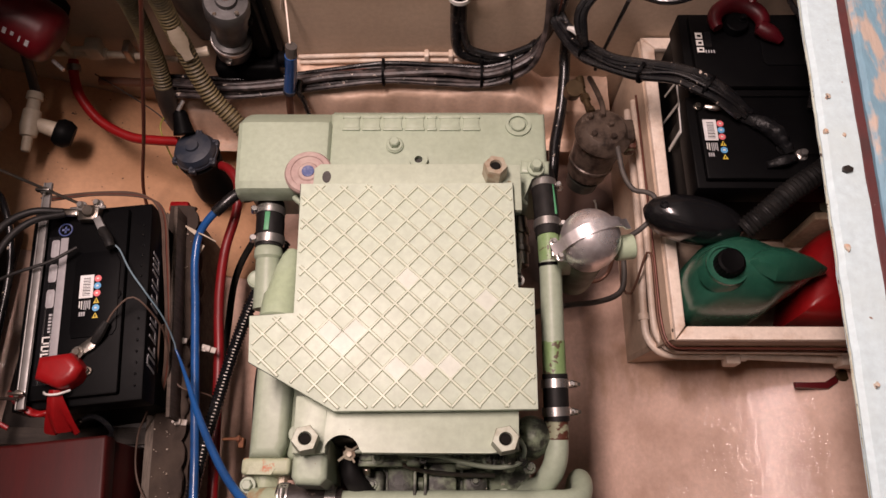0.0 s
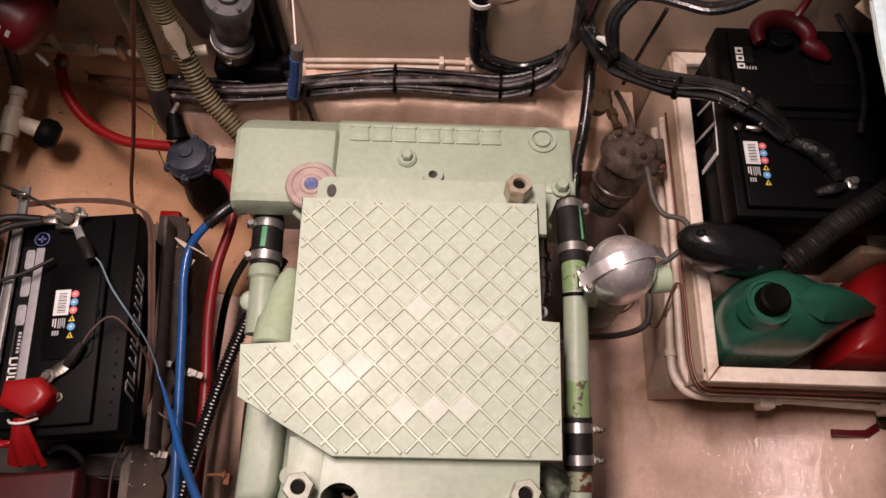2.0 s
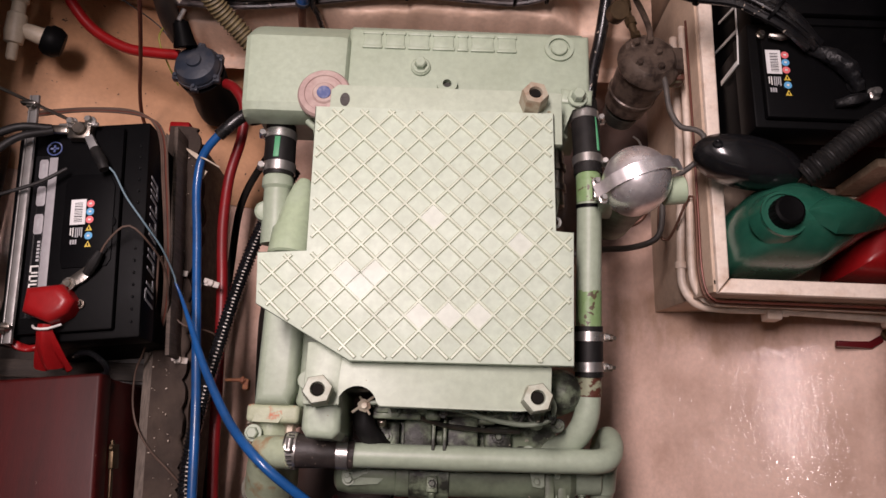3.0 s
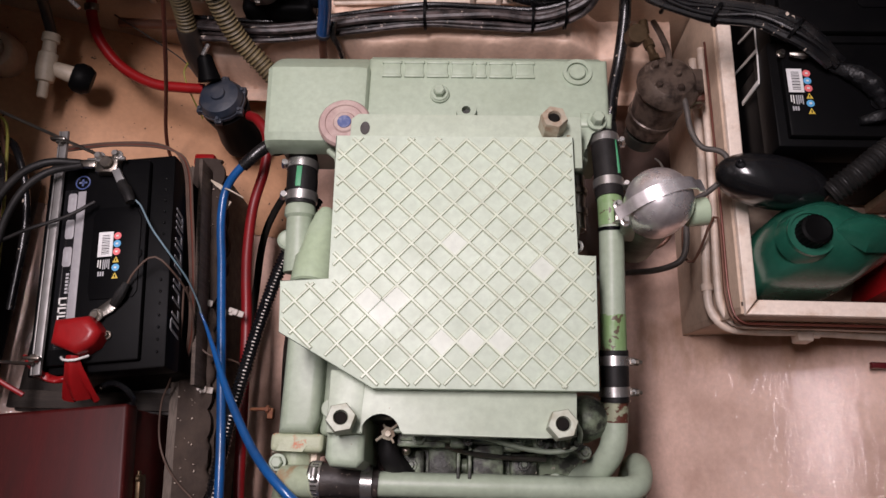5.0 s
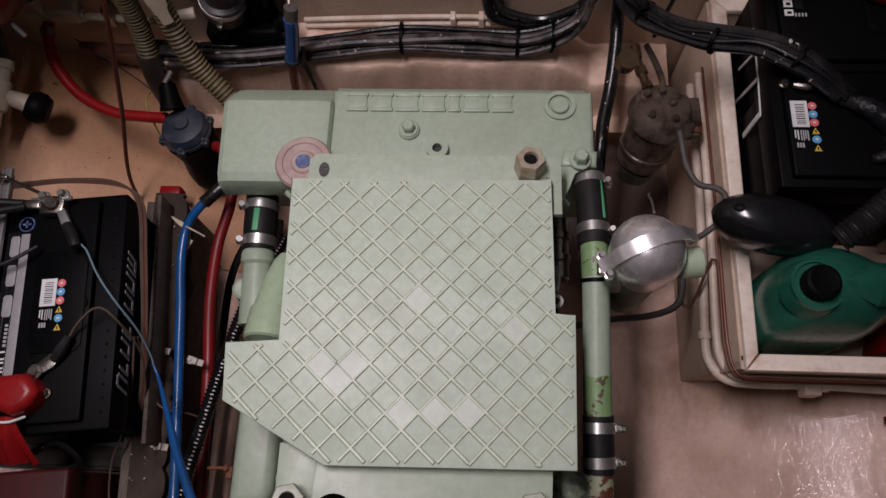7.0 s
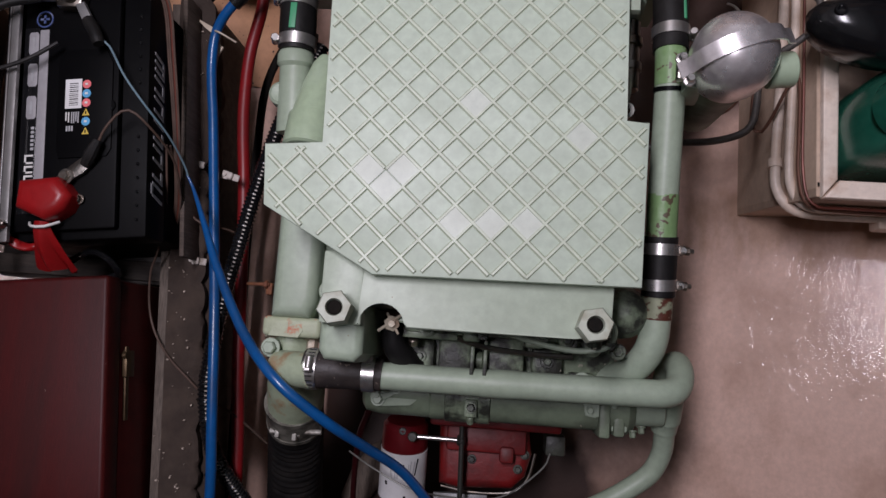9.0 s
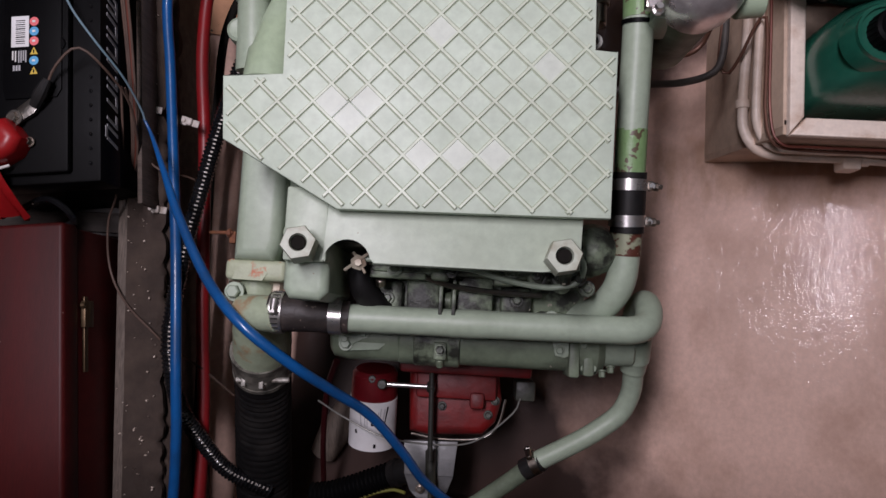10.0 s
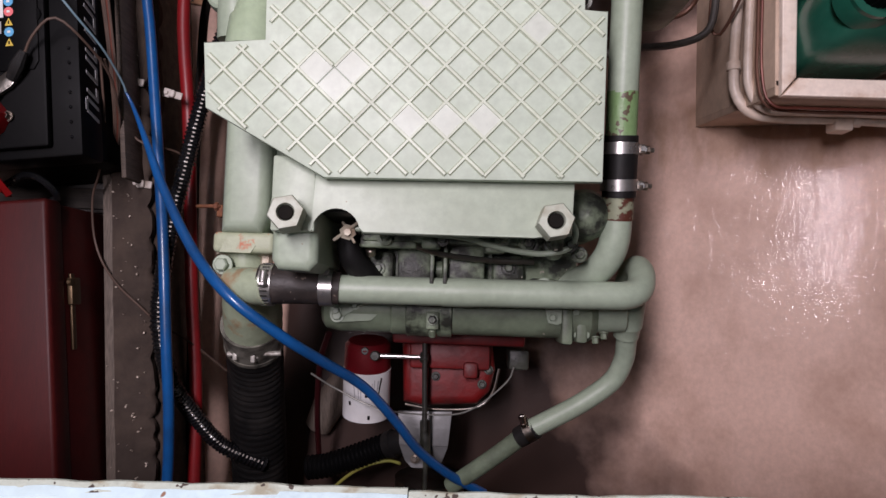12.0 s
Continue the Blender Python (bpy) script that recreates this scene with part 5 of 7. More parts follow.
solo("blue_cable", tube([(-0.388, 0.162, 0.567), (-0.378, 0.143, 0.565), (-0.353, 0.098, 0.580), (-0.324, 0.047, 0.600), (-0.276, -0.020, 0.632), (-0.227, -0.065, 0.660), (-0.178, -0.103, 0.640), (-0.143, -0.130, 0.600), (-0.107, -0.158, 0.560), (-0.074, -0.200, 0.522), (-0.047, -0.240, 0.488), (-0.008, -0.274, 0.461), (0.033, -0.298, 0.441)], [0.0015, 0.0050, 0.0056, 0.0056, 0.0056, 0.0056, 0.0056], 14), blue_cable_m, "bright blue cable looping over the exhaust elbow", "cable")
solo("red_cable", tube([(-0.385, 0.507, 0.485), (-0.366, 0.492, 0.497), (-0.348, 0.462, 0.498), (-0.350, 0.415, 0.485), (-0.366, 0.357, 0.468), (-0.3675, 0.290, 0.466), (-0.3635, 0.240, 0.466), (-0.3565, 0.185, 0.466), (-0.351, 0.110, 0.462), (-0.341, -0.060, 0.455), (-0.331, -0.180, 0.450), (-0.327, -0.34, 0.445)], 0.0080, 14), red_cable_m, "thick red battery cable beside the bearer", "cable")
# Black tube put in as the dark gap's shade beside the bearer.
solo("black_cable", tube([(-0.27, 0.50, 0.43), (-0.325, 0.42, 0.41), (-0.362, 0.34, 0.40), (-0.370, 0.24, 0.39), (-0.372, 0.12, 0.385), (-0.368, -0.05, 0.38), (-0.362, -0.32, 0.37)], 0.006, 10), bore_black, "black tube for the dark gap along the bilge", "cable")
CONDUIT = [(-0.262, 0.36, 0.49), (-0.288, 0.29, 0.500), (-0.303, 0.243, 0.507), (-0.322, 0.163, 0.510), (-0.338, 0.07, 0.516), (-0.346, 0.02, 0.519), (-0.353, -0.05, 0.520), (-0.354, -0.10, 0.518), (-0.345, -0.165, 0.497), (-0.325, -0.215, 0.46), (-0.298, -0.255, 0.43), (-0.25, -0.28, 0.41)]
conduit = thing("corrugated_conduit", (-0.34, 0.06, 0.48), "black split corrugated conduit with a dotted slit", "conduit")
part("sleeve", tube(CONDUIT, 0.0092, 16, 0.0016, wave=(0.0013, 0.0052)), black_gloss, conduit)
# Small pale plates along the slit, put in for the ribs' glints.
slit = bmesh.new()
run = spline(CONDUIT, 0.0052)
for p, q in zip(run, run[1:]):
    d = (q - p).normalized()
    side = d.cross(Vector((0, 0, 1))).normalized()
    up = side.cross(d)
    c = p + (up * 0.93 - side * 0.36) * 0.0098
    corners = [c + d * i * 0.0008 + side * j * 0.0016 for i, j in ((-1, -1), (1, -1), (1, 1), (-1, 1))]
    slit.faces.new([slit.verts.new(k) for k in corners])
ex = bmesh.ops.extrude_face_region(slit, geom=slit.faces[:])
bmesh.ops.translate(slit, verts=[g for g in ex["geom"] if isinstance(g, bmesh.types.BMVert)], vec=(0, 0, 0.0006))
part("slit", slit, clip_white, conduit, "row of pale dots, rib glints along the slit")
solo("hull_stud", merge(rod((-0.325, 0.042, 0.50), (-0.296, 0.043, 0.50), 0.0022, 10), box(-0.301, -0.293, 0.030, 0.045, 0.485, 0.499, 0.002), rod((-0.303, 0.0425, 0.50), (-0.298, 0.0425, 0.50), 0.0052, 6)), rust, "rusty stud and bracket at the engine foot", "stud")
solo("dark_seam", tube([(-0.325, 0.45, 0.325), (-0.320, 0.30, 0.322), (-0.325, 0.15, 0.32), (-0.322, 0.02, 0.316)], [0.010, 0.006, 0.009, 0.004], 8), dark_void, "dark strip along the bilge seam", "grime")

tray = solo("battery_tray", box(-0.80, -0.436, 0.035, 0.395, 0.415, 0.444, 0.003), dark_void, "oily dark battery tray", "tray")


def battery(m, sx, sy, sz, label, group):
    """A starter battery: case, lid, recessed panel, carrying strips, warning stickers. Local origin at the base's corner."""
    at = m.translation
    ob = thing("battery", at, label, "battery", group)

    def put(name, bm, mat_, parent, lab="", smooth=35):
        bmesh.ops.transform(bm, matrix=m, verts=bm.verts[:])
        return part(name, bm, mat_, parent, lab, smooth)
    put("case", box(0.004, sx - 0.004, 0.004, sy - 0.004, 0, sz - 0.055, 0.004), black_plastic, ob)
    lid = put("lid", merge(box(0, sx, 0, sy, sz - 0.056, sz - 0.010, 0.003), box(0.012, sx - 0.030, 0.010, sy - 0.010, sz - 0.012, sz, 0.003)), black_plastic, ob)
    put("panel", prism([(sx * 0.44, sy * 0.31), (sx * 0.76, sy * 0.31), (sx * 0.79, sy * 0.34), (sx * 0.79, sy * 0.68), (sx * 0.74, sy * 0.74), (sx * 0.46, sy * 0.74), (sx * 0.42, sy * 0.70), (sx * 0.42, sy * 0.35)], sz - 0.001, sz + 0.0022, 0.0015), black_plastic, lid)
    put("vent_plug", rod((sx * 0.765, sy * 0.51, sz - 0.002), (sx * 0.765, sy * 0.51, sz + 0.002), 0.008, 16), black_plastic, lid)
    for i in range(16):
        if i not in (7, 8):
            put("lid_tooth", box(sx - 0.012, sx - 0.009, 0.018 + i * (sy - 0.04) / 16, 0.022 + i * (sy - 0.04) / 16, sz - 0.012, sz - 0.0075, 0.001, 1), black_gloss, lid)
    return ob, put, lid


def sticker(put, lid, x, y, z):
    """Barcode, small print and the row of round and triangular warning signs. x, y: the barcode's corner; it reads up the lid."""
    put("barcode_label", box(x, x + 0.0190, y, y + 0.034, z, z + 0.0006, 0), label_white, lid, "white barcode label")
    yy = y + 0.0035
    for w in (0.0006, 0.001, 0.0005, 0.0012, 0.0006, 0.0009, 0.0005, 0.0011, 0.0006, 0.001, 0.0005, 0.0008):
        put("bar", box(x + 0.005, x + 0.0150, yy, yy + w, z + 0.0006, z + 0.0010, 0), black_gloss, lid)
        yy += w + 0.0015
    for i, (kind, mm) in enumerate((("o", pink_print), ("o", blue_print), ("o", pink_print), ("t", yellow_print), ("o", blue_print), ("t", yellow_print))):
        cx, cy = x + 0.0245, y + 0.0275 - i * 0.0108
        if kind == "o":
            put("round_sign", rod((cx, cy, z), (cx, cy, z + 0.0006), 0.0050, 16), mm, lid)
            put("sign_mark", box(cx - 0.0016, cx + 0.0016, cy - 0.0012, cy + 0.0012, z + 0.0006, z + 0.0010, 0, m=None), white_print if mm is pink_print else label_white, lid)
        else:
            put("triangle_sign", prism([(cx - 0.0042, cy - 0.004), (cx + 0.0042, cy - 0.004), (cx, cy + 0.0042)], z, z + 0.0006, 0), mm, lid)
            put("sign_mark", box(cx - 0.0007, cx + 0.0007, cy - 0.0025, cy + 0.001, z + 0.0006, z + 0.0010, 0), black_gloss, lid)
    for i, (dx, h) in enumerate(((0.001, 0.010), (0.004, 0.012), (0.0075, 0.013), (0.010, 0.013), (0.0125, 0.011), (0.015, 0.013))):
        put("print_bar", box(x + dx, x + dx + 0.0014, y - 0.004 - h, y - 0.004, z, z + 0.0005, 0), grey_print if i > 1 else white_print, lid)
    for dx in (0.002, 0.005, 0.008):
        put("print_bar", box(x + dx, x + dx + 0.002, y - 0.026, y - 0.020, z, z + 0.0005, 0), grey_print, lid)


M1 = pose(-0.5715, 0.059, 0.444, 0, 0, 6.0)
bat, put1, lid1 = battery(M1, 0.172, 0.292, 0.190, "black starter battery with grey label band in a timber tray", "")


def slanted(w, h, lean):
    """A leaning printed stroke, standing in y and z."""
    return [(0, 0), (w, 0), (w + lean, h), (lean, h)]


# printed lettering down the side, as plain leaning strokes
def side_stroke(y0, z0, w, h, lean):
    bm = bmesh.new()
    f = bm.faces.new([bm.verts.new((0.1721, y0 + p, z0 + q)) for p, q in slanted(w, h, lean)])
    ex = bmesh.ops.extrude_face_region(bm, geom=[f])
    bmesh.ops.translate(bm, verts=[g for g in ex["geom"] if isinstance(g, bmesh.types.BMVert)], vec=(0.0006, 0, 0))
    put1("side_letter_stroke", bm, side_print, lid1, "pale printed stroke")


yy = 0.042
for w, strokes in ((0.017, 2), (0.014, 1), (0.019, 2), (0.016, 1), (0.006, 1), (0.019, 2), (0.019, 2), (0.022, 3)):
    for k in range(strokes):
        side_stroke(yy + k * (w - 0.0036) / max(1, strokes - 1), 0.143, 0.0036, 0.024, 0.007)
    if strokes > 1:
        side_stroke(yy + 0.004 + (0.004 if w < 0.0185 else 0.001), 0.166 if w < 0.0185 else 0.143, w - 0.005, 0.0045, 0.0012)
    elif w > 0.01:
        side_stroke(yy + 0.004, 0.143, w - 0.004, 0.0045, 0.0012)
    yy += w + 0.0055
put1("label_band", box(0.0480, 0.0587, 0.062, 0.243, 0.1895, 0.1906, 0.0003), band_grey, lid1, "grey printed band")
put1("label_field", box(0.030, 0.0475, 0.030, 0.246, 0.1895, 0.1904, 0.0003), black_gloss, lid1)
for a in (0.138, 0.176, 0.2135):
    put1("label_pill", prism([(0.0375, a), (0.0455, a), (0.0472, a + 0.003), (0.0472, a + 0.024), (0.0455, a + 0.027), (0.0375, a + 0.027), (0.0358, a + 0.024), (0.0358, a + 0.003)], 0.1902, 0.1912, 0.0003), band_grey, lid1)
    put1("pill_print", box(0.0400, 0.0430, a + 0.006, a + 0.021, 0.1910, 0.1914, 0), grey_plastic, lid1)
yy = 0.050
for w in (0.0075, 0.003, 0.0085, 0.0085, 0.0105):
    put1("label_letter_block", box(0.0365, 0.0385, yy, yy + w, 0.1902, 0.1911, 0), white_print, lid1)
    put1("label_letter_block", box(0.0365, 0.0465, yy, yy + 0.0021, 0.1902, 0.1911, 0), white_print, lid1)
    if w > 0.005:
        put1("label_letter_block", box(0.0385, 0.0465, yy + w - 0.0021, yy + w, 0.1902, 0.1911, 0), white_print, lid1)
    yy += w + 0.0022
for i in range(6):
    put1("label_small_print", box(0.0425, 0.0462, 0.102 + i * 0.0048, 0.1050 + i * 0.0048, 0.1902, 0.1910, 0), grey_print, lid1)
put1("plus_sign", merge(ring_at((0.0533, 0.2555, 0.1895), (0.0533, 0.2555, 0.1912), 0.0100, 0.0084, 24), box(0.048, 0.0585, 0.2543, 0.2567, 0.1895, 0.1912, 0), box(0.0521, 0.0545, 0.2505, 0.2605, 0.1895, 0.1912, 0)), blue_badge, lid1, "moulded plus sign")
sticker(put1, lid1, 0.082, 0.147, 0.1923)

clampbar = thing("battery_clamp", (-0.57, 0.2, 0.45), "galvanised battery hold-down bar with long threaded rods", "battery clamp")
part("bar", prism([(-0.5830, 0.389), (-0.5740, 0.390), (-0.5425, 0.060), (-0.5515, 0.059)], 0.642, 0.647, 0.001), bar_zinc, clampbar)
part("bar_flange", prism([(-0.5857, 0.389), (-0.5835, 0.389), (-0.5520, 0.059), (-0.5542, 0.059)], 0.625, 0.6475, 0.0006), bar_zinc, clampbar)
for a, b in (((-0.76, 0.448, 0.675), (-0.505, 0.345, 0.650)), ((-0.74, 0.080, 0.650), (-0.550, 0.072, 0.652))):
    part("rod", rod(a, b, 0.0022, 8), worn_steel, clampbar)
for x, y in ((-0.578, 0.372), (-0.550, 0.078)):
    part("wing_nut", merge(rod((x, y, 0.647), (x, y, 0.657), 0.006, 6), box(x - 0.010, x + 0.010, y - 0.002, y + 0.002, 0.652, 0.661, 0.001)), worn_steel, clampbar)

AT = Vector((0.002, 0, -0.005))
term = thing("battery_terminal", (-0.507, 0.342, 0.64), "bright metal battery terminal clamp with cables", "terminal")
part("clamp", merge(box(-0.527, -0.497, 0.328, 0.352, 0.640, 0.656, 0.003), rod((-0.510, 0.340, 0.640), (-0.510, 0.340, 0.663), 0.0085, 16)), worn_steel, term)
part("clamp_bolt", merge(bolt((-0.522, 0.349, 0.655), 0.005, 0.010), bolt((-0.500, 0.353, 0.652), 0.005, 0.012), rod((-0.54, 0.346, 0.652), (-0.49, 0.350, 0.652), 0.003, 8)), steel, term)
part("cable_lug", merge(prism([(-0.503, 0.330), (-0.494, 0.334), (-0.480, 0.312), (-0.490, 0.307)], 0.650, 0.657, 0.001)), zinc, term, "flat crimped lug")
part("cable_boot", tube([(-0.487, 0.313, 0.654), (-0.474, 0.296, 0.658), (-0.468, 0.284, 0.659)], [0.007, 0.0075, 0.006], 12), black_rubber, term)
part("side_lug", merge(box(-0.552, -0.526, 0.334, 0.345, 0.650, 0.658, 0.002)), worn_steel, term)
AT = Vector((0, 0, -0.004))
solo("battery_cable", tube([(-0.545, 0.340, 0.655), (-0.58, 0.333, 0.670), (-0.615, 0.31, 0.672), (-0.645, 0.265, 0.66), (-0.655, 0.20, 0.63), (-0.655, 0.12, 0.60)], 0.0052, 12), black_rubber, "thick black battery cable curling off the terminal", "cable")
solo("battery_cable", tube([(-0.540, 0.334, 0.660), (-0.575, 0.315, 0.676), (-0.605, 0.28, 0.676), (-0.628, 0.22, 0.66), (-0.636, 0.14, 0.63), (-0.64, 0.04, 0.58)], 0.0048, 12), black_rubber, "thick black battery cable curling off the terminal", "cable")
solo("black_wire", tube([(-0.515, 0.285, 0.655), (-0.545, 0.262, 0.660), (-0.590, 0.243, 0.662), (-0.64, 0.225, 0.655), (-0.72, 0.22, 0.64)], 0.0024, 8), black_rubber, "thin black wire across the battery", "wire")
solo("sense_wire", tube([(-0.468, 0.288, 0.659), (-0.457, 0.285, 0.654), (-0.436, 0.252, 0.652), (-0.413, 0.223, 0.646), (-0.396, 0.196, 0.612), (-0.388, 0.170, 0.580), (-0.386, 0.158, 0.571)], 0.0012, 8), wire_blue, "thin pale blue wire from the terminal", "wire")
solo("sense_wire", tube([(-0.458, 0.172, 0.648), (-0.446, 0.192, 0.655), (-0.425, 0.211, 0.657), (-0.404, 0.197, 0.643), (-0.392, 0.170, 0.60), (-0.398, 0.130, 0.555)], 0.0014, 8), wire_brown, "thin brown wire arching over the battery", "wire")

AT = Vector((0, 0, 0))
boot = thing("terminal_boot", (-0.503, 0.105, 0.634), "red plastic battery terminal cover with red tape tied below", "terminal cover")
part("cover", prism([(-0.5310, 0.1265), (-0.4890, 0.1325), (-0.4715, 0.1130), (-0.4780, 0.0970), (-0.4960, 0.0840), (-0.5310, 0.0965)][::-1], 0.632, 0.664, 0.011, 5), red_plastic, boot, smooth=60)
part("tie", tube([(-0.524, 0.083, 0.640), (-0.514, 0.078, 0.652), (-0.500, 0.078, 0.653), (-0.488, 0.086, 0.642)], 0.0016, 8), white_print, boot, "white cord")


def crumpled(pts, radii, seed, flat=0.45):
    """A creased strip of soft tape: a flattened tube with folds."""
    bm = tube(pts, radii, 14, 0.003)
    for v in bm.verts:
        k = noise.noise(v.co * 120 + Vector((seed, 0, 0)))
        v.co.z += 0.004 * k
        v.co.x += 0.002 * noise.noise(v.co * 200 + Vector((0, seed, 0)))
    return bm


skirt = bmesh.new()
rings = []
for i in range(9):
    u = i / 8
    c = Vector((-0.506 - 0.003 * u, 0.084 - 0.046 * u, 0.646 - 0.012 * u - 0.034 * u * u))
    rings.append([skirt.verts.new(c + Vector((math.cos(k) * (0.0075 + 0.012 * u) * (1 + 0.26 * u * math.sin(6 * k + 1.3) + 0.12 * math.sin(3 * k + 4 * u)), 0.004 * math.sin(k * 3) * u, math.sin(k) * (0.006 + 0.004 * u) * (1 + 0.5 * u * math.sin(5 * k))))) for k in [2 * math.pi * j / 30 for j in range(30)]])
for r0, r1 in zip(rings, rings[1:]):
    for j in range(30):
        skirt.faces.new((r0[j], r0[(j + 1) % 30], r1[(j + 1) % 30], r1[j]))
skirt.faces.new(rings[0])
skirt.faces.new(rings[-1])
part("tape", merge(skirt, crumpled([(-0.520, 0.060, 0.622), (-0.538, 0.058, 0.624), (-0.556, 0.068, 0.632), (-0.572, 0.085, 0.640)], [0.004, 0.005, 0.004, 0.002], 9)), red_plastic, boot, "crumpled red tape")
part("lug", merge(prism([(-0.502, 0.1345), (-0.496, 0.124), (-0.470, 0.142), (-0.462, 0.155), (-0.472, 0.161), (-0.482, 0.152)], 0.637, 0.642, 0.001), bolt((-0.489, 0.136, 0.642), 0.006, 0.007), bolt((-0.474, 0.1125, 0.636), 0.004, 0.007)), worn_steel, boot, "bright crimped cable lug")
part("lug_boot", tube([(-0.470, 0.150, 0.641), (-0.462, 0.163, 0.646), (-0.455, 0.177, 0.648)], [0.0055, 0.0070, 0.0045], 10), black_rubber, boot)
solo("red_wire", tube([(-0.72, 0.165, 0.67), (-0.64, 0.095, 0.67), (-0.59, 0.055, 0.66), (-0.555, 0.035, 0.65)], 0.003, 8), red_cable_m, "thin red wire behind the battery clamp", "wire")
solo("black_loop", tube([(-0.515, 0.050, 0.57), (-0.485, 0.062, 0.58), (-0.466, 0.054, 0.575), (-0.460, 0.040, 0.56), (-0.480, 0.034, 0.55)], 0.004, 8), black_cable, "black cable loop beside the tool box", "cable")

side_board = box(0.177, 0.183, -0.012, 0.322, 0.03, 0.106, 0.0015)
bmesh.ops.transform(side_board, matrix=M1, verts=side_board.verts[:])
solo("tray_side", side_board, tray_timber, "dusty brown timber side of the battery tray", "tray")
toolbox = thing("tool_box", (-0.6, -0.2, 0.42), "varnished red mahogany box with brass latch", "wooden box")
MT = Matrix.Translation((-0.450, 0.035, 0)) @ pose(0, 0, 0, 0, 0, 6.2)
part("body", box(-0.40, -0.003, -0.56, -0.003, 0.425, 0.567, 0.003, m=MT), mahogany, toolbox)
part("lid", box(-0.403, 0.0, -0.563, 0.0, 0.568, 0.600, 0.005, 3, m=MT), mahogany, toolbox)
latch = merge(box(-0.003, 0.0, -0.165, -0.080, 0.548, 0.556, 0.0006), box(-0.002, 0.004, -0.115, -0.085, 0.543, 0.562, 0.001), rod((0.0, -0.090, 0.563), (0.005, -0.090, 0.563), 0.004, 10))
bmesh.ops.transform(latch, matrix=MT, verts=latch.verts[:])
part("latch", latch, brass, toolbox, "tarnished brass latch")
solo("shelf_edge", box(-0.70, -0.440, 0.040, 0.066, 0.42, 0.452, 0.002), dark_timber, "grey painted shelf edge", "shelf")

# copper and brown wires down the bearer
for off, m in ((0.0, wire_brown), (0.004, wire_brown), (0.009, copper_dark), (0.0125, wire_brown)):
    solo("bearer_wire", tube([(-0.62 + off, 0.392 - off * 0.4, 0.59), (-0.53, 0.397 - off * 0.4, 0.600), (-0.462 + off * 0.6, 0.393 - off * 0.5, 0.602), (-0.4300 + off * 0.6, 0.365, 0.598), (-0.4150 + off * 0.6, 0.29, 0.592), (-0.402 + off * 0.5, 0.20, 0.582), (-0.404 + off * 0.5, 0.13, 0.555), (-0.424 + off * 0.4, 0.095, 0.515), (-0.446 + off * 0.3, 0.078, 0.470)], 0.0014, 8), m, "thin brown wire round the battery", "wire")
solo("bearer_wire", tube([(-0.404, 0.19, 0.595), (-0.412, 0.12, 0.560), (-0.430, 0.075, 0.530), (-0.442, 0.047, 0.518), (-0.444, 0.005, 0.506), (-0.433, -0.027, 0.505), (-0.410, -0.055, 0.510), (-0.384, -0.077, 0.512), (-0.362, -0.099, 0.500), (-0.335, -0.125, 0.46), (-0.30, -0.16, 0.43)], 0.0014, 8), wire_brown, "thin brown wire crossing the bearer", "wire")
solo("bearer_wire", tube([(-0.402, 0.19, 0.59), (-0.408, 0.160, 0.545), (-0.403, 0.130, 0.523), (-0.384, 0.112, 0.522), (-0.355, 0.108, 0.50), (-0.335, 0.098, 0.48)], 0.0014, 8), wire_brown, "thin brown wire under the clips", "wire")

# flakes of old paint and grit lying on the felt and the bearer
random.seed(21)
bm = bmesh.new()
for i in range(110):
    y = random.uniform(-0.32, 0.38)
    x = bx_(y) + random.uniform(0.003, 0.055)
    r, a = random.choice((0.0005, 0.0007, 0.001, 0.0016)), random.uniform(0, 6)
    z = 0.5085 if x > bx_(y) + 0.018 else 0.4985
    top = [bm.verts.new((x + r * k * math.cos(a + j * 1.57), y + r * k * math.sin(a + j * 1.57), z + random.uniform(0.0, 0.001))) for j, k in enumerate((1, 0.6, 1.1, 0.7))]
    low = [bm.verts.new((v.co.x, v.co.y, z - 0.003)) for v in top]
    bm.faces.new(top)
    for j in range(4):
        bm.faces.new((top[j], low[j], low[(j + 1) % 4], top[(j + 1) % 4]))
solo("paint_flakes", bm, flake_paint, "pale flakes of old paint scattered on the felt", "debris", "stuff")

AT = Vector((0, 0, 0))
# ---- forward bulkhead, left ----
def wrap_patch(p0, p1, r, towards, half):
    """A torn label bent round a pipe: part of a cylinder wall with thickness and an uneven edge."""
    p0, p1 = Vector(p0), Vector(p1)
    ax = (p1 - p0).normalized()
    n0 = Vector(towards)
    n0 = (n0 - ax * n0.dot(ax)).normalized()
    n1 = ax.cross(n0)
    bm = bmesh.new()
    grid = []
    for i in range(13):
        t = i / 12
        row = []
        for j in range(13):
            k = math.radians(half) * (2 * j / 12 - 1) * (0.55 + 0.45 * math.sin(math.pi * min(1, t * 1.15 + 0.12))) * (1 + 0.25 * noise.noise(Vector((i * 0.7, 3, j * 0.1))))
            row.append(bm.verts.new(p0.lerp(p1, t) + (n0 * math.cos(k) + n1 * math.sin(k)) * r))
        grid.append(row)
    for a, b in zip(grid, grid[1:]):
        for j in range(12):
            bm.faces.new((a[j], a[j + 1], b[j + 1], b[j]))
    ex = bmesh.ops.extrude_face_region(bm, geom=bm.faces[:])
    for g in ex["geom"]:
        if isinstance(g, bmesh.types.BMVert):
            g.co += n0 * 0.0006
    return bm


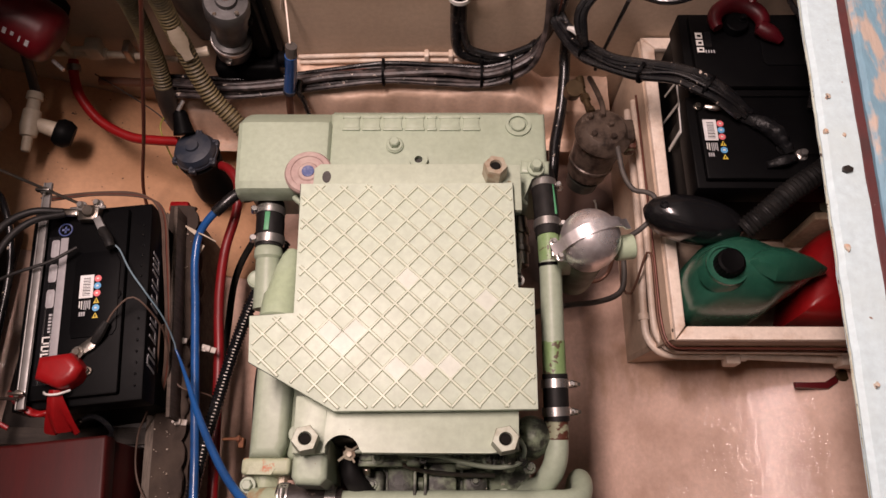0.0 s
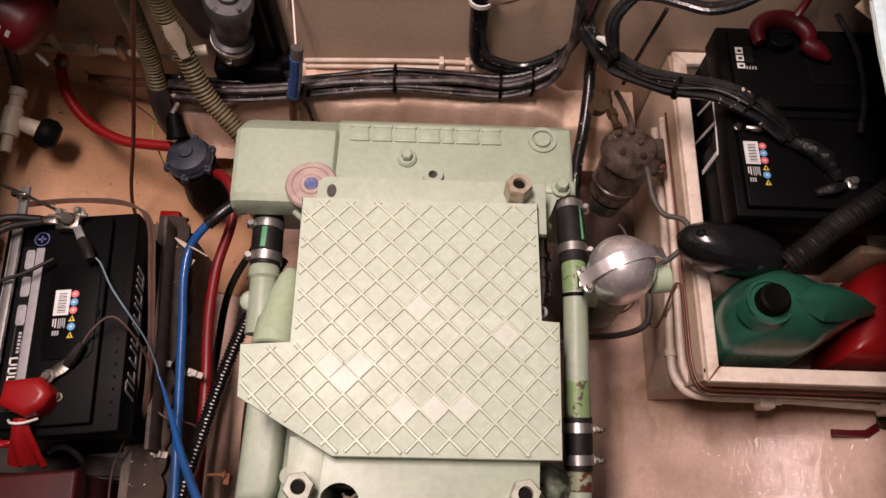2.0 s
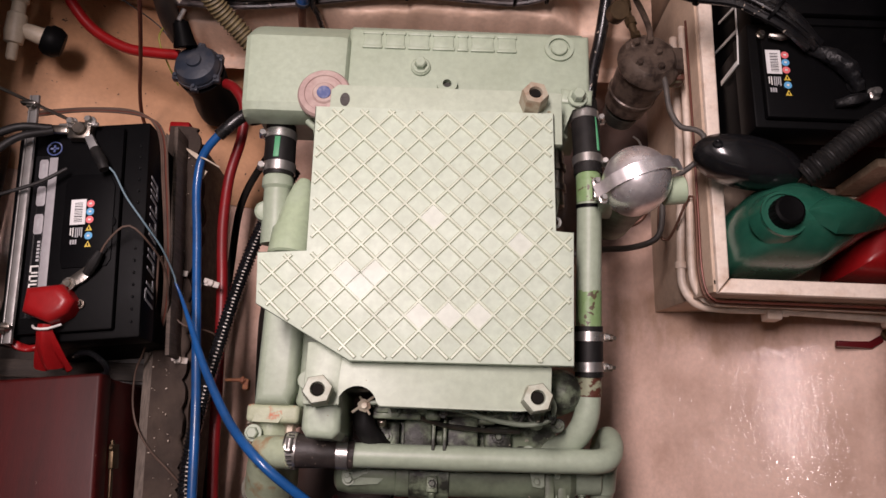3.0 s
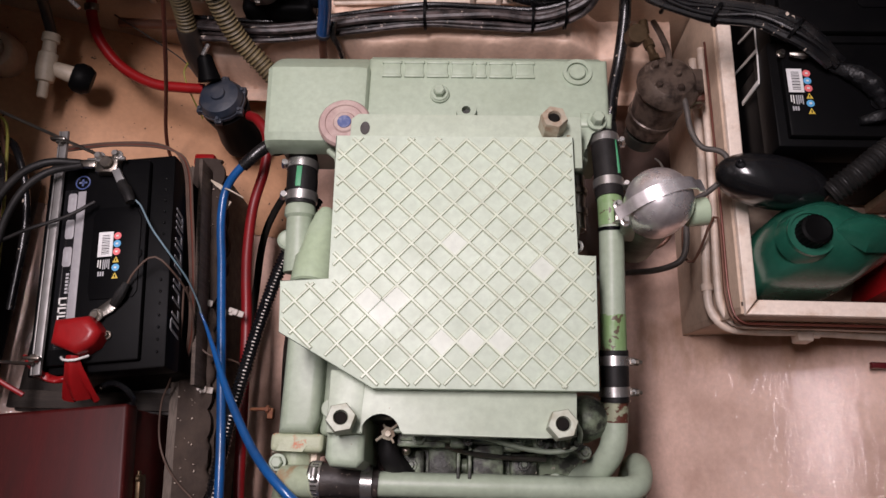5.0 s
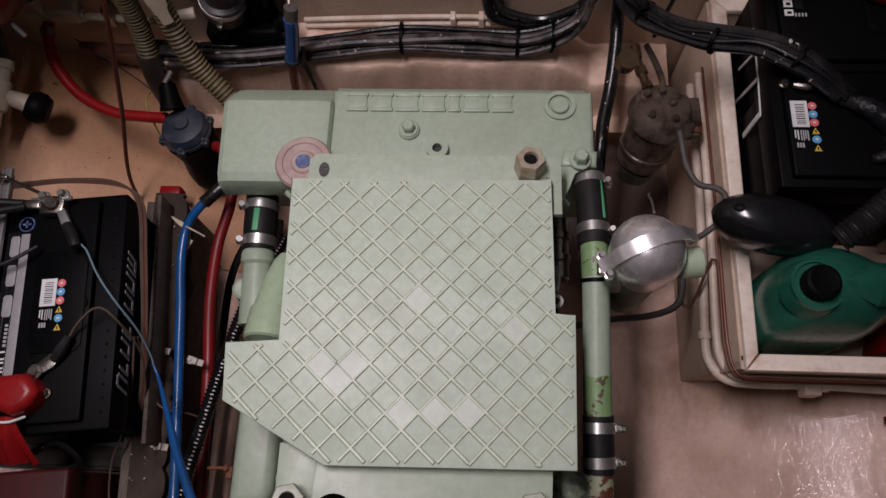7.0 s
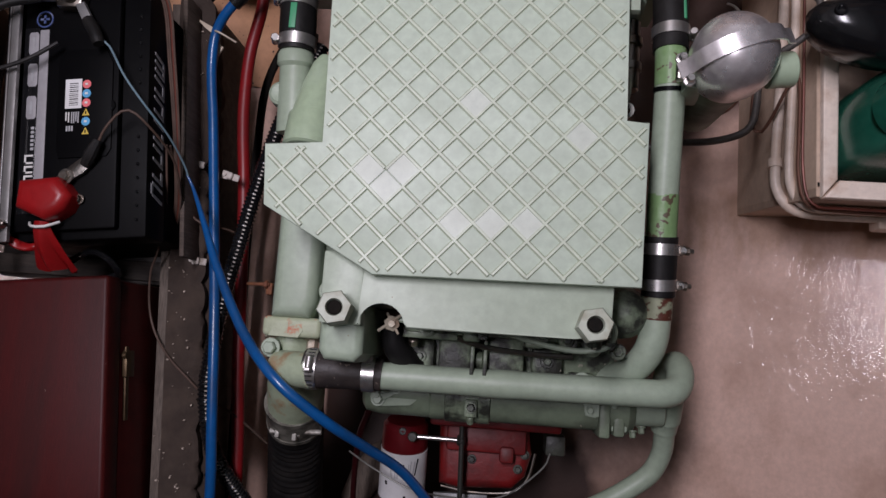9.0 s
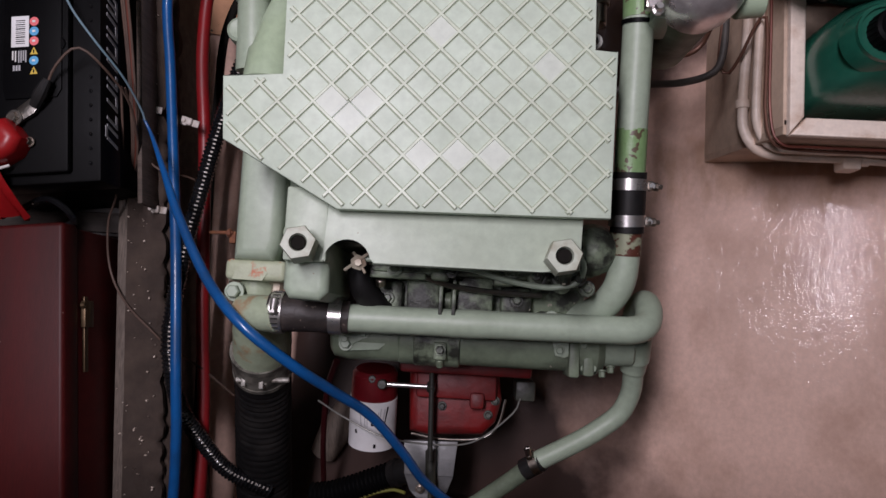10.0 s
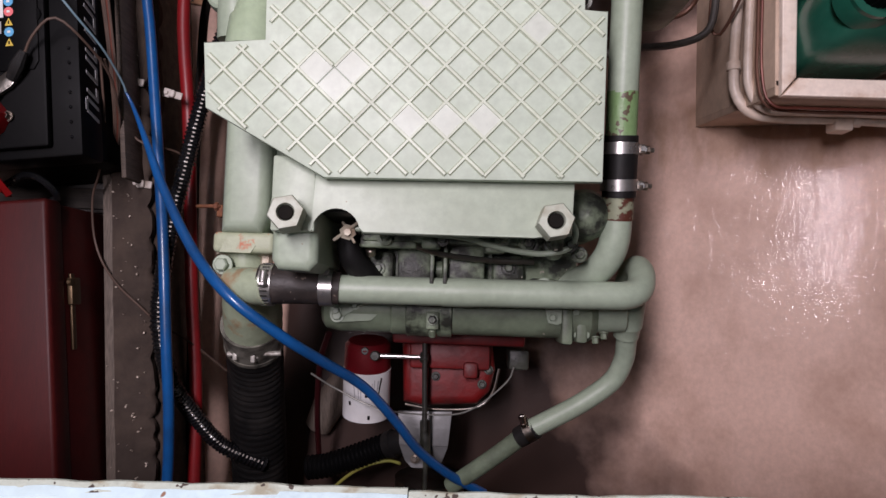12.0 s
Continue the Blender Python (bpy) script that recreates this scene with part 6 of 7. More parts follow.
ext = thing("fire_extinguisher", (-0.66, 0.64, 0.75), "red fire extinguisher slung on the bulkhead", "fire extinguisher")
a, b = Vector((-0.571, 0.588, 0.715)), Vector((-0.735, 0.655, 0.82))
bot = part("cylinder", turned(a, b, [(0, 0.026), (0.004, 0.037), (0.012, 0.043), (0.022, 0.045), (0.17, 0.045)], 32), red_dark, ext)
ax_ = (b - a).normalized()
nrm = (Vector((0, -0.08, 1.5)) - a).normalized()
nrm = (nrm - ax_ * nrm.dot(ax_)).normalized()
sd = nrm.cross(ax_)
for i, w in enumerate((0.0050, 0.0022, 0.0040, 0.0050, 0.0050, 0.0022, 0.0022, 0.0036, 0.0046)):
    ce = a + ax_ * (0.026 + i * 0.0105) + (nrm * 0.83 + sd * 0.555) * 0.0454
    mm = Matrix.Translation(ce) @ Matrix((ax_, sd * 0.83 - nrm * 0.555, nrm * 0.83 + sd * 0.555)).transposed().to_4x4()
    part("print_block", box(-w / 2, w / 2, -0.0048, 0.0048 if i not in (2, 4) else 0.001, -0.0006, 0.0006, 0, m=mm), grey_print, bot)
part("strap_hook", rod((-0.583, 0.566, 0.70), (-0.566, 0.552, 0.695), 0.003, 8), steel, ext)
part("bracket", box(-0.70, -0.60, 0.655, 0.70, 0.66, 0.72, 0.003), black_plastic, ext)

for nm, pts, r, lab in (("bilge_hose", [(-0.415, 0.575, 0.90), (-0.445, 0.612, 0.80), (-0.462, 0.632, 0.70), (-0.470, 0.630, 0.61), (-0.474, 0.612, 0.555)], 0.0150, "tan ribbed bilge hose hanging at the bulkhead"),
                        ("bilge_hose", [(-0.375, 0.570, 0.90), (-0.391, 0.592, 0.80), (-0.387, 0.583, 0.72), (-0.368, 0.553, 0.64), (-0.338, 0.530, 0.60), (-0.306, 0.505, 0.575), (-0.27, 0.49, 0.54)], 0.0150, "tan ribbed bilge hose running behind the engine")):
    solo(nm, tube(pts, r - 0.0015, 18, 0.0012, wave=(0.0014, 0.0064), groove=True), hose_tan, lab, "hose", smooth=70).data.materials.append(hose_groove)
solo("hose_cuff", tube([(-0.474, 0.615, 0.565), (-0.474, 0.598, 0.525), (-0.468, 0.585, 0.49)], 0.0165, 16), dark_void, "dark soft hose cuff", "hose cuff")
solo("hose_label", wrap_patch((-0.3890, 0.586, 0.758), (-0.3815, 0.574, 0.705), 0.0156, (0.35, -0.75, 0.55), 48), white_plastic, "torn white label round the ribbed hose", "label")

motor = thing("pump_motor", (-0.34, 0.66, 0.56), "grey electric pump motor on a black mount", "pump")
part("body", turned((-0.346, 0.650, 0.610), (-0.317, 0.632, 0.755), [(0, 0.020), (0.006, 0.0270), (0.020, 0.0280), (0.022, 0.0305), (0.052, 0.0310), (0.055, 0.0245), (0.082, 0.0245), (0.085, 0.0290), (0.118, 0.0295), (0.121, 0.0335), (0.140, 0.0340), (0.146, 0.0310), (0.147, 0.016), (0.154, 0.015), (0.155, 0.0)], 34), grey_motor, motor)
part("end_cap", rod((-0.3168, 0.632, 0.757), (-0.3162, 0.632, 0.764), 0.0065, 14), pink_cap, motor, "pale spindle cap")
for i in range(5):
    an = i * 1.2566 + 0.4
    part("screw", rod((-0.3178 + 0.027 * math.cos(an), 0.632 + 0.027 * math.sin(an), 0.748), (-0.3178 + 0.027 * math.cos(an), 0.632 + 0.027 * math.sin(an), 0.753), 0.0032, 8), worn_steel, motor)
part("band", ring_at((-0.3395, 0.646, 0.645), (-0.338, 0.6452, 0.652), 0.0322, 0.028, 28), steel, motor)
part("lower_tab", merge(prism([(-0.352, 0.622), (-0.338, 0.620), (-0.341, 0.610), (-0.347, 0.610)], 0.628, 0.634, 0.001)), worn_steel, motor)
part("mount", merge(box(-0.31, -0.285, 0.645, 0.70, 0.60, 0.77, 0.006), box(-0.325, -0.275, 0.662, 0.70, 0.56, 0.80, 0.006), rod((-0.300, 0.645, 0.755), (-0.300, 0.645, 0.768), 0.010, 12), rod((-0.300, 0.645, 0.70), (-0.300, 0.636, 0.70), 0.008, 12)), black_plastic, motor, "black plastic mount")
part("base", box(-0.385, -0.275, 0.632, 0.70, 0.545, 0.590, 0.010, 3), black_plastic, motor)
part("screw", bolt((-0.290, 0.650, 0.77), 0.004, 0.007), steel, motor)
part("outlet", rod((-0.275, 0.655, 0.585), (-0.258, 0.655, 0.588), 0.014, 16), black_plastic, motor)
part("connector", merge(rod((-0.392, 0.612, 0.655), (-0.37, 0.618, 0.655), 0.0085, 12)), white_plastic, motor)
part("connector_red", rod((-0.403, 0.610, 0.655), (-0.393, 0.612, 0.655), 0.0075, 12), red_plastic, motor)
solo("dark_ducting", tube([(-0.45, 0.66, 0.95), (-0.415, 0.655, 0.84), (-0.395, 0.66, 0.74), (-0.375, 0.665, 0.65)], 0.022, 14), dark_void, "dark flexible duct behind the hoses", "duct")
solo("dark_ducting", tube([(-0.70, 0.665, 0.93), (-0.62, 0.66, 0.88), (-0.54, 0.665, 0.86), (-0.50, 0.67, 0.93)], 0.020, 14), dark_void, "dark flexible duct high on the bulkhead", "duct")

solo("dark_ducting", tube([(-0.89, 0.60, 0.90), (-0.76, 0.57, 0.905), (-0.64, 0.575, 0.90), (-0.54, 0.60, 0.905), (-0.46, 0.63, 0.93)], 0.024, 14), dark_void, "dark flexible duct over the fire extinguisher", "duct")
solo("dark_ducting", tube([(-0.89, 0.53, 0.92), (-0.74, 0.52, 0.92), (-0.62, 0.54, 0.915), (-0.50, 0.58, 0.925), (-0.43, 0.63, 0.94)], 0.020, 14), black_cable, "black cable bundle under the deck", "duct")
solo("dark_ducting", tube([(-0.84, 0.655, 0.84), (-0.70, 0.672, 0.865), (-0.60, 0.672, 0.86), (-0.52, 0.672, 0.835), (-0.455, 0.676, 0.80), (-0.40, 0.680, 0.74)], 0.017, 14), black_cable, "black hose bundle along the bulkhead top", "duct")
solo("dark_ducting", tube([(-0.80, 0.668, 0.80), (-0.68, 0.682, 0.80), (-0.56, 0.684, 0.79), (-0.47, 0.684, 0.755)], 0.011, 12), red_deep, "dark red-brown hose behind the extinguisher", "duct")
solo("standpipe", tube([(-0.355, 0.520, 0.93), (-0.41, 0.515, 0.78), (-0.475, 0.500, 0.60), (-0.512, 0.480, 0.50), (-0.526, 0.466, 0.45), (-0.535, 0.458, 0.40)], 0.0029, 10), copper_dark, "thin dark pipe running down to the bilge", "pipe")
redh = thing("red_hose", (-0.55, 0.57, 0.45), "bright red water hose between valve and pump", "hose")
part("hose", tube([(-0.636, 0.668, 0.565), (-0.634, 0.640, 0.555), (-0.622, 0.607, 0.540), (-0.590, 0.572, 0.522), (-0.54, 0.548, 0.512), (-0.49, 0.542, 0.51), (-0.455, 0.540, 0.51)], 0.0084, 16), red_plastic, redh)
part("ferrule", ring_at((-0.636, 0.660, 0.562), (-0.635, 0.650, 0.558), 0.0115, 0.0095, 18), worn_steel, redh)
va = thing("pipe_valve", (-0.63, 0.68, 0.57), "yellowed plastic pipe run with inline valve", "valve")
part("pipe", tube([(-0.665, 0.676, 0.574), (-0.60, 0.676, 0.572), (-0.53, 0.676, 0.566), (-0.46, 0.676, 0.556)], 0.0060, 10), white_plastic, va)
part("pipe", tube([(-0.64, 0.674, 0.588), (-0.59, 0.674, 0.588)], 0.0045, 10), white_plastic, va)
part("union", rod((-0.636, 0.676, 0.565), (-0.636, 0.672, 0.615), 0.0075, 12), white_plastic, va)
part("valve_body", merge(box(-0.605, -0.580, 0.664, 0.690, 0.568, 0.600, 0.003), rod((-0.628, 0.676, 0.576), (-0.575, 0.676, 0.572), 0.0095, 14)), white_plastic, va)
part("end_fitting", box(-0.542, -0.530, 0.664, 0.688, 0.56, 0.595, 0.002), worn_steel, va)

sea = thing("drain_cock", (-0.69, 0.56, 0.50), "yellowed plastic tee valve on a black hull fitting", "valve")
part("body", turned((-0.690, 0.605, 0.560), (-0.699, 0.505, 0.535), [(0, 0.0125), (0.012, 0.0135), (0.014, 0.010), (0.030, 0.0105), (0.032, 0.014), (0.060, 0.0155), (0.076, 0.013), (0.078, 0.008), (0.100, 0.008), (0.103, 0.006)], 20), white_plastic, sea)
part("branch", turned((-0.694, 0.556, 0.546), (-0.655, 0.548, 0.53), [(0, 0.010), (0.02, 0.0125), (0.045, 0.0145)], 18), white_plastic, sea)
part("hull_fitting", turned((-0.660, 0.549, 0.532), (-0.630, 0.543, 0.515), [(0, 0.019), (0.008, 0.024), (0.02, 0.024), (0.03, 0.018)], 20), black_plastic, sea, "black hull fitting")
part("riser", tube([(-0.690, 0.605, 0.560), (-0.682, 0.622, 0.60), (-0.665, 0.630, 0.66)], 0.008, 12), dark_void, sea)
solo("grey_moulding", turned((-0.80, 0.60, 0.50), (-0.79, 0.585, 0.56), [(0, 0.035), (0.03, 0.036), (0.045, 0.030), (0.05, 0.020), (0.045, 0.015)], 24), box_side, "grimy cream hull moulding", "moulding")

AT = Vector((-0.002, -0.014, 0))
bp = thing("bilge_pump", (-0.425, 0.545, 0.42), "dusty blue and black bilge pump with hose stub", "pump")
part("cap", turned((-0.424, 0.537, 0.500), (-0.430, 0.544, 0.615), [(0, 0.034), (0.006, 0.036), (0.010, 0.035), (0.018, 0.031), (0.021, 0.022), (0.022, 0.012), (0.026, 0.011), (0.027, 0)], 30), blue_cap_m, bp, "dusty blue domed cap")
part("body", turned((-0.418, 0.528, 0.39), (-0.424, 0.537, 0.500), [(0, 0.038), (0.02, 0.038), (0.06, 0.032), (0.10, 0.038)], 26), black_plastic, bp)
part("neck", turned((-0.440, 0.560, 0.525), (-0.448, 0.598, 0.545), [(0, 0.018), (0.020, 0.014), (0.036, 0.012), (0.040, 0.008)], 18), black_plastic, bp)
part("pin", rod((-0.446, 0.588, 0.552), (-0.438, 0.606, 0.556), 0.0035, 10), steel, bp)
part("rim", ring_at((-0.4243, 0.5373, 0.498), (-0.4245, 0.5376, 0.504), 0.0375, 0.034, 30), blue_cap_m, bp)
for i in range(6):
    an = 0.5 + i * 1.047
    part("cap_lug", merge(box(-0.424 + 0.036 * math.cos(an) - 0.006, -0.424 + 0.036 * math.cos(an) + 0.006, 0.537 + 0.036 * math.sin(an) - 0.006, 0.537 + 0.036 * math.sin(an) + 0.006, 0.496, 0.508, 0.002), bolt((-0.424 + 0.036 * math.cos(an), 0.537 + 0.036 * math.sin(an), 0.508), 0.0035, 0.005)), blue_cap_m, bp)
AT = Vector((0, 0, 0))
solo("yellow_wire", tube([(-0.492, 0.620, 0.50), (-0.488, 0.590, 0.51), (-0.487, 0.560, 0.52), (-0.480, 0.535, 0.49), (-0.475, 0.52, 0.45)], 0.0014, 8), yellow_wire_m, "dull yellow wire beside the pump", "wire")
solo("green_wire", tube([(-0.62, 0.672, 0.52), (-0.56, 0.640, 0.50), (-0.51, 0.610, 0.485), (-0.485, 0.585, 0.47)], 0.0012, 8), dark_void, "dull dark wire along the bulkhead foot", "wire")
solo("pipe_along_bulkhead", tube([(-0.62, 0.672, 0.50), (-0.54, 0.668, 0.50), (-0.44, 0.660, 0.515), (-0.36, 0.655, 0.53)], 0.008, 10), copper, "brown pipe along the bulkhead foot", "pipe")
solo("red_tape", box(-0.492, -0.458, 0.450, 0.470, 0.395, 0.422, 0.004), red_plastic, "bright red block on the bilge floor", "block")
solo("skin_fitting", tube([(-0.335, 0.53, 0.42), (-0.335, 0.50, 0.47), (-0.33, 0.46, 0.52), (-0.325, 0.43, 0.50)], 0.0095, 12), dark_void, "dark hose behind the engine corner", "hose")
solo("loose_cable", tube([(-0.80, 0.36, 0.60), (-0.70, 0.40, 0.60), (-0.66, 0.36, 0.60), (-0.648, 0.28, 0.58), (-0.655, 0.16, 0.56)], 0.0055, 12), black_cable, "black cable bundle beside the battery", "cable")
solo("loose_cable", tube([(-0.73, 0.44, 0.60), (-0.69, 0.42, 0.61), (-0.672, 0.34, 0.61), (-0.675, 0.24, 0.58), (-0.67, 0.10, 0.56)], 0.0022, 10), yellow_wire_m, "yellow wires beside the battery", "cable")
solo("loose_cable", tube([(-0.76, 0.50, 0.58), (-0.71, 0.43, 0.60), (-0.685, 0.36, 0.60), (-0.69, 0.2, 0.56)], 0.0035, 10), copper, "brown wires beside the battery", "cable")
solo("black_tank", box(-0.89, -0.70, 0.03, 0.40, 0.47, 0.60, 0.02, 3), black_plastic, "black plastic tank beside the battery", "tank")

# ---- forward bulkhead, middle: cable loom, conduits ----
loom = thing("cable_loom", (0.0, 0.66, 0.53), "thick loom of black cables tied along the bulkhead", "cable loom")
random.seed(4)
for i in range(19):
    an, q = random.uniform(0, 6.283), 0.0155 * math.sqrt(random.random())
    dy, dz, r = q * math.cos(an), q * math.sin(an), random.choice((0.0030, 0.0038, 0.0048, 0.0060, 0.0068))
    pts = [(-0.47, 0.632 + dy, 0.546 + dz), (-0.36, 0.622 + dy, 0.550 + dz), (-0.28, 0.632 + dy, 0.546 + dz), (-0.19, 0.642 + dy, 0.552 + dz), (-0.10, 0.647 + dy, 0.559 + dz), (0.0, 0.646 + dy, 0.555 + dz), (0.07, 0.647 + dy, 0.553 + dz), (0.12, 0.652 + dy, 0.567 + dz), (0.152, 0.664 + dy, 0.592 + dz * 0.7), (0.172 + dy * 0.5, 0.677 + dy * 0.5, 0.64), (0.176 + dy, 0.680 + dy * 0.3, 0.72), (0.170 + dy, 0.683 + dy * 0.3, 0.84)]
    pts = [(x, y + random.uniform(-0.003, 0.003), z + random.uniform(-0.003, 0.003)) for x, y, z in pts]
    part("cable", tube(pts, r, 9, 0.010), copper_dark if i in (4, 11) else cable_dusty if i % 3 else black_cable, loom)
for x, z in ((-0.105, 0.559), (0.062, 0.553), (0.112, 0.564)):
    part("cable_tie", ring_at((x, 0.648, z), (x + 0.004, 0.648, z), 0.0235, 0.0205, 20), black_plastic, loom, "black cable tie")
part("loop_cable", tube([(0.021, 0.688, 0.86), (0.020, 0.688, 0.72), (0.020, 0.687, 0.62), (0.024, 0.684, 0.578), (0.040, 0.680, 0.563), (0.08, 0.676, 0.558), (0.13, 0.674, 0.568), (0.155, 0.676, 0.60)], 0.0095, 12), black_cable, loom, "black cable loop on the bulkhead")
part("loop_cable", tube([(0.030, 0.686, 0.86), (0.031, 0.684, 0.70), (0.032, 0.683, 0.63), (0.040, 0.678, 0.592), (0.055, 0.674, 0.582), (0.10, 0.670, 0.575), (0.15, 0.672, 0.60)], 0.0065, 10), black_cable, loom)
part("loop_tie", ring_at((0.025, 0.687, 0.700), (0.025, 0.687, 0.707), 0.019, 0.0165, 18), white_print, loom, "white cable tie")
for i in range(3):
    part("loose_end", tube([(0.028, 0.684, 0.704), (0.045 + i * 0.012, 0.672, 0.71 + i * 0.01), (0.075 + i * 0.014, 0.678, 0.712 + i * 0.012), (0.10, 0.684, 0.73 + i * 0.016)], 0.0016, 6), copper if i != 1 else wire_silver, loom)

cond = thing("conduit_run", (-0.1, 0.695, 0.54), "cream painted conduits along the bulkhead foot", "conduit")
part("conduit", tube([(-0.255, 0.693, 0.542), (-0.10, 0.693, 0.549), (0.02, 0.693, 0.549), (0.07, 0.692, 0.538)], 0.0038, 10), pipe_white, cond)
part("conduit", tube([(-0.255, 0.690, 0.531), (-0.10, 0.690, 0.537), (0.03, 0.690, 0.537), (0.085, 0.688, 0.530)], 0.0038, 10), pipe_white, cond)
for x in (-0.03, 0.012):
    part("saddle", box(x - 0.004, x + 0.004, 0.683, 0.6985, 0.529, 0.557, 0.0015), pipe_white, cond)
solo("top_conduit", tube([(-0.33, 0.692, 0.742), (-0.20, 0.692, 0.736), (-0.14, 0.692, 0.732), (-0.06, 0.692, 0.735), (0.05, 0.692, 0.742)], 0.0035, 10), pipe_white, "cream wire clipped high on the bulkhead", "conduit")
solo("wall_wire", tube([(-0.262, 0.694, 0.742), (-0.255, 0.694, 0.70), (-0.262, 0.694, 0.66), (-0.248, 0.690, 0.70), (-0.238, 0.617, 0.675)], 0.0016, 6), pipe_white, "thin cream wire on the bulkhead", "wire")
br = thing("blue_pipe_joint", (-0.262, 0.66, 0.52), "blue taped upright pipe at the bulkhead", "pipe")
part("sleeve", tube([(-0.240, 0.610, 0.655), (-0.2465, 0.610, 0.62), (-0.254, 0.609, 0.588), (-0.260, 0.607, 0.562)], 0.0098, 14), blue_cable_m, br)
part("pipe", tube([(-0.236, 0.614, 0.673), (-0.240, 0.610, 0.653)], 0.0092, 14), hose_grey, br)
part("lower_pipe", tube([(-0.260, 0.607, 0.563), (-0.266, 0.604, 0.53), (-0.274, 0.600, 0.46)], 0.0065, 12), copper, br)
part("tie", ring_at((-0.2585, 0.6075, 0.568), (-0.260, 0.607, 0.561), 0.0112, 0.0095, 16), blue_cap_m, br)
part("cable", tube([(-0.241, 0.622, 0.575), (-0.245, 0.606, 0.56), (-0.239, 0.602, 0.54), (-0.236, 0.598, 0.49)], 0.0045, 8), black_cable, br)

# ---- right side: fuel filter, strainer, battery box ----
solo("black_hose", tube([(0.205, 0.690, 0.62), (0.206, 0.672, 0.575), (0.206, 0.64, 0.555), (0.200, 0.585, 0.53), (0.190, 0.535, 0.52), (0.186, 0.50, 0.515), (0.182, 0.46, 0.50)], 0.0095, 14), black_cable, "black ribbed hose down behind the engine", "hose")

ff = thing("fuel_filter", (0.25, 0.49, 0.42), "oily brown fuel filter with bolted head and brass union", "fuel filter")
head = part("head", merge(turned((0.262, 0.505, 0.585), (0.268, 0.515, 0.70), [(0, 0.050), (0.008, 0.053), (0.018, 0.050), (0.030, 0.037), (0.033, 0.0)], 28), box(0.220, 0.268, 0.485, 0.535, 0.585, 0.612, 0.006), box(0.272, 0.318, 0.488, 0.530, 0.575, 0.608, 0.004)), filter_brown, ff)
part("bowl", turned((0.246, 0.478, 0.492), (0.262, 0.505, 0.585), [(0, 0.032), (0.006, 0.038), (0.03, 0.040), (0.032, 0.043), (0.038, 0.043), (0.040, 0.041), (0.098, 0.046)], 30), filter_brown, ff)
part("bowl_base", turned((0.240, 0.468, 0.455), (0.246, 0.478, 0.494), [(0, 0.020), (0.01, 0.030), (0.035, 0.033)], 26), engine_black, ff)
for x, y in ((0.236, 0.528), (0.258, 0.533), (0.240, 0.490), (0.275, 0.485), (0.272, 0.512)):
    part("head_bolt", bolt((x, y, 0.612), 0.0062, 0.012, (0.06, 0.05, 1)), filter_brown, head)
part("brass_union", merge(rod((0.228, 0.600, 0.600), (0.240, 0.548, 0.605), 0.0065, 12), rod((0.232, 0.585, 0.601), (0.235, 0.572, 0.602), 0.010, 6), rod((0.240, 0.555, 0.604), (0.241, 0.545, 0.606), 0.009, 6)), brass, head, "brass pipe union")
part("tap", merge(rod((0.212, 0.603, 0.585), (0.214, 0.596, 0.610), 0.017, 18), rod((0.226, 0.625, 0.602), (0.228, 0.60, 0.602), 0.008, 12)), brass, head)
part("bracket", box(0.306, 0.324, 0.480, 0.530, 0.560, 0.590, 0.002), green_rust, ff)
part("fuel_hose", tube([(0.282, 0.482, 0.605), (0.284, 0.455, 0.610), (0.290, 0.415, 0.605), (0.305, 0.385, 0.605), (0.325, 0.375, 0.615), (0.337, 0.360, 0.62), (0.332, 0.330, 0.615), (0.310, 0.310, 0.60), (0.290, 0.302, 0.58)], 0.0046, 12), hose_grey, ff, "black fuel hose")
part("feed_pipe", tube([(0.262, 0.53, 0.612), (0.262, 0.56, 0.61), (0.255, 0.60, 0.60), (0.25, 0.64, 0.58)], 0.0052, 10), filter_brown, ff)
part("drain_wire", tube([(0.262, 0.420, 0.49), (0.248, 0.395, 0.54), (0.232, 0.350, 0.62), (0.214, 0.300, 0.70)], 0.0016, 6), wire_silver, ff)

ff.scale = (0.86, 0.86, 0.86)
ff.location += Vector((-0.007, 0.002, 0.024))

st = thing("strainer", (0.182, 0.256, 0.55), "polished aluminium domed bowl held by a metal strap", "strainer")
SC = Vector((0.188, 0.261, 0.742))
R = 0.0385
part("dome", turned(SC - Vector((0, 0, 0.030)), SC + Vector((0, 0, 1)), [(0, R * 0.90), (0.012, R * 0.97)] + [(0.030 + R * math.sin(a), R * math.cos(a)) for a in [i * math.pi / 24 for i in range(0, 12)]] + [(0.030 + R, 0)], 44), polished, st, smooth=70)
part("bowl", turned((SC.x, SC.y, 0.58), (SC.x, SC.y, 1), [(0, 0.020), (0.02, 0.028), (0.10, 0.030), (0.132, 0.0335)], 30), green_dark, st, "oily green lower bowl")
along = Vector((0.935, 0.355, 0)).normalized()
across = Vector((-along.y, along.x, 0)) * 0.0074
bm = bmesh.new()
rows = []
for i in range(17):
    an = math.pi * (0.03 + 0.94 * i / 16)
    c, w_ = -math.cos(an) * (R + 0.0035), math.sin(an) * (R + 0.0016)
    stretch = 1.18 if i in (0, 16) else 1.0
    p = SC + along * (c * stretch * 1.08) + Vector((0, 0, w_ * 0.98))
    rows.append([bm.verts.new(p + across - Vector((0, 0, 0.001))), bm.verts.new(p + across + Vector((0, 0, 0.0014))), bm.verts.new(p - across + Vector((0, 0, 0.0014))), bm.verts.new(p - across - Vector((0, 0, 0.001)))])
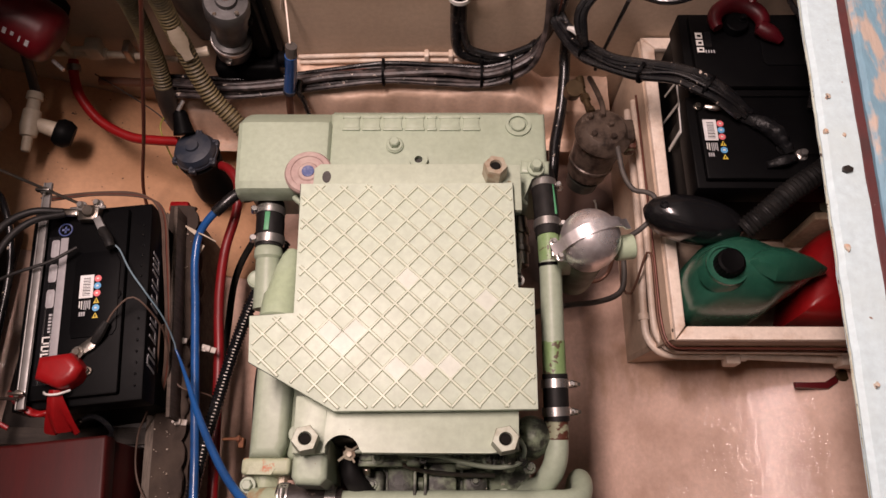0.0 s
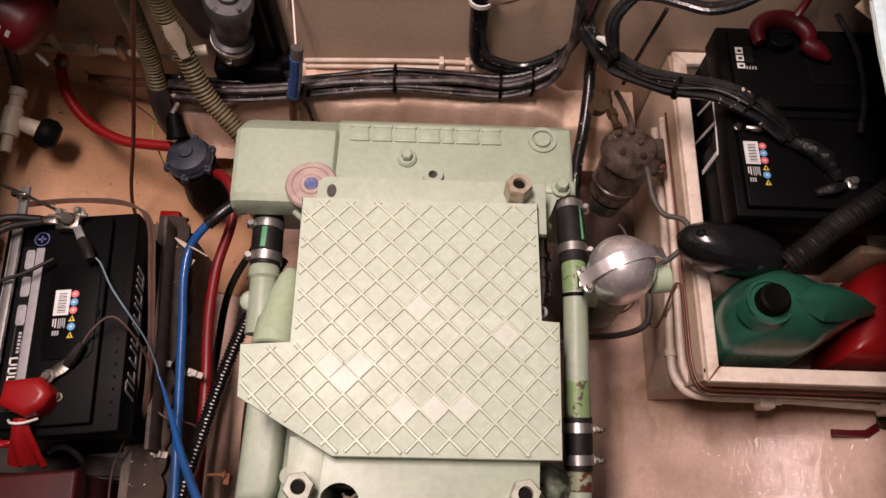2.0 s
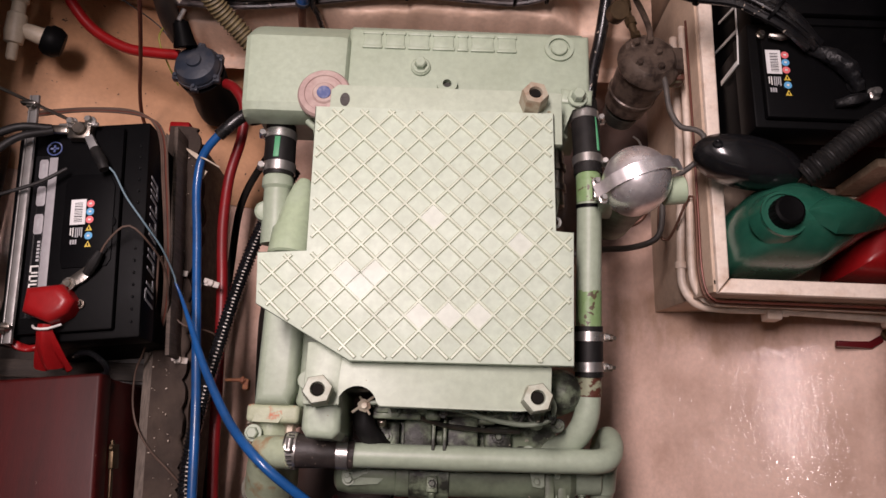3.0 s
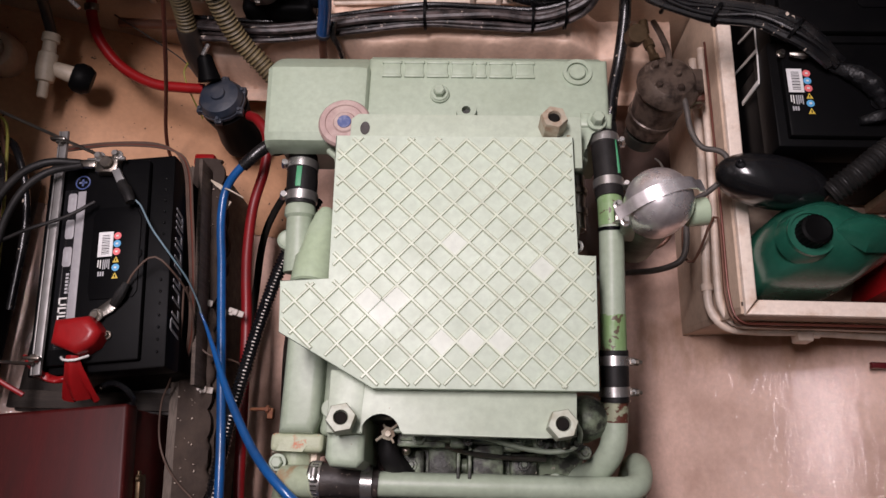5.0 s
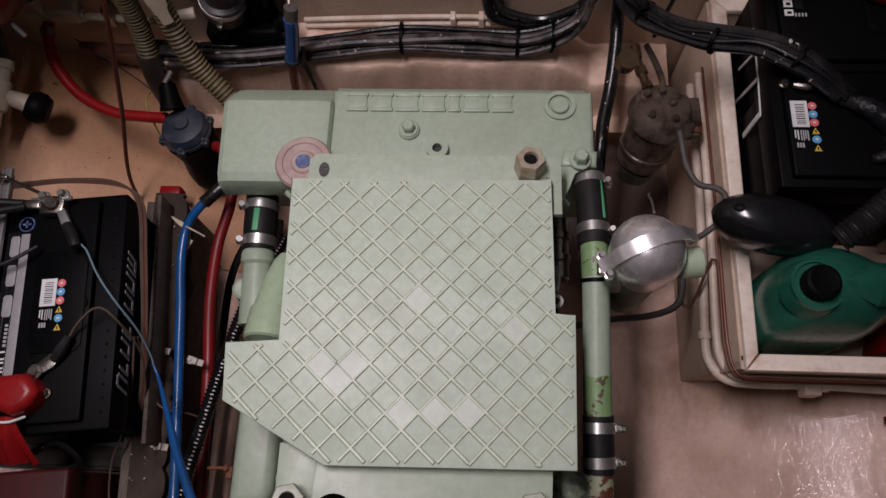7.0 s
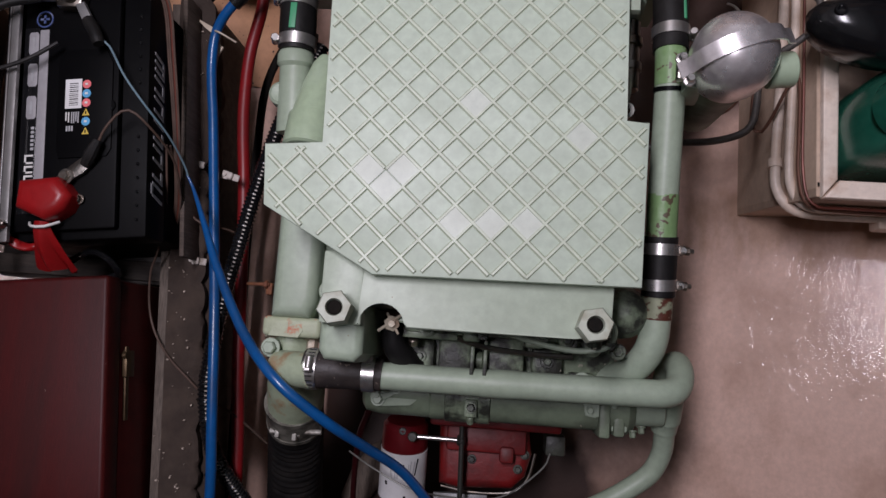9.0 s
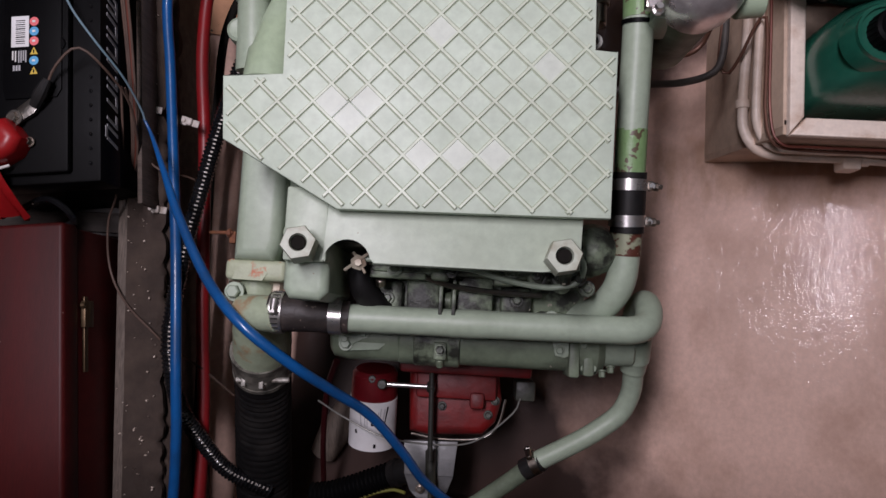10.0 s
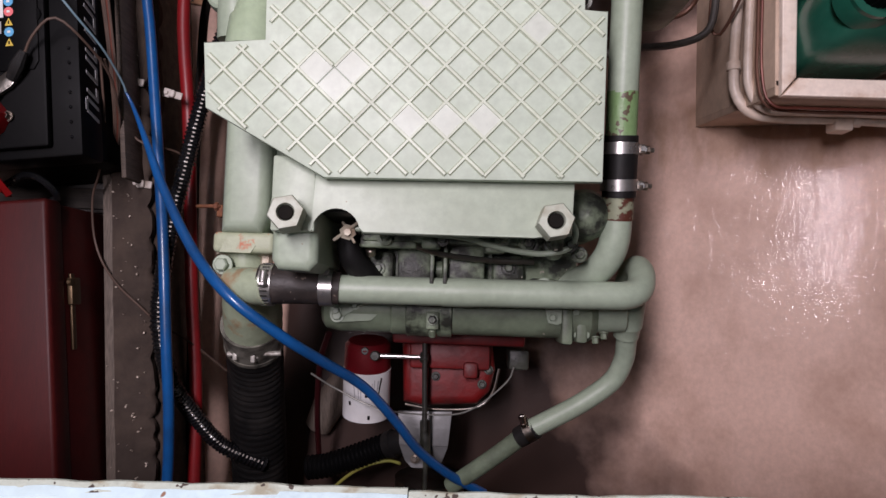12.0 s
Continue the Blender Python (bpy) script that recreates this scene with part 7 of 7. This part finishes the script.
for r0, r1 in zip(rows, rows[1:]):
    for j in range(4):
        bm.faces.new((r0[j], r0[(j + 1) % 4], r1[(j + 1) % 4], r1[j]))
bm.faces.new(rows[0])
bm.faces.new(rows[-1])
part("strap", bm, polished, st, "flat polished strap")
lug_at = SC - along * 0.049
part("strap_lug", merge(box(lug_at.x - 0.005, lug_at.x + 0.006, lug_at.y - 0.008, lug_at.y + 0.010, 0.735, 0.745, 0.002)), worn_steel, st)
for dy in (0.0105, -0.0095):
    part("strap_bolt", bolt((lug_at.x + 0.002 - dy * 0.35, lug_at.y + dy, 0.744), 0.0040, 0.010), steel, st, "bright strap bolt")
part("outlet", rod((0.223, 0.2555, 0.722), (0.2475, 0.2585, 0.722), 0.0165, 22), green_fresh, st, "green painted outlet")
part("bracket", box(0.150, 0.172, 0.236, 0.262, 0.672, 0.722, 0.003), green_paint, st)
AT = Vector((0, 0, 0))
solo("copper_loop", tube([(0.212, 0.315, 0.52), (0.219, 0.302, 0.505), (0.233, 0.290, 0.50), (0.250, 0.292, 0.50), (0.264, 0.304, 0.505), (0.270, 0.322, 0.52)], 0.0030, 8), copper, "brown copper pipe looping under the strainer", "pipe")
solo("fuel_hose", tube([(0.140, 0.240, 0.49), (0.197, 0.250, 0.50), (0.236, 0.254, 0.50), (0.268, 0.263, 0.50), (0.283, 0.274, 0.505), (0.287, 0.295, 0.512), (0.286, 0.325, 0.52), (0.282, 0.345, 0.53)], 0.0046, 12), hose_grey, "grey fuel hose passing to the engine", "hose")
solo("fuel_hose", tube([(0.282, 0.335, 0.525), (0.283, 0.300, 0.510), (0.286, 0.278, 0.50), (0.296, 0.268, 0.50), (0.305, 0.284, 0.515), (0.312, 0.308, 0.535), (0.3185, 0.322, 0.548), (0.3225, 0.310, 0.551), (0.3220, 0.250, 0.550), (0.3225, 0.205, 0.548), (0.332, 0.172, 0.548), (0.365, 0.1645, 0.549), (0.46, 0.1640, 0.550), (0.60, 0.163, 0.550)], 0.0021, 8), copper, "thin brown copper pipe round the box", "pipe")
solo("copper_pipe", tube([(0.323, 0.60, 0.562), (0.323, 0.42, 0.562), (0.3225, 0.30, 0.562), (0.3230, 0.205, 0.560), (0.334, 0.1690, 0.560), (0.37, 0.1655, 0.560), (0.46, 0.165, 0.561), (0.62, 0.164, 0.562)], 0.0018, 8), copper_dark, "thin dark copper pipe clipped round the box", "pipe")
AT = Vector((0.001, -0.007, 0))
bxo = thing("battery_box", (0.5, 0.42, 0.30), "cream painted timber battery box with worn rim", "battery box")
def wall_prism(poly, z0, z1, name, mat_, lab=""):
    return part(name, prism(poly, z0, z1, 0.003), mat_, bxo, lab)
port = prism([(0.327, 0.1890), (0.347, 0.1890), (0.349, 0.703), (0.329, 0.703)], 0.24, 0.5815, 0.0015)
for v in port.verts:
    if v.co.y < 0.3:
        v.co.y += 0.028 * max(0.0, 0.5815 - v.co.z) / 0.265
part("left_panel", port, box_side, bxo)
aft = box(0.3273, 0.898, 0.1795, 0.1965, 0.24, 0.5815, 0.0008, 1)
for v in aft.verts:
    v.co.y += 0.028 * max(0.0, 0.5815 - v.co.z) / 0.265
part("aft_panel", aft, box_side, bxo)
wall_prism([(0.3472, 0.683), (0.898, 0.683), (0.898, 0.703), (0.3472, 0.703)], 0.24, 0.5815, "forward_panel", box_side)
wall_prism([(0.348, 0.197), (0.898, 0.197), (0.898, 0.682), (0.348, 0.682)], 0.46, 0.490, "base_board", box_side)
part("left_rim", prism([(0.3305, 0.178), (0.3465, 0.1975), (0.3540, 0.6815), (0.3325, 0.703)], 0.5818, 0.591, 0.003, 3), rim_paint, bxo, "worn cream rim")
part("aft_rim", prism([(0.3310, 0.1768), (0.898, 0.1768), (0.898, 0.1972), (0.349, 0.1972)], 0.5818, 0.591, 0.003, 3), rim_paint, bxo, "worn cream rim")
part("forward_rim", prism([(0.3555, 0.6815), (0.898, 0.6815), (0.898, 0.704), (0.3335, 0.704)], 0.5818, 0.591, 0.003, 3), rim_paint, bxo, "worn cream rim")

AT = Vector((0.003, 0.004, -0.006))
pr = thing("pipe_pair", (0.32, 0.2, 0.5), "pair of cream painted pipes bent round the box", "pipe")
part("pipe", tube([(0.318, 0.60, 0.515), (0.318, 0.42, 0.512), (0.3165, 0.33, 0.508), (0.312, 0.225, 0.505), (0.316, 0.192, 0.503), (0.334, 0.171, 0.503), (0.37, 0.166, 0.503), (0.46, 0.166, 0.503), (0.60, 0.160, 0.503), (0.72, 0.156, 0.503)], 0.0062, 14), pipe_white, pr)
part("pipe", tube([(0.321, 0.60, 0.545), (0.3205, 0.42, 0.543), (0.320, 0.34, 0.538), (0.3185, 0.225, 0.530), (0.324, 0.190, 0.525), (0.342, 0.1715, 0.522), (0.38, 0.1700, 0.520), (0.46, 0.1700, 0.520), (0.60, 0.168, 0.520)], 0.0052, 14), pipe_white, pr)
for p, q in (((0.3115, 0.232, 0.505), (0.3117, 0.222, 0.505)), ((0.452, 0.166, 0.503), (0.462, 0.166, 0.503)), ((0.600, 0.160, 0.503), (0.625, 0.159, 0.503))):
    part("coupling", ring_at(p, q, 0.0085, 0.006, 16), pipe_white, pr)
part("saddle", box(0.430, 0.452, 0.152, 0.170, 0.485, 0.51, 0.003), pipe_white, pr)
part("tee", merge(box(0.60, 0.64, 0.148, 0.172, 0.49, 0.52, 0.004), rod((0.635, 0.150, 0.49), (0.66, 0.135, 0.48), 0.010, 14)), pipe_white, pr)
lev = thing("stopcock", (0.62, 0.13, 0.45), "red lever stopcock on the hull side", "valve")
part("lever", merge(prism([(0.553, 0.135), (0.600, 0.1335), (0.622, 0.148), (0.640, 0.150), (0.640, 0.141), (0.626, 0.139), (0.604, 0.1245), (0.553, 0.1265)], 0.452, 0.460, 0.0015)), red_dark, lev)
part("valve_body", merge(rod((0.628, 0.145, 0.43), (0.628, 0.145, 0.466), 0.010, 14), rod((0.60, 0.15, 0.44), (0.68, 0.15, 0.44), 0.009, 12)), brass, lev)

AT = Vector((0.001, 0.003, 0.002))
for (x, y, ang), lab in (((0.351, 0.356, 0), "black starter battery with barcode stickers in the box"), ((0.358, 0.5075, 0), "black starter battery with pale side label in the box")):
    M = pose(x + 0.002, y, 0.495, 0, 0, 0) @ Matrix.Translation((0, 0.0, 0))
    ob, put2, lid2 = battery(M, 0.270, 0.150, 0.205, lab, "batteries in the box")
    if y < 0.4:
        sticker(put2, lid2, 0.016, 0.070, 0.2055)
    # outline of a side label, running across both cases
    marks = ((0.1125, 0.1045, 0.1115, 0.1635, 0.0034), (0.1115, 0.1635, 0.149, 0.168, 0.0011)) if y < 0.4 else ((0.029, 0.0716, 0.016, 0.153, 0.0022), (0.065, 0.097, 0.053, 0.155, 0.0018), (0.001, 0.152, 0.053, 0.155, 0.0011))
    for y0, z0, y1, z1, half in marks:
        run = math.hypot(y1 - y0, z1 - z0) / 2
        put2("side_mark", box(-0.0016, 0.0002, -half, half, -run, run, 0.0002, m=pose(0, (y0 + y1) / 2, (z0 + z1) / 2, math.degrees(math.atan2(y0 - y1, z1 - z0)), 0, 0)), white_print, lid2, "pale printed frame")
    if y > 0.4:
        for i, w in enumerate((0.010, 0.011, 0.012)):
            put2("logo_block", box(0.018, 0.0285, 0.070 + i * 0.0125, 0.070 + i * 0.0125 + w * 0.9, 0.2050, 0.2056, 0), white_print, lid2, "white printed block")
            put2("logo_gap", box(0.021, 0.0262, 0.0725 + i * 0.0125, 0.0725 + i * 0.0125 + w * 0.35, 0.2054, 0.2060, 0), black_gloss, lid2)
        put2("logo_panel", box(0.031, 0.041, 0.080, 0.108, 0.2050, 0.2056, 0), black_gloss, lid2)
        for i in range(4):
            put2("print_bar", box(0.030 + i * 0.004, 0.032 + i * 0.004, 0.069, 0.074, 0.2050, 0.2056, 0), grey_print, lid2)

loomr = thing("battery_loom", (0.3, 0.55, 0.65), "bundle of black cables crossing onto the batteries", "cable loom")
for i in range(14):
    dx, dy, dz = random.uniform(-0.009, 0.009), random.uniform(-0.011, 0.011), random.uniform(-0.008, 0.011)
    w1, w2 = random.uniform(-0.004, 0.004), random.uniform(-0.004, 0.004)
    pts = [(0.172 + dx, 0.685, 0.72), (0.178 + dx, 0.677 + dy * 0.4, 0.668), (0.195 + dx, 0.640 + dy, 0.665), (0.220 + dx, 0.600 + dy, 0.672 + dz), (0.250, 0.566 + dy * 0.8 + w1, 0.685 + dz), (0.285, 0.545 + dy, 0.700 + dz), (0.33, 0.524 + dy * 0.8 + w2, 0.720 + dz), (0.365 + dx, 0.503 + dy, 0.728 + dz), (0.395 + dx, 0.482 + dy + w1, 0.727 + dz * 0.6), (0.425 + dx, 0.462 + dy * 0.7, 0.715 + dz * 0.4)]
    part("cable", tube(pts, random.choice((0.0028, 0.0034, 0.0040, 0.0052, 0.0058)), 9, 0.010), black_cable, loomr)
for p, q in (((0.290, 0.542, 0.702), (0.2935, 0.5395, 0.703)), ((0.372, 0.499, 0.728), (0.375, 0.4965, 0.728)), ((0.218, 0.603, 0.671), (0.2205, 0.600, 0.672))):
    part("cable_tie", ring_at(p, q, 0.0172, 0.0155, 18), black_plastic, loomr)
part("tape_scrap", merge(tube([(0.190, 0.632, 0.688), (0.202, 0.622, 0.693), (0.210, 0.608, 0.690)], [0.003, 0.006, 0.002], 8)), white_print, loomr, "white tape scrap")
for i in range(4):
    dx = random.uniform(-0.006, 0.006)
    part("upper_cable", tube([(0.214, 0.598, 0.690), (0.205 + dx, 0.610, 0.712), (0.203 + dx, 0.625, 0.735), (0.222 + dx, 0.640, 0.757), (0.246, 0.640 + dx, 0.768), (0.280, 0.620 + dx, 0.778), (0.315, 0.603 + dx, 0.786), (0.36, 0.61 + dx, 0.80), (0.42, 0.64 + dx, 0.83), (0.48, 0.68, 0.86)], random.uniform(0.005, 0.007), 9, 0.010), black_cable, loomr)
part("drop_cable", tube([(0.262, 0.612, 0.772), (0.258, 0.616, 0.72), (0.252, 0.618, 0.66), (0.248, 0.620, 0.60)], 0.0032, 8), black_cable, loomr)
part("bright_lug", merge(tube([(0.372, 0.476, 0.709), (0.388, 0.473, 0.711), (0.400, 0.476, 0.711)], [0.003, 0.005, 0.003], 8), bolt((0.364, 0.480, 0.703), 0.004, 0.007)), worn_steel, loomr, "bright cable lugs")
tb = thing("taped_terminal", (0.46, 0.42, 0.70), "terminal wrapped in shiny black tape", "terminal")
part("wrap", merge(crumpled([(0.422, 0.462, 0.704), (0.445, 0.448, 0.712), (0.468, 0.428, 0.712), (0.482, 0.405, 0.704)], [0.006, 0.0105, 0.0115, 0.007], 2), crumpled([(0.448, 0.385, 0.702), (0.470, 0.388, 0.710), (0.490, 0.395, 0.705)], [0.005, 0.008, 0.005], 7)), tape_black, tb)
part("stud", bolt((0.500, 0.402, 0.70), 0.006, 0.012), steel, tb)
cover = thing("red_cover", (0.44, 0.62, 0.70), "red terminal cover, darkened for shade, with red cable on the battery", "terminal cover")
part("shell", merge(tube([(0.440 + 0.036 * math.cos(k), 0.622 + 0.030 * math.sin(k), 0.716) for k in [math.radians(205 - 24 * i) for i in range(11)]], [0.008, 0.012, 0.013, 0.013, 0.012, 0.008], 14), tube([(0.468, 0.612, 0.716), (0.486, 0.600, 0.714), (0.500, 0.590, 0.710)], [0.011, 0.013, 0.006], 12)), red_cover_m, cover)
part("stud", merge(rod((0.438, 0.622, 0.700), (0.438, 0.622, 0.716), 0.017, 18), bolt((0.446, 0.626, 0.716), 0.005, 0.008)), black_plastic, cover)
part("cable", tube([(0.455, 0.645, 0.718), (0.468, 0.662, 0.74), (0.474, 0.675, 0.78), (0.476, 0.692, 0.84)], 0.006, 10), red_dark, cover)
solo("black_cable", tube([(0.52, 0.66, 0.72), (0.535, 0.60, 0.72), (0.535, 0.53, 0.715), (0.52, 0.47, 0.71)], 0.004, 8), black_cable, "thin black cable behind the batteries", "cable")
solo("red_wire", tube([(0.20, 0.69, 0.80), (0.225, 0.672, 0.772), (0.245, 0.66, 0.765), (0.26, 0.67, 0.79)], 0.003, 8), red_cable_m, "thin red wire above the loom", "wire")

fun = thing("funnel", (0.35, 0.33, 0.60), "glossy black plastic funnel with a corrugated spout", "funnel")
cup = turned((0.372, 0.3225, 0.62), (0.372, 0.3225, 1), [(0, 0.018), (0.015, 0.040), (0.040, 0.046), (0.052, 0.044), (0.064, 0.034), (0.070, 0.018), (0.071, 0)], 30)
bmesh.ops.transform(cup, matrix=Matrix.Translation((0.352, 0.3225, 0)) @ pose(0, 0, 0, 0, 0, -12) @ Matrix.Diagonal((1.55, 0.70, 1, 1)) @ Matrix.Translation((-0.372, -0.3225, 0)), verts=cup.verts[:])
part("cup", cup, black_gloss, fun, smooth=60)
part("mouth", ring_at((0.305, 0.333, 0.684), (0.305, 0.333, 0.688), 0.006, 0.004, 16), black_gloss, fun)
part("spout", tube([(0.415, 0.300, 0.672), (0.440, 0.318, 0.690), (0.475, 0.345, 0.702), (0.515, 0.370, 0.712), (0.56, 0.40, 0.72), (0.62, 0.43, 0.72)], 0.0150, 18, 0.0014, wave=(0.0013, 0.0062)), black_rubber, fun, "corrugated black hose")

AT = Vector((-0.004, -0.001, 0.006))
can = thing("jerrycan", (0.42, 0.25, 0.49), "dark green plastic oil can with a black screw cap", "jerrycan")
def blob(outline, levels, m=None):
    """A blow-moulded body: one outline, drawn in and raised level by level. levels: (height, scale, shift x, shift y)."""
    bm = bmesh.new()
    cx = sum(p[0] for p in outline) / len(outline)
    cy = sum(p[1] for p in outline) / len(outline)
    rings = [[bm.verts.new((cx + (x - cx) * s + sx, cy + (y - cy) * s + sy, h)) for x, y in outline] for h, s, sx, sy in levels]
    n = len(outline)
    for a, b in zip(rings, rings[1:]):
        for i in range(n):
            bm.faces.new((a[i], a[(i + 1) % n], b[(i + 1) % n], b[i]))
    bm.faces.new(rings[0][::-1])
    bm.faces.new(rings[-1])
    return bm
raw = [(0.356, 0.212), (0.370, 0.203), (0.425, 0.201), (0.455, 0.204), (0.485, 0.222), (0.528, 0.250), (0.544, 0.262), (0.534, 0.273), (0.480, 0.288), (0.445, 0.305), (0.415, 0.312), (0.385, 0.306), (0.362, 0.285), (0.352, 0.255)]
closed = spline([(x, y, 0) for x, y in raw + raw[:1]], 0.008)[:-1]
body = blob([(p.x, p.y) for p in closed], [(0.491, 0.90, 0, 0), (0.496, 0.97, 0, 0), (0.56, 1.0, 0, 0), (0.615, 0.98, 0, 0), (0.640, 0.90, 0, 0), (0.662, 0.74, -0.004, 0), (0.676, 0.52, -0.012, 0), (0.684, 0.33, -0.022, -0.002), (0.688, 0.20, -0.030, -0.002)])
part("body", body, jerry_green, can, smooth=70)
part("neck", turned((0.386, 0.249, 0.655), (0.386, 0.249, 1), [(0, 0.034), (0.018, 0.031), (0.0225, 0.029), (0.0235, 0.020)], 30), jerry_green, can)
part("screw_cap", turned((0.385, 0.248, 0.676), (0.385, 0.248, 1), [(0, 0.0185), (0.004, 0.019), (0.020, 0.0180), (0.022, 0.015), (0.021, 0.010), (0.0205, 0)], 26), black_plastic, can, "black screw cap")
part("shoulder_seam", tube([(0.362, 0.222, 0.628), (0.400, 0.208, 0.632), (0.455, 0.212, 0.628), (0.500, 0.240, 0.620), (0.532, 0.262, 0.612)], 0.0016, 8), jerry_green, can)
part("neck_ring", ring_at((0.385, 0.248, 0.676), (0.385, 0.248, 0.6815), 0.0285, 0.0255, 30), jerry_green, can)
for i in range(22):
    an = i * 2 * math.pi / 22
    part("cap_grip", rod((0.385 + 0.0186 * math.cos(an), 0.248 + 0.0186 * math.sin(an), 0.679), (0.385 + 0.0180 * math.cos(an), 0.248 + 0.0180 * math.sin(an), 0.695), 0.0011, 6), black_plastic, can)
ridge = bmesh.new()
rows = []
for x, y, z, w, h in ((0.411, 0.250, 0.686, 0.004, 0.004), (0.420, 0.250, 0.690, 0.012, 0.010), (0.445, 0.250, 0.688, 0.025, 0.014), (0.475, 0.254, 0.676, 0.024, 0.015), (0.510, 0.259, 0.654, 0.017, 0.012), (0.546, 0.263, 0.622, 0.006, 0.008)):
    rows.append([ridge.verts.new((x, y + a * w, z + b * h)) for a, b in ((-1, -0.6), (-0.35, 0.7), (0.1, 1.0), (0.4, 0.75), (1, -0.6))])
for r0, r1 in zip(rows, rows[1:]):
    for j in range(5):
        ridge.faces.new((r0[j], r0[(j + 1) % 5], r1[(j + 1) % 5], r1[j]))
ridge.faces.new(rows[0])
ridge.faces.new(rows[-1])
part("handle_ridge", ridge, jerry_green, can, smooth=28)
redb = thing("red_bottle", (0.56, 0.25, 0.49), "bright red plastic bottle beside the oil can", "bottle")
raw = [(0.512, 0.204), (0.60, 0.204), (0.67, 0.22), (0.69, 0.28), (0.66, 0.345), (0.60, 0.350), (0.560, 0.325), (0.535, 0.275)]
closed = spline([(x, y, 0) for x, y in raw + raw[:1]], 0.010)[:-1]
part("body", blob([(p.x, p.y) for p in closed], [(0.491, 0.93, 0, 0), (0.50, 1, 0, 0), (0.565, 1, 0, 0), (0.592, 0.93, 0, 0), (0.604, 0.75, 0, 0), (0.608, 0.4, 0, 0)]), red_plastic, redb, smooth=60)
part("panel", box(0.565, 0.65, 0.268, 0.280, 0.598, 0.609, 0.004, 2), red_plastic, redb)
for pts, r in (([(-0.700, 0.395, 0.60), (-0.650, 0.330, 0.635), (-0.640, 0.250, 0.640), (-0.648, 0.160, 0.625), (-0.660, 0.06, 0.60)], 0.0032), ([(-0.715, 0.380, 0.60), (-0.664, 0.320, 0.630), (-0.655, 0.240, 0.632), (-0.662, 0.150, 0.615), (-0.668, 0.06, 0.59)], 0.0042), ([(-0.735, 0.330, 0.60), (-0.690, 0.270, 0.625), (-0.680, 0.190, 0.620), (-0.684, 0.08, 0.60)], 0.0036)):
    solo("loose_cable", tube(pts, r, 10), black_cable, "thin black cables tied beside the battery", "cable")
for x, y, z in ((-0.655, 0.190, 0.632), (-0.652, 0.235, 0.640)):
    solo("cable_tie", box(x - 0.018, x + 0.018, y - 0.0014, y + 0.0014, z + 0.004, z + 0.0062, 0.0006), grey_print, "pale cable tie round the black cables", "cable tie")
solo("green_float", turned((0.585, 0.415, 0.57), (0.585, 0.415, 1), [(0, 0.03), (0.02, 0.05), (0.06, 0.06), (0.10, 0.05), (0.12, 0.03), (0.128, 0)], 26), jerry_green, "dark green rounded plastic float behind the batteries", "float", smooth=60)
solo("blue_can", merge(box(0.64, 0.86, 0.47, 0.67, 0.491, 0.72, 0.02, 3)), navy, "dark navy plastic container in the box", "container")
solo("timber_offcut", box(0.56, 0.74, 0.352, 0.385, 0.491, 0.60, 0.003), wood_pale, "pale timber offcut in the box", "timber")
solo("tan_card", prism([(0.420, 0.508), (0.447, 0.535), (0.50, 0.535), (0.50, 0.470), (0.447, 0.475)], 0.900, 0.904, 0.0005), wood_pale, "tan card tag hanging under the deck edge", "tag")
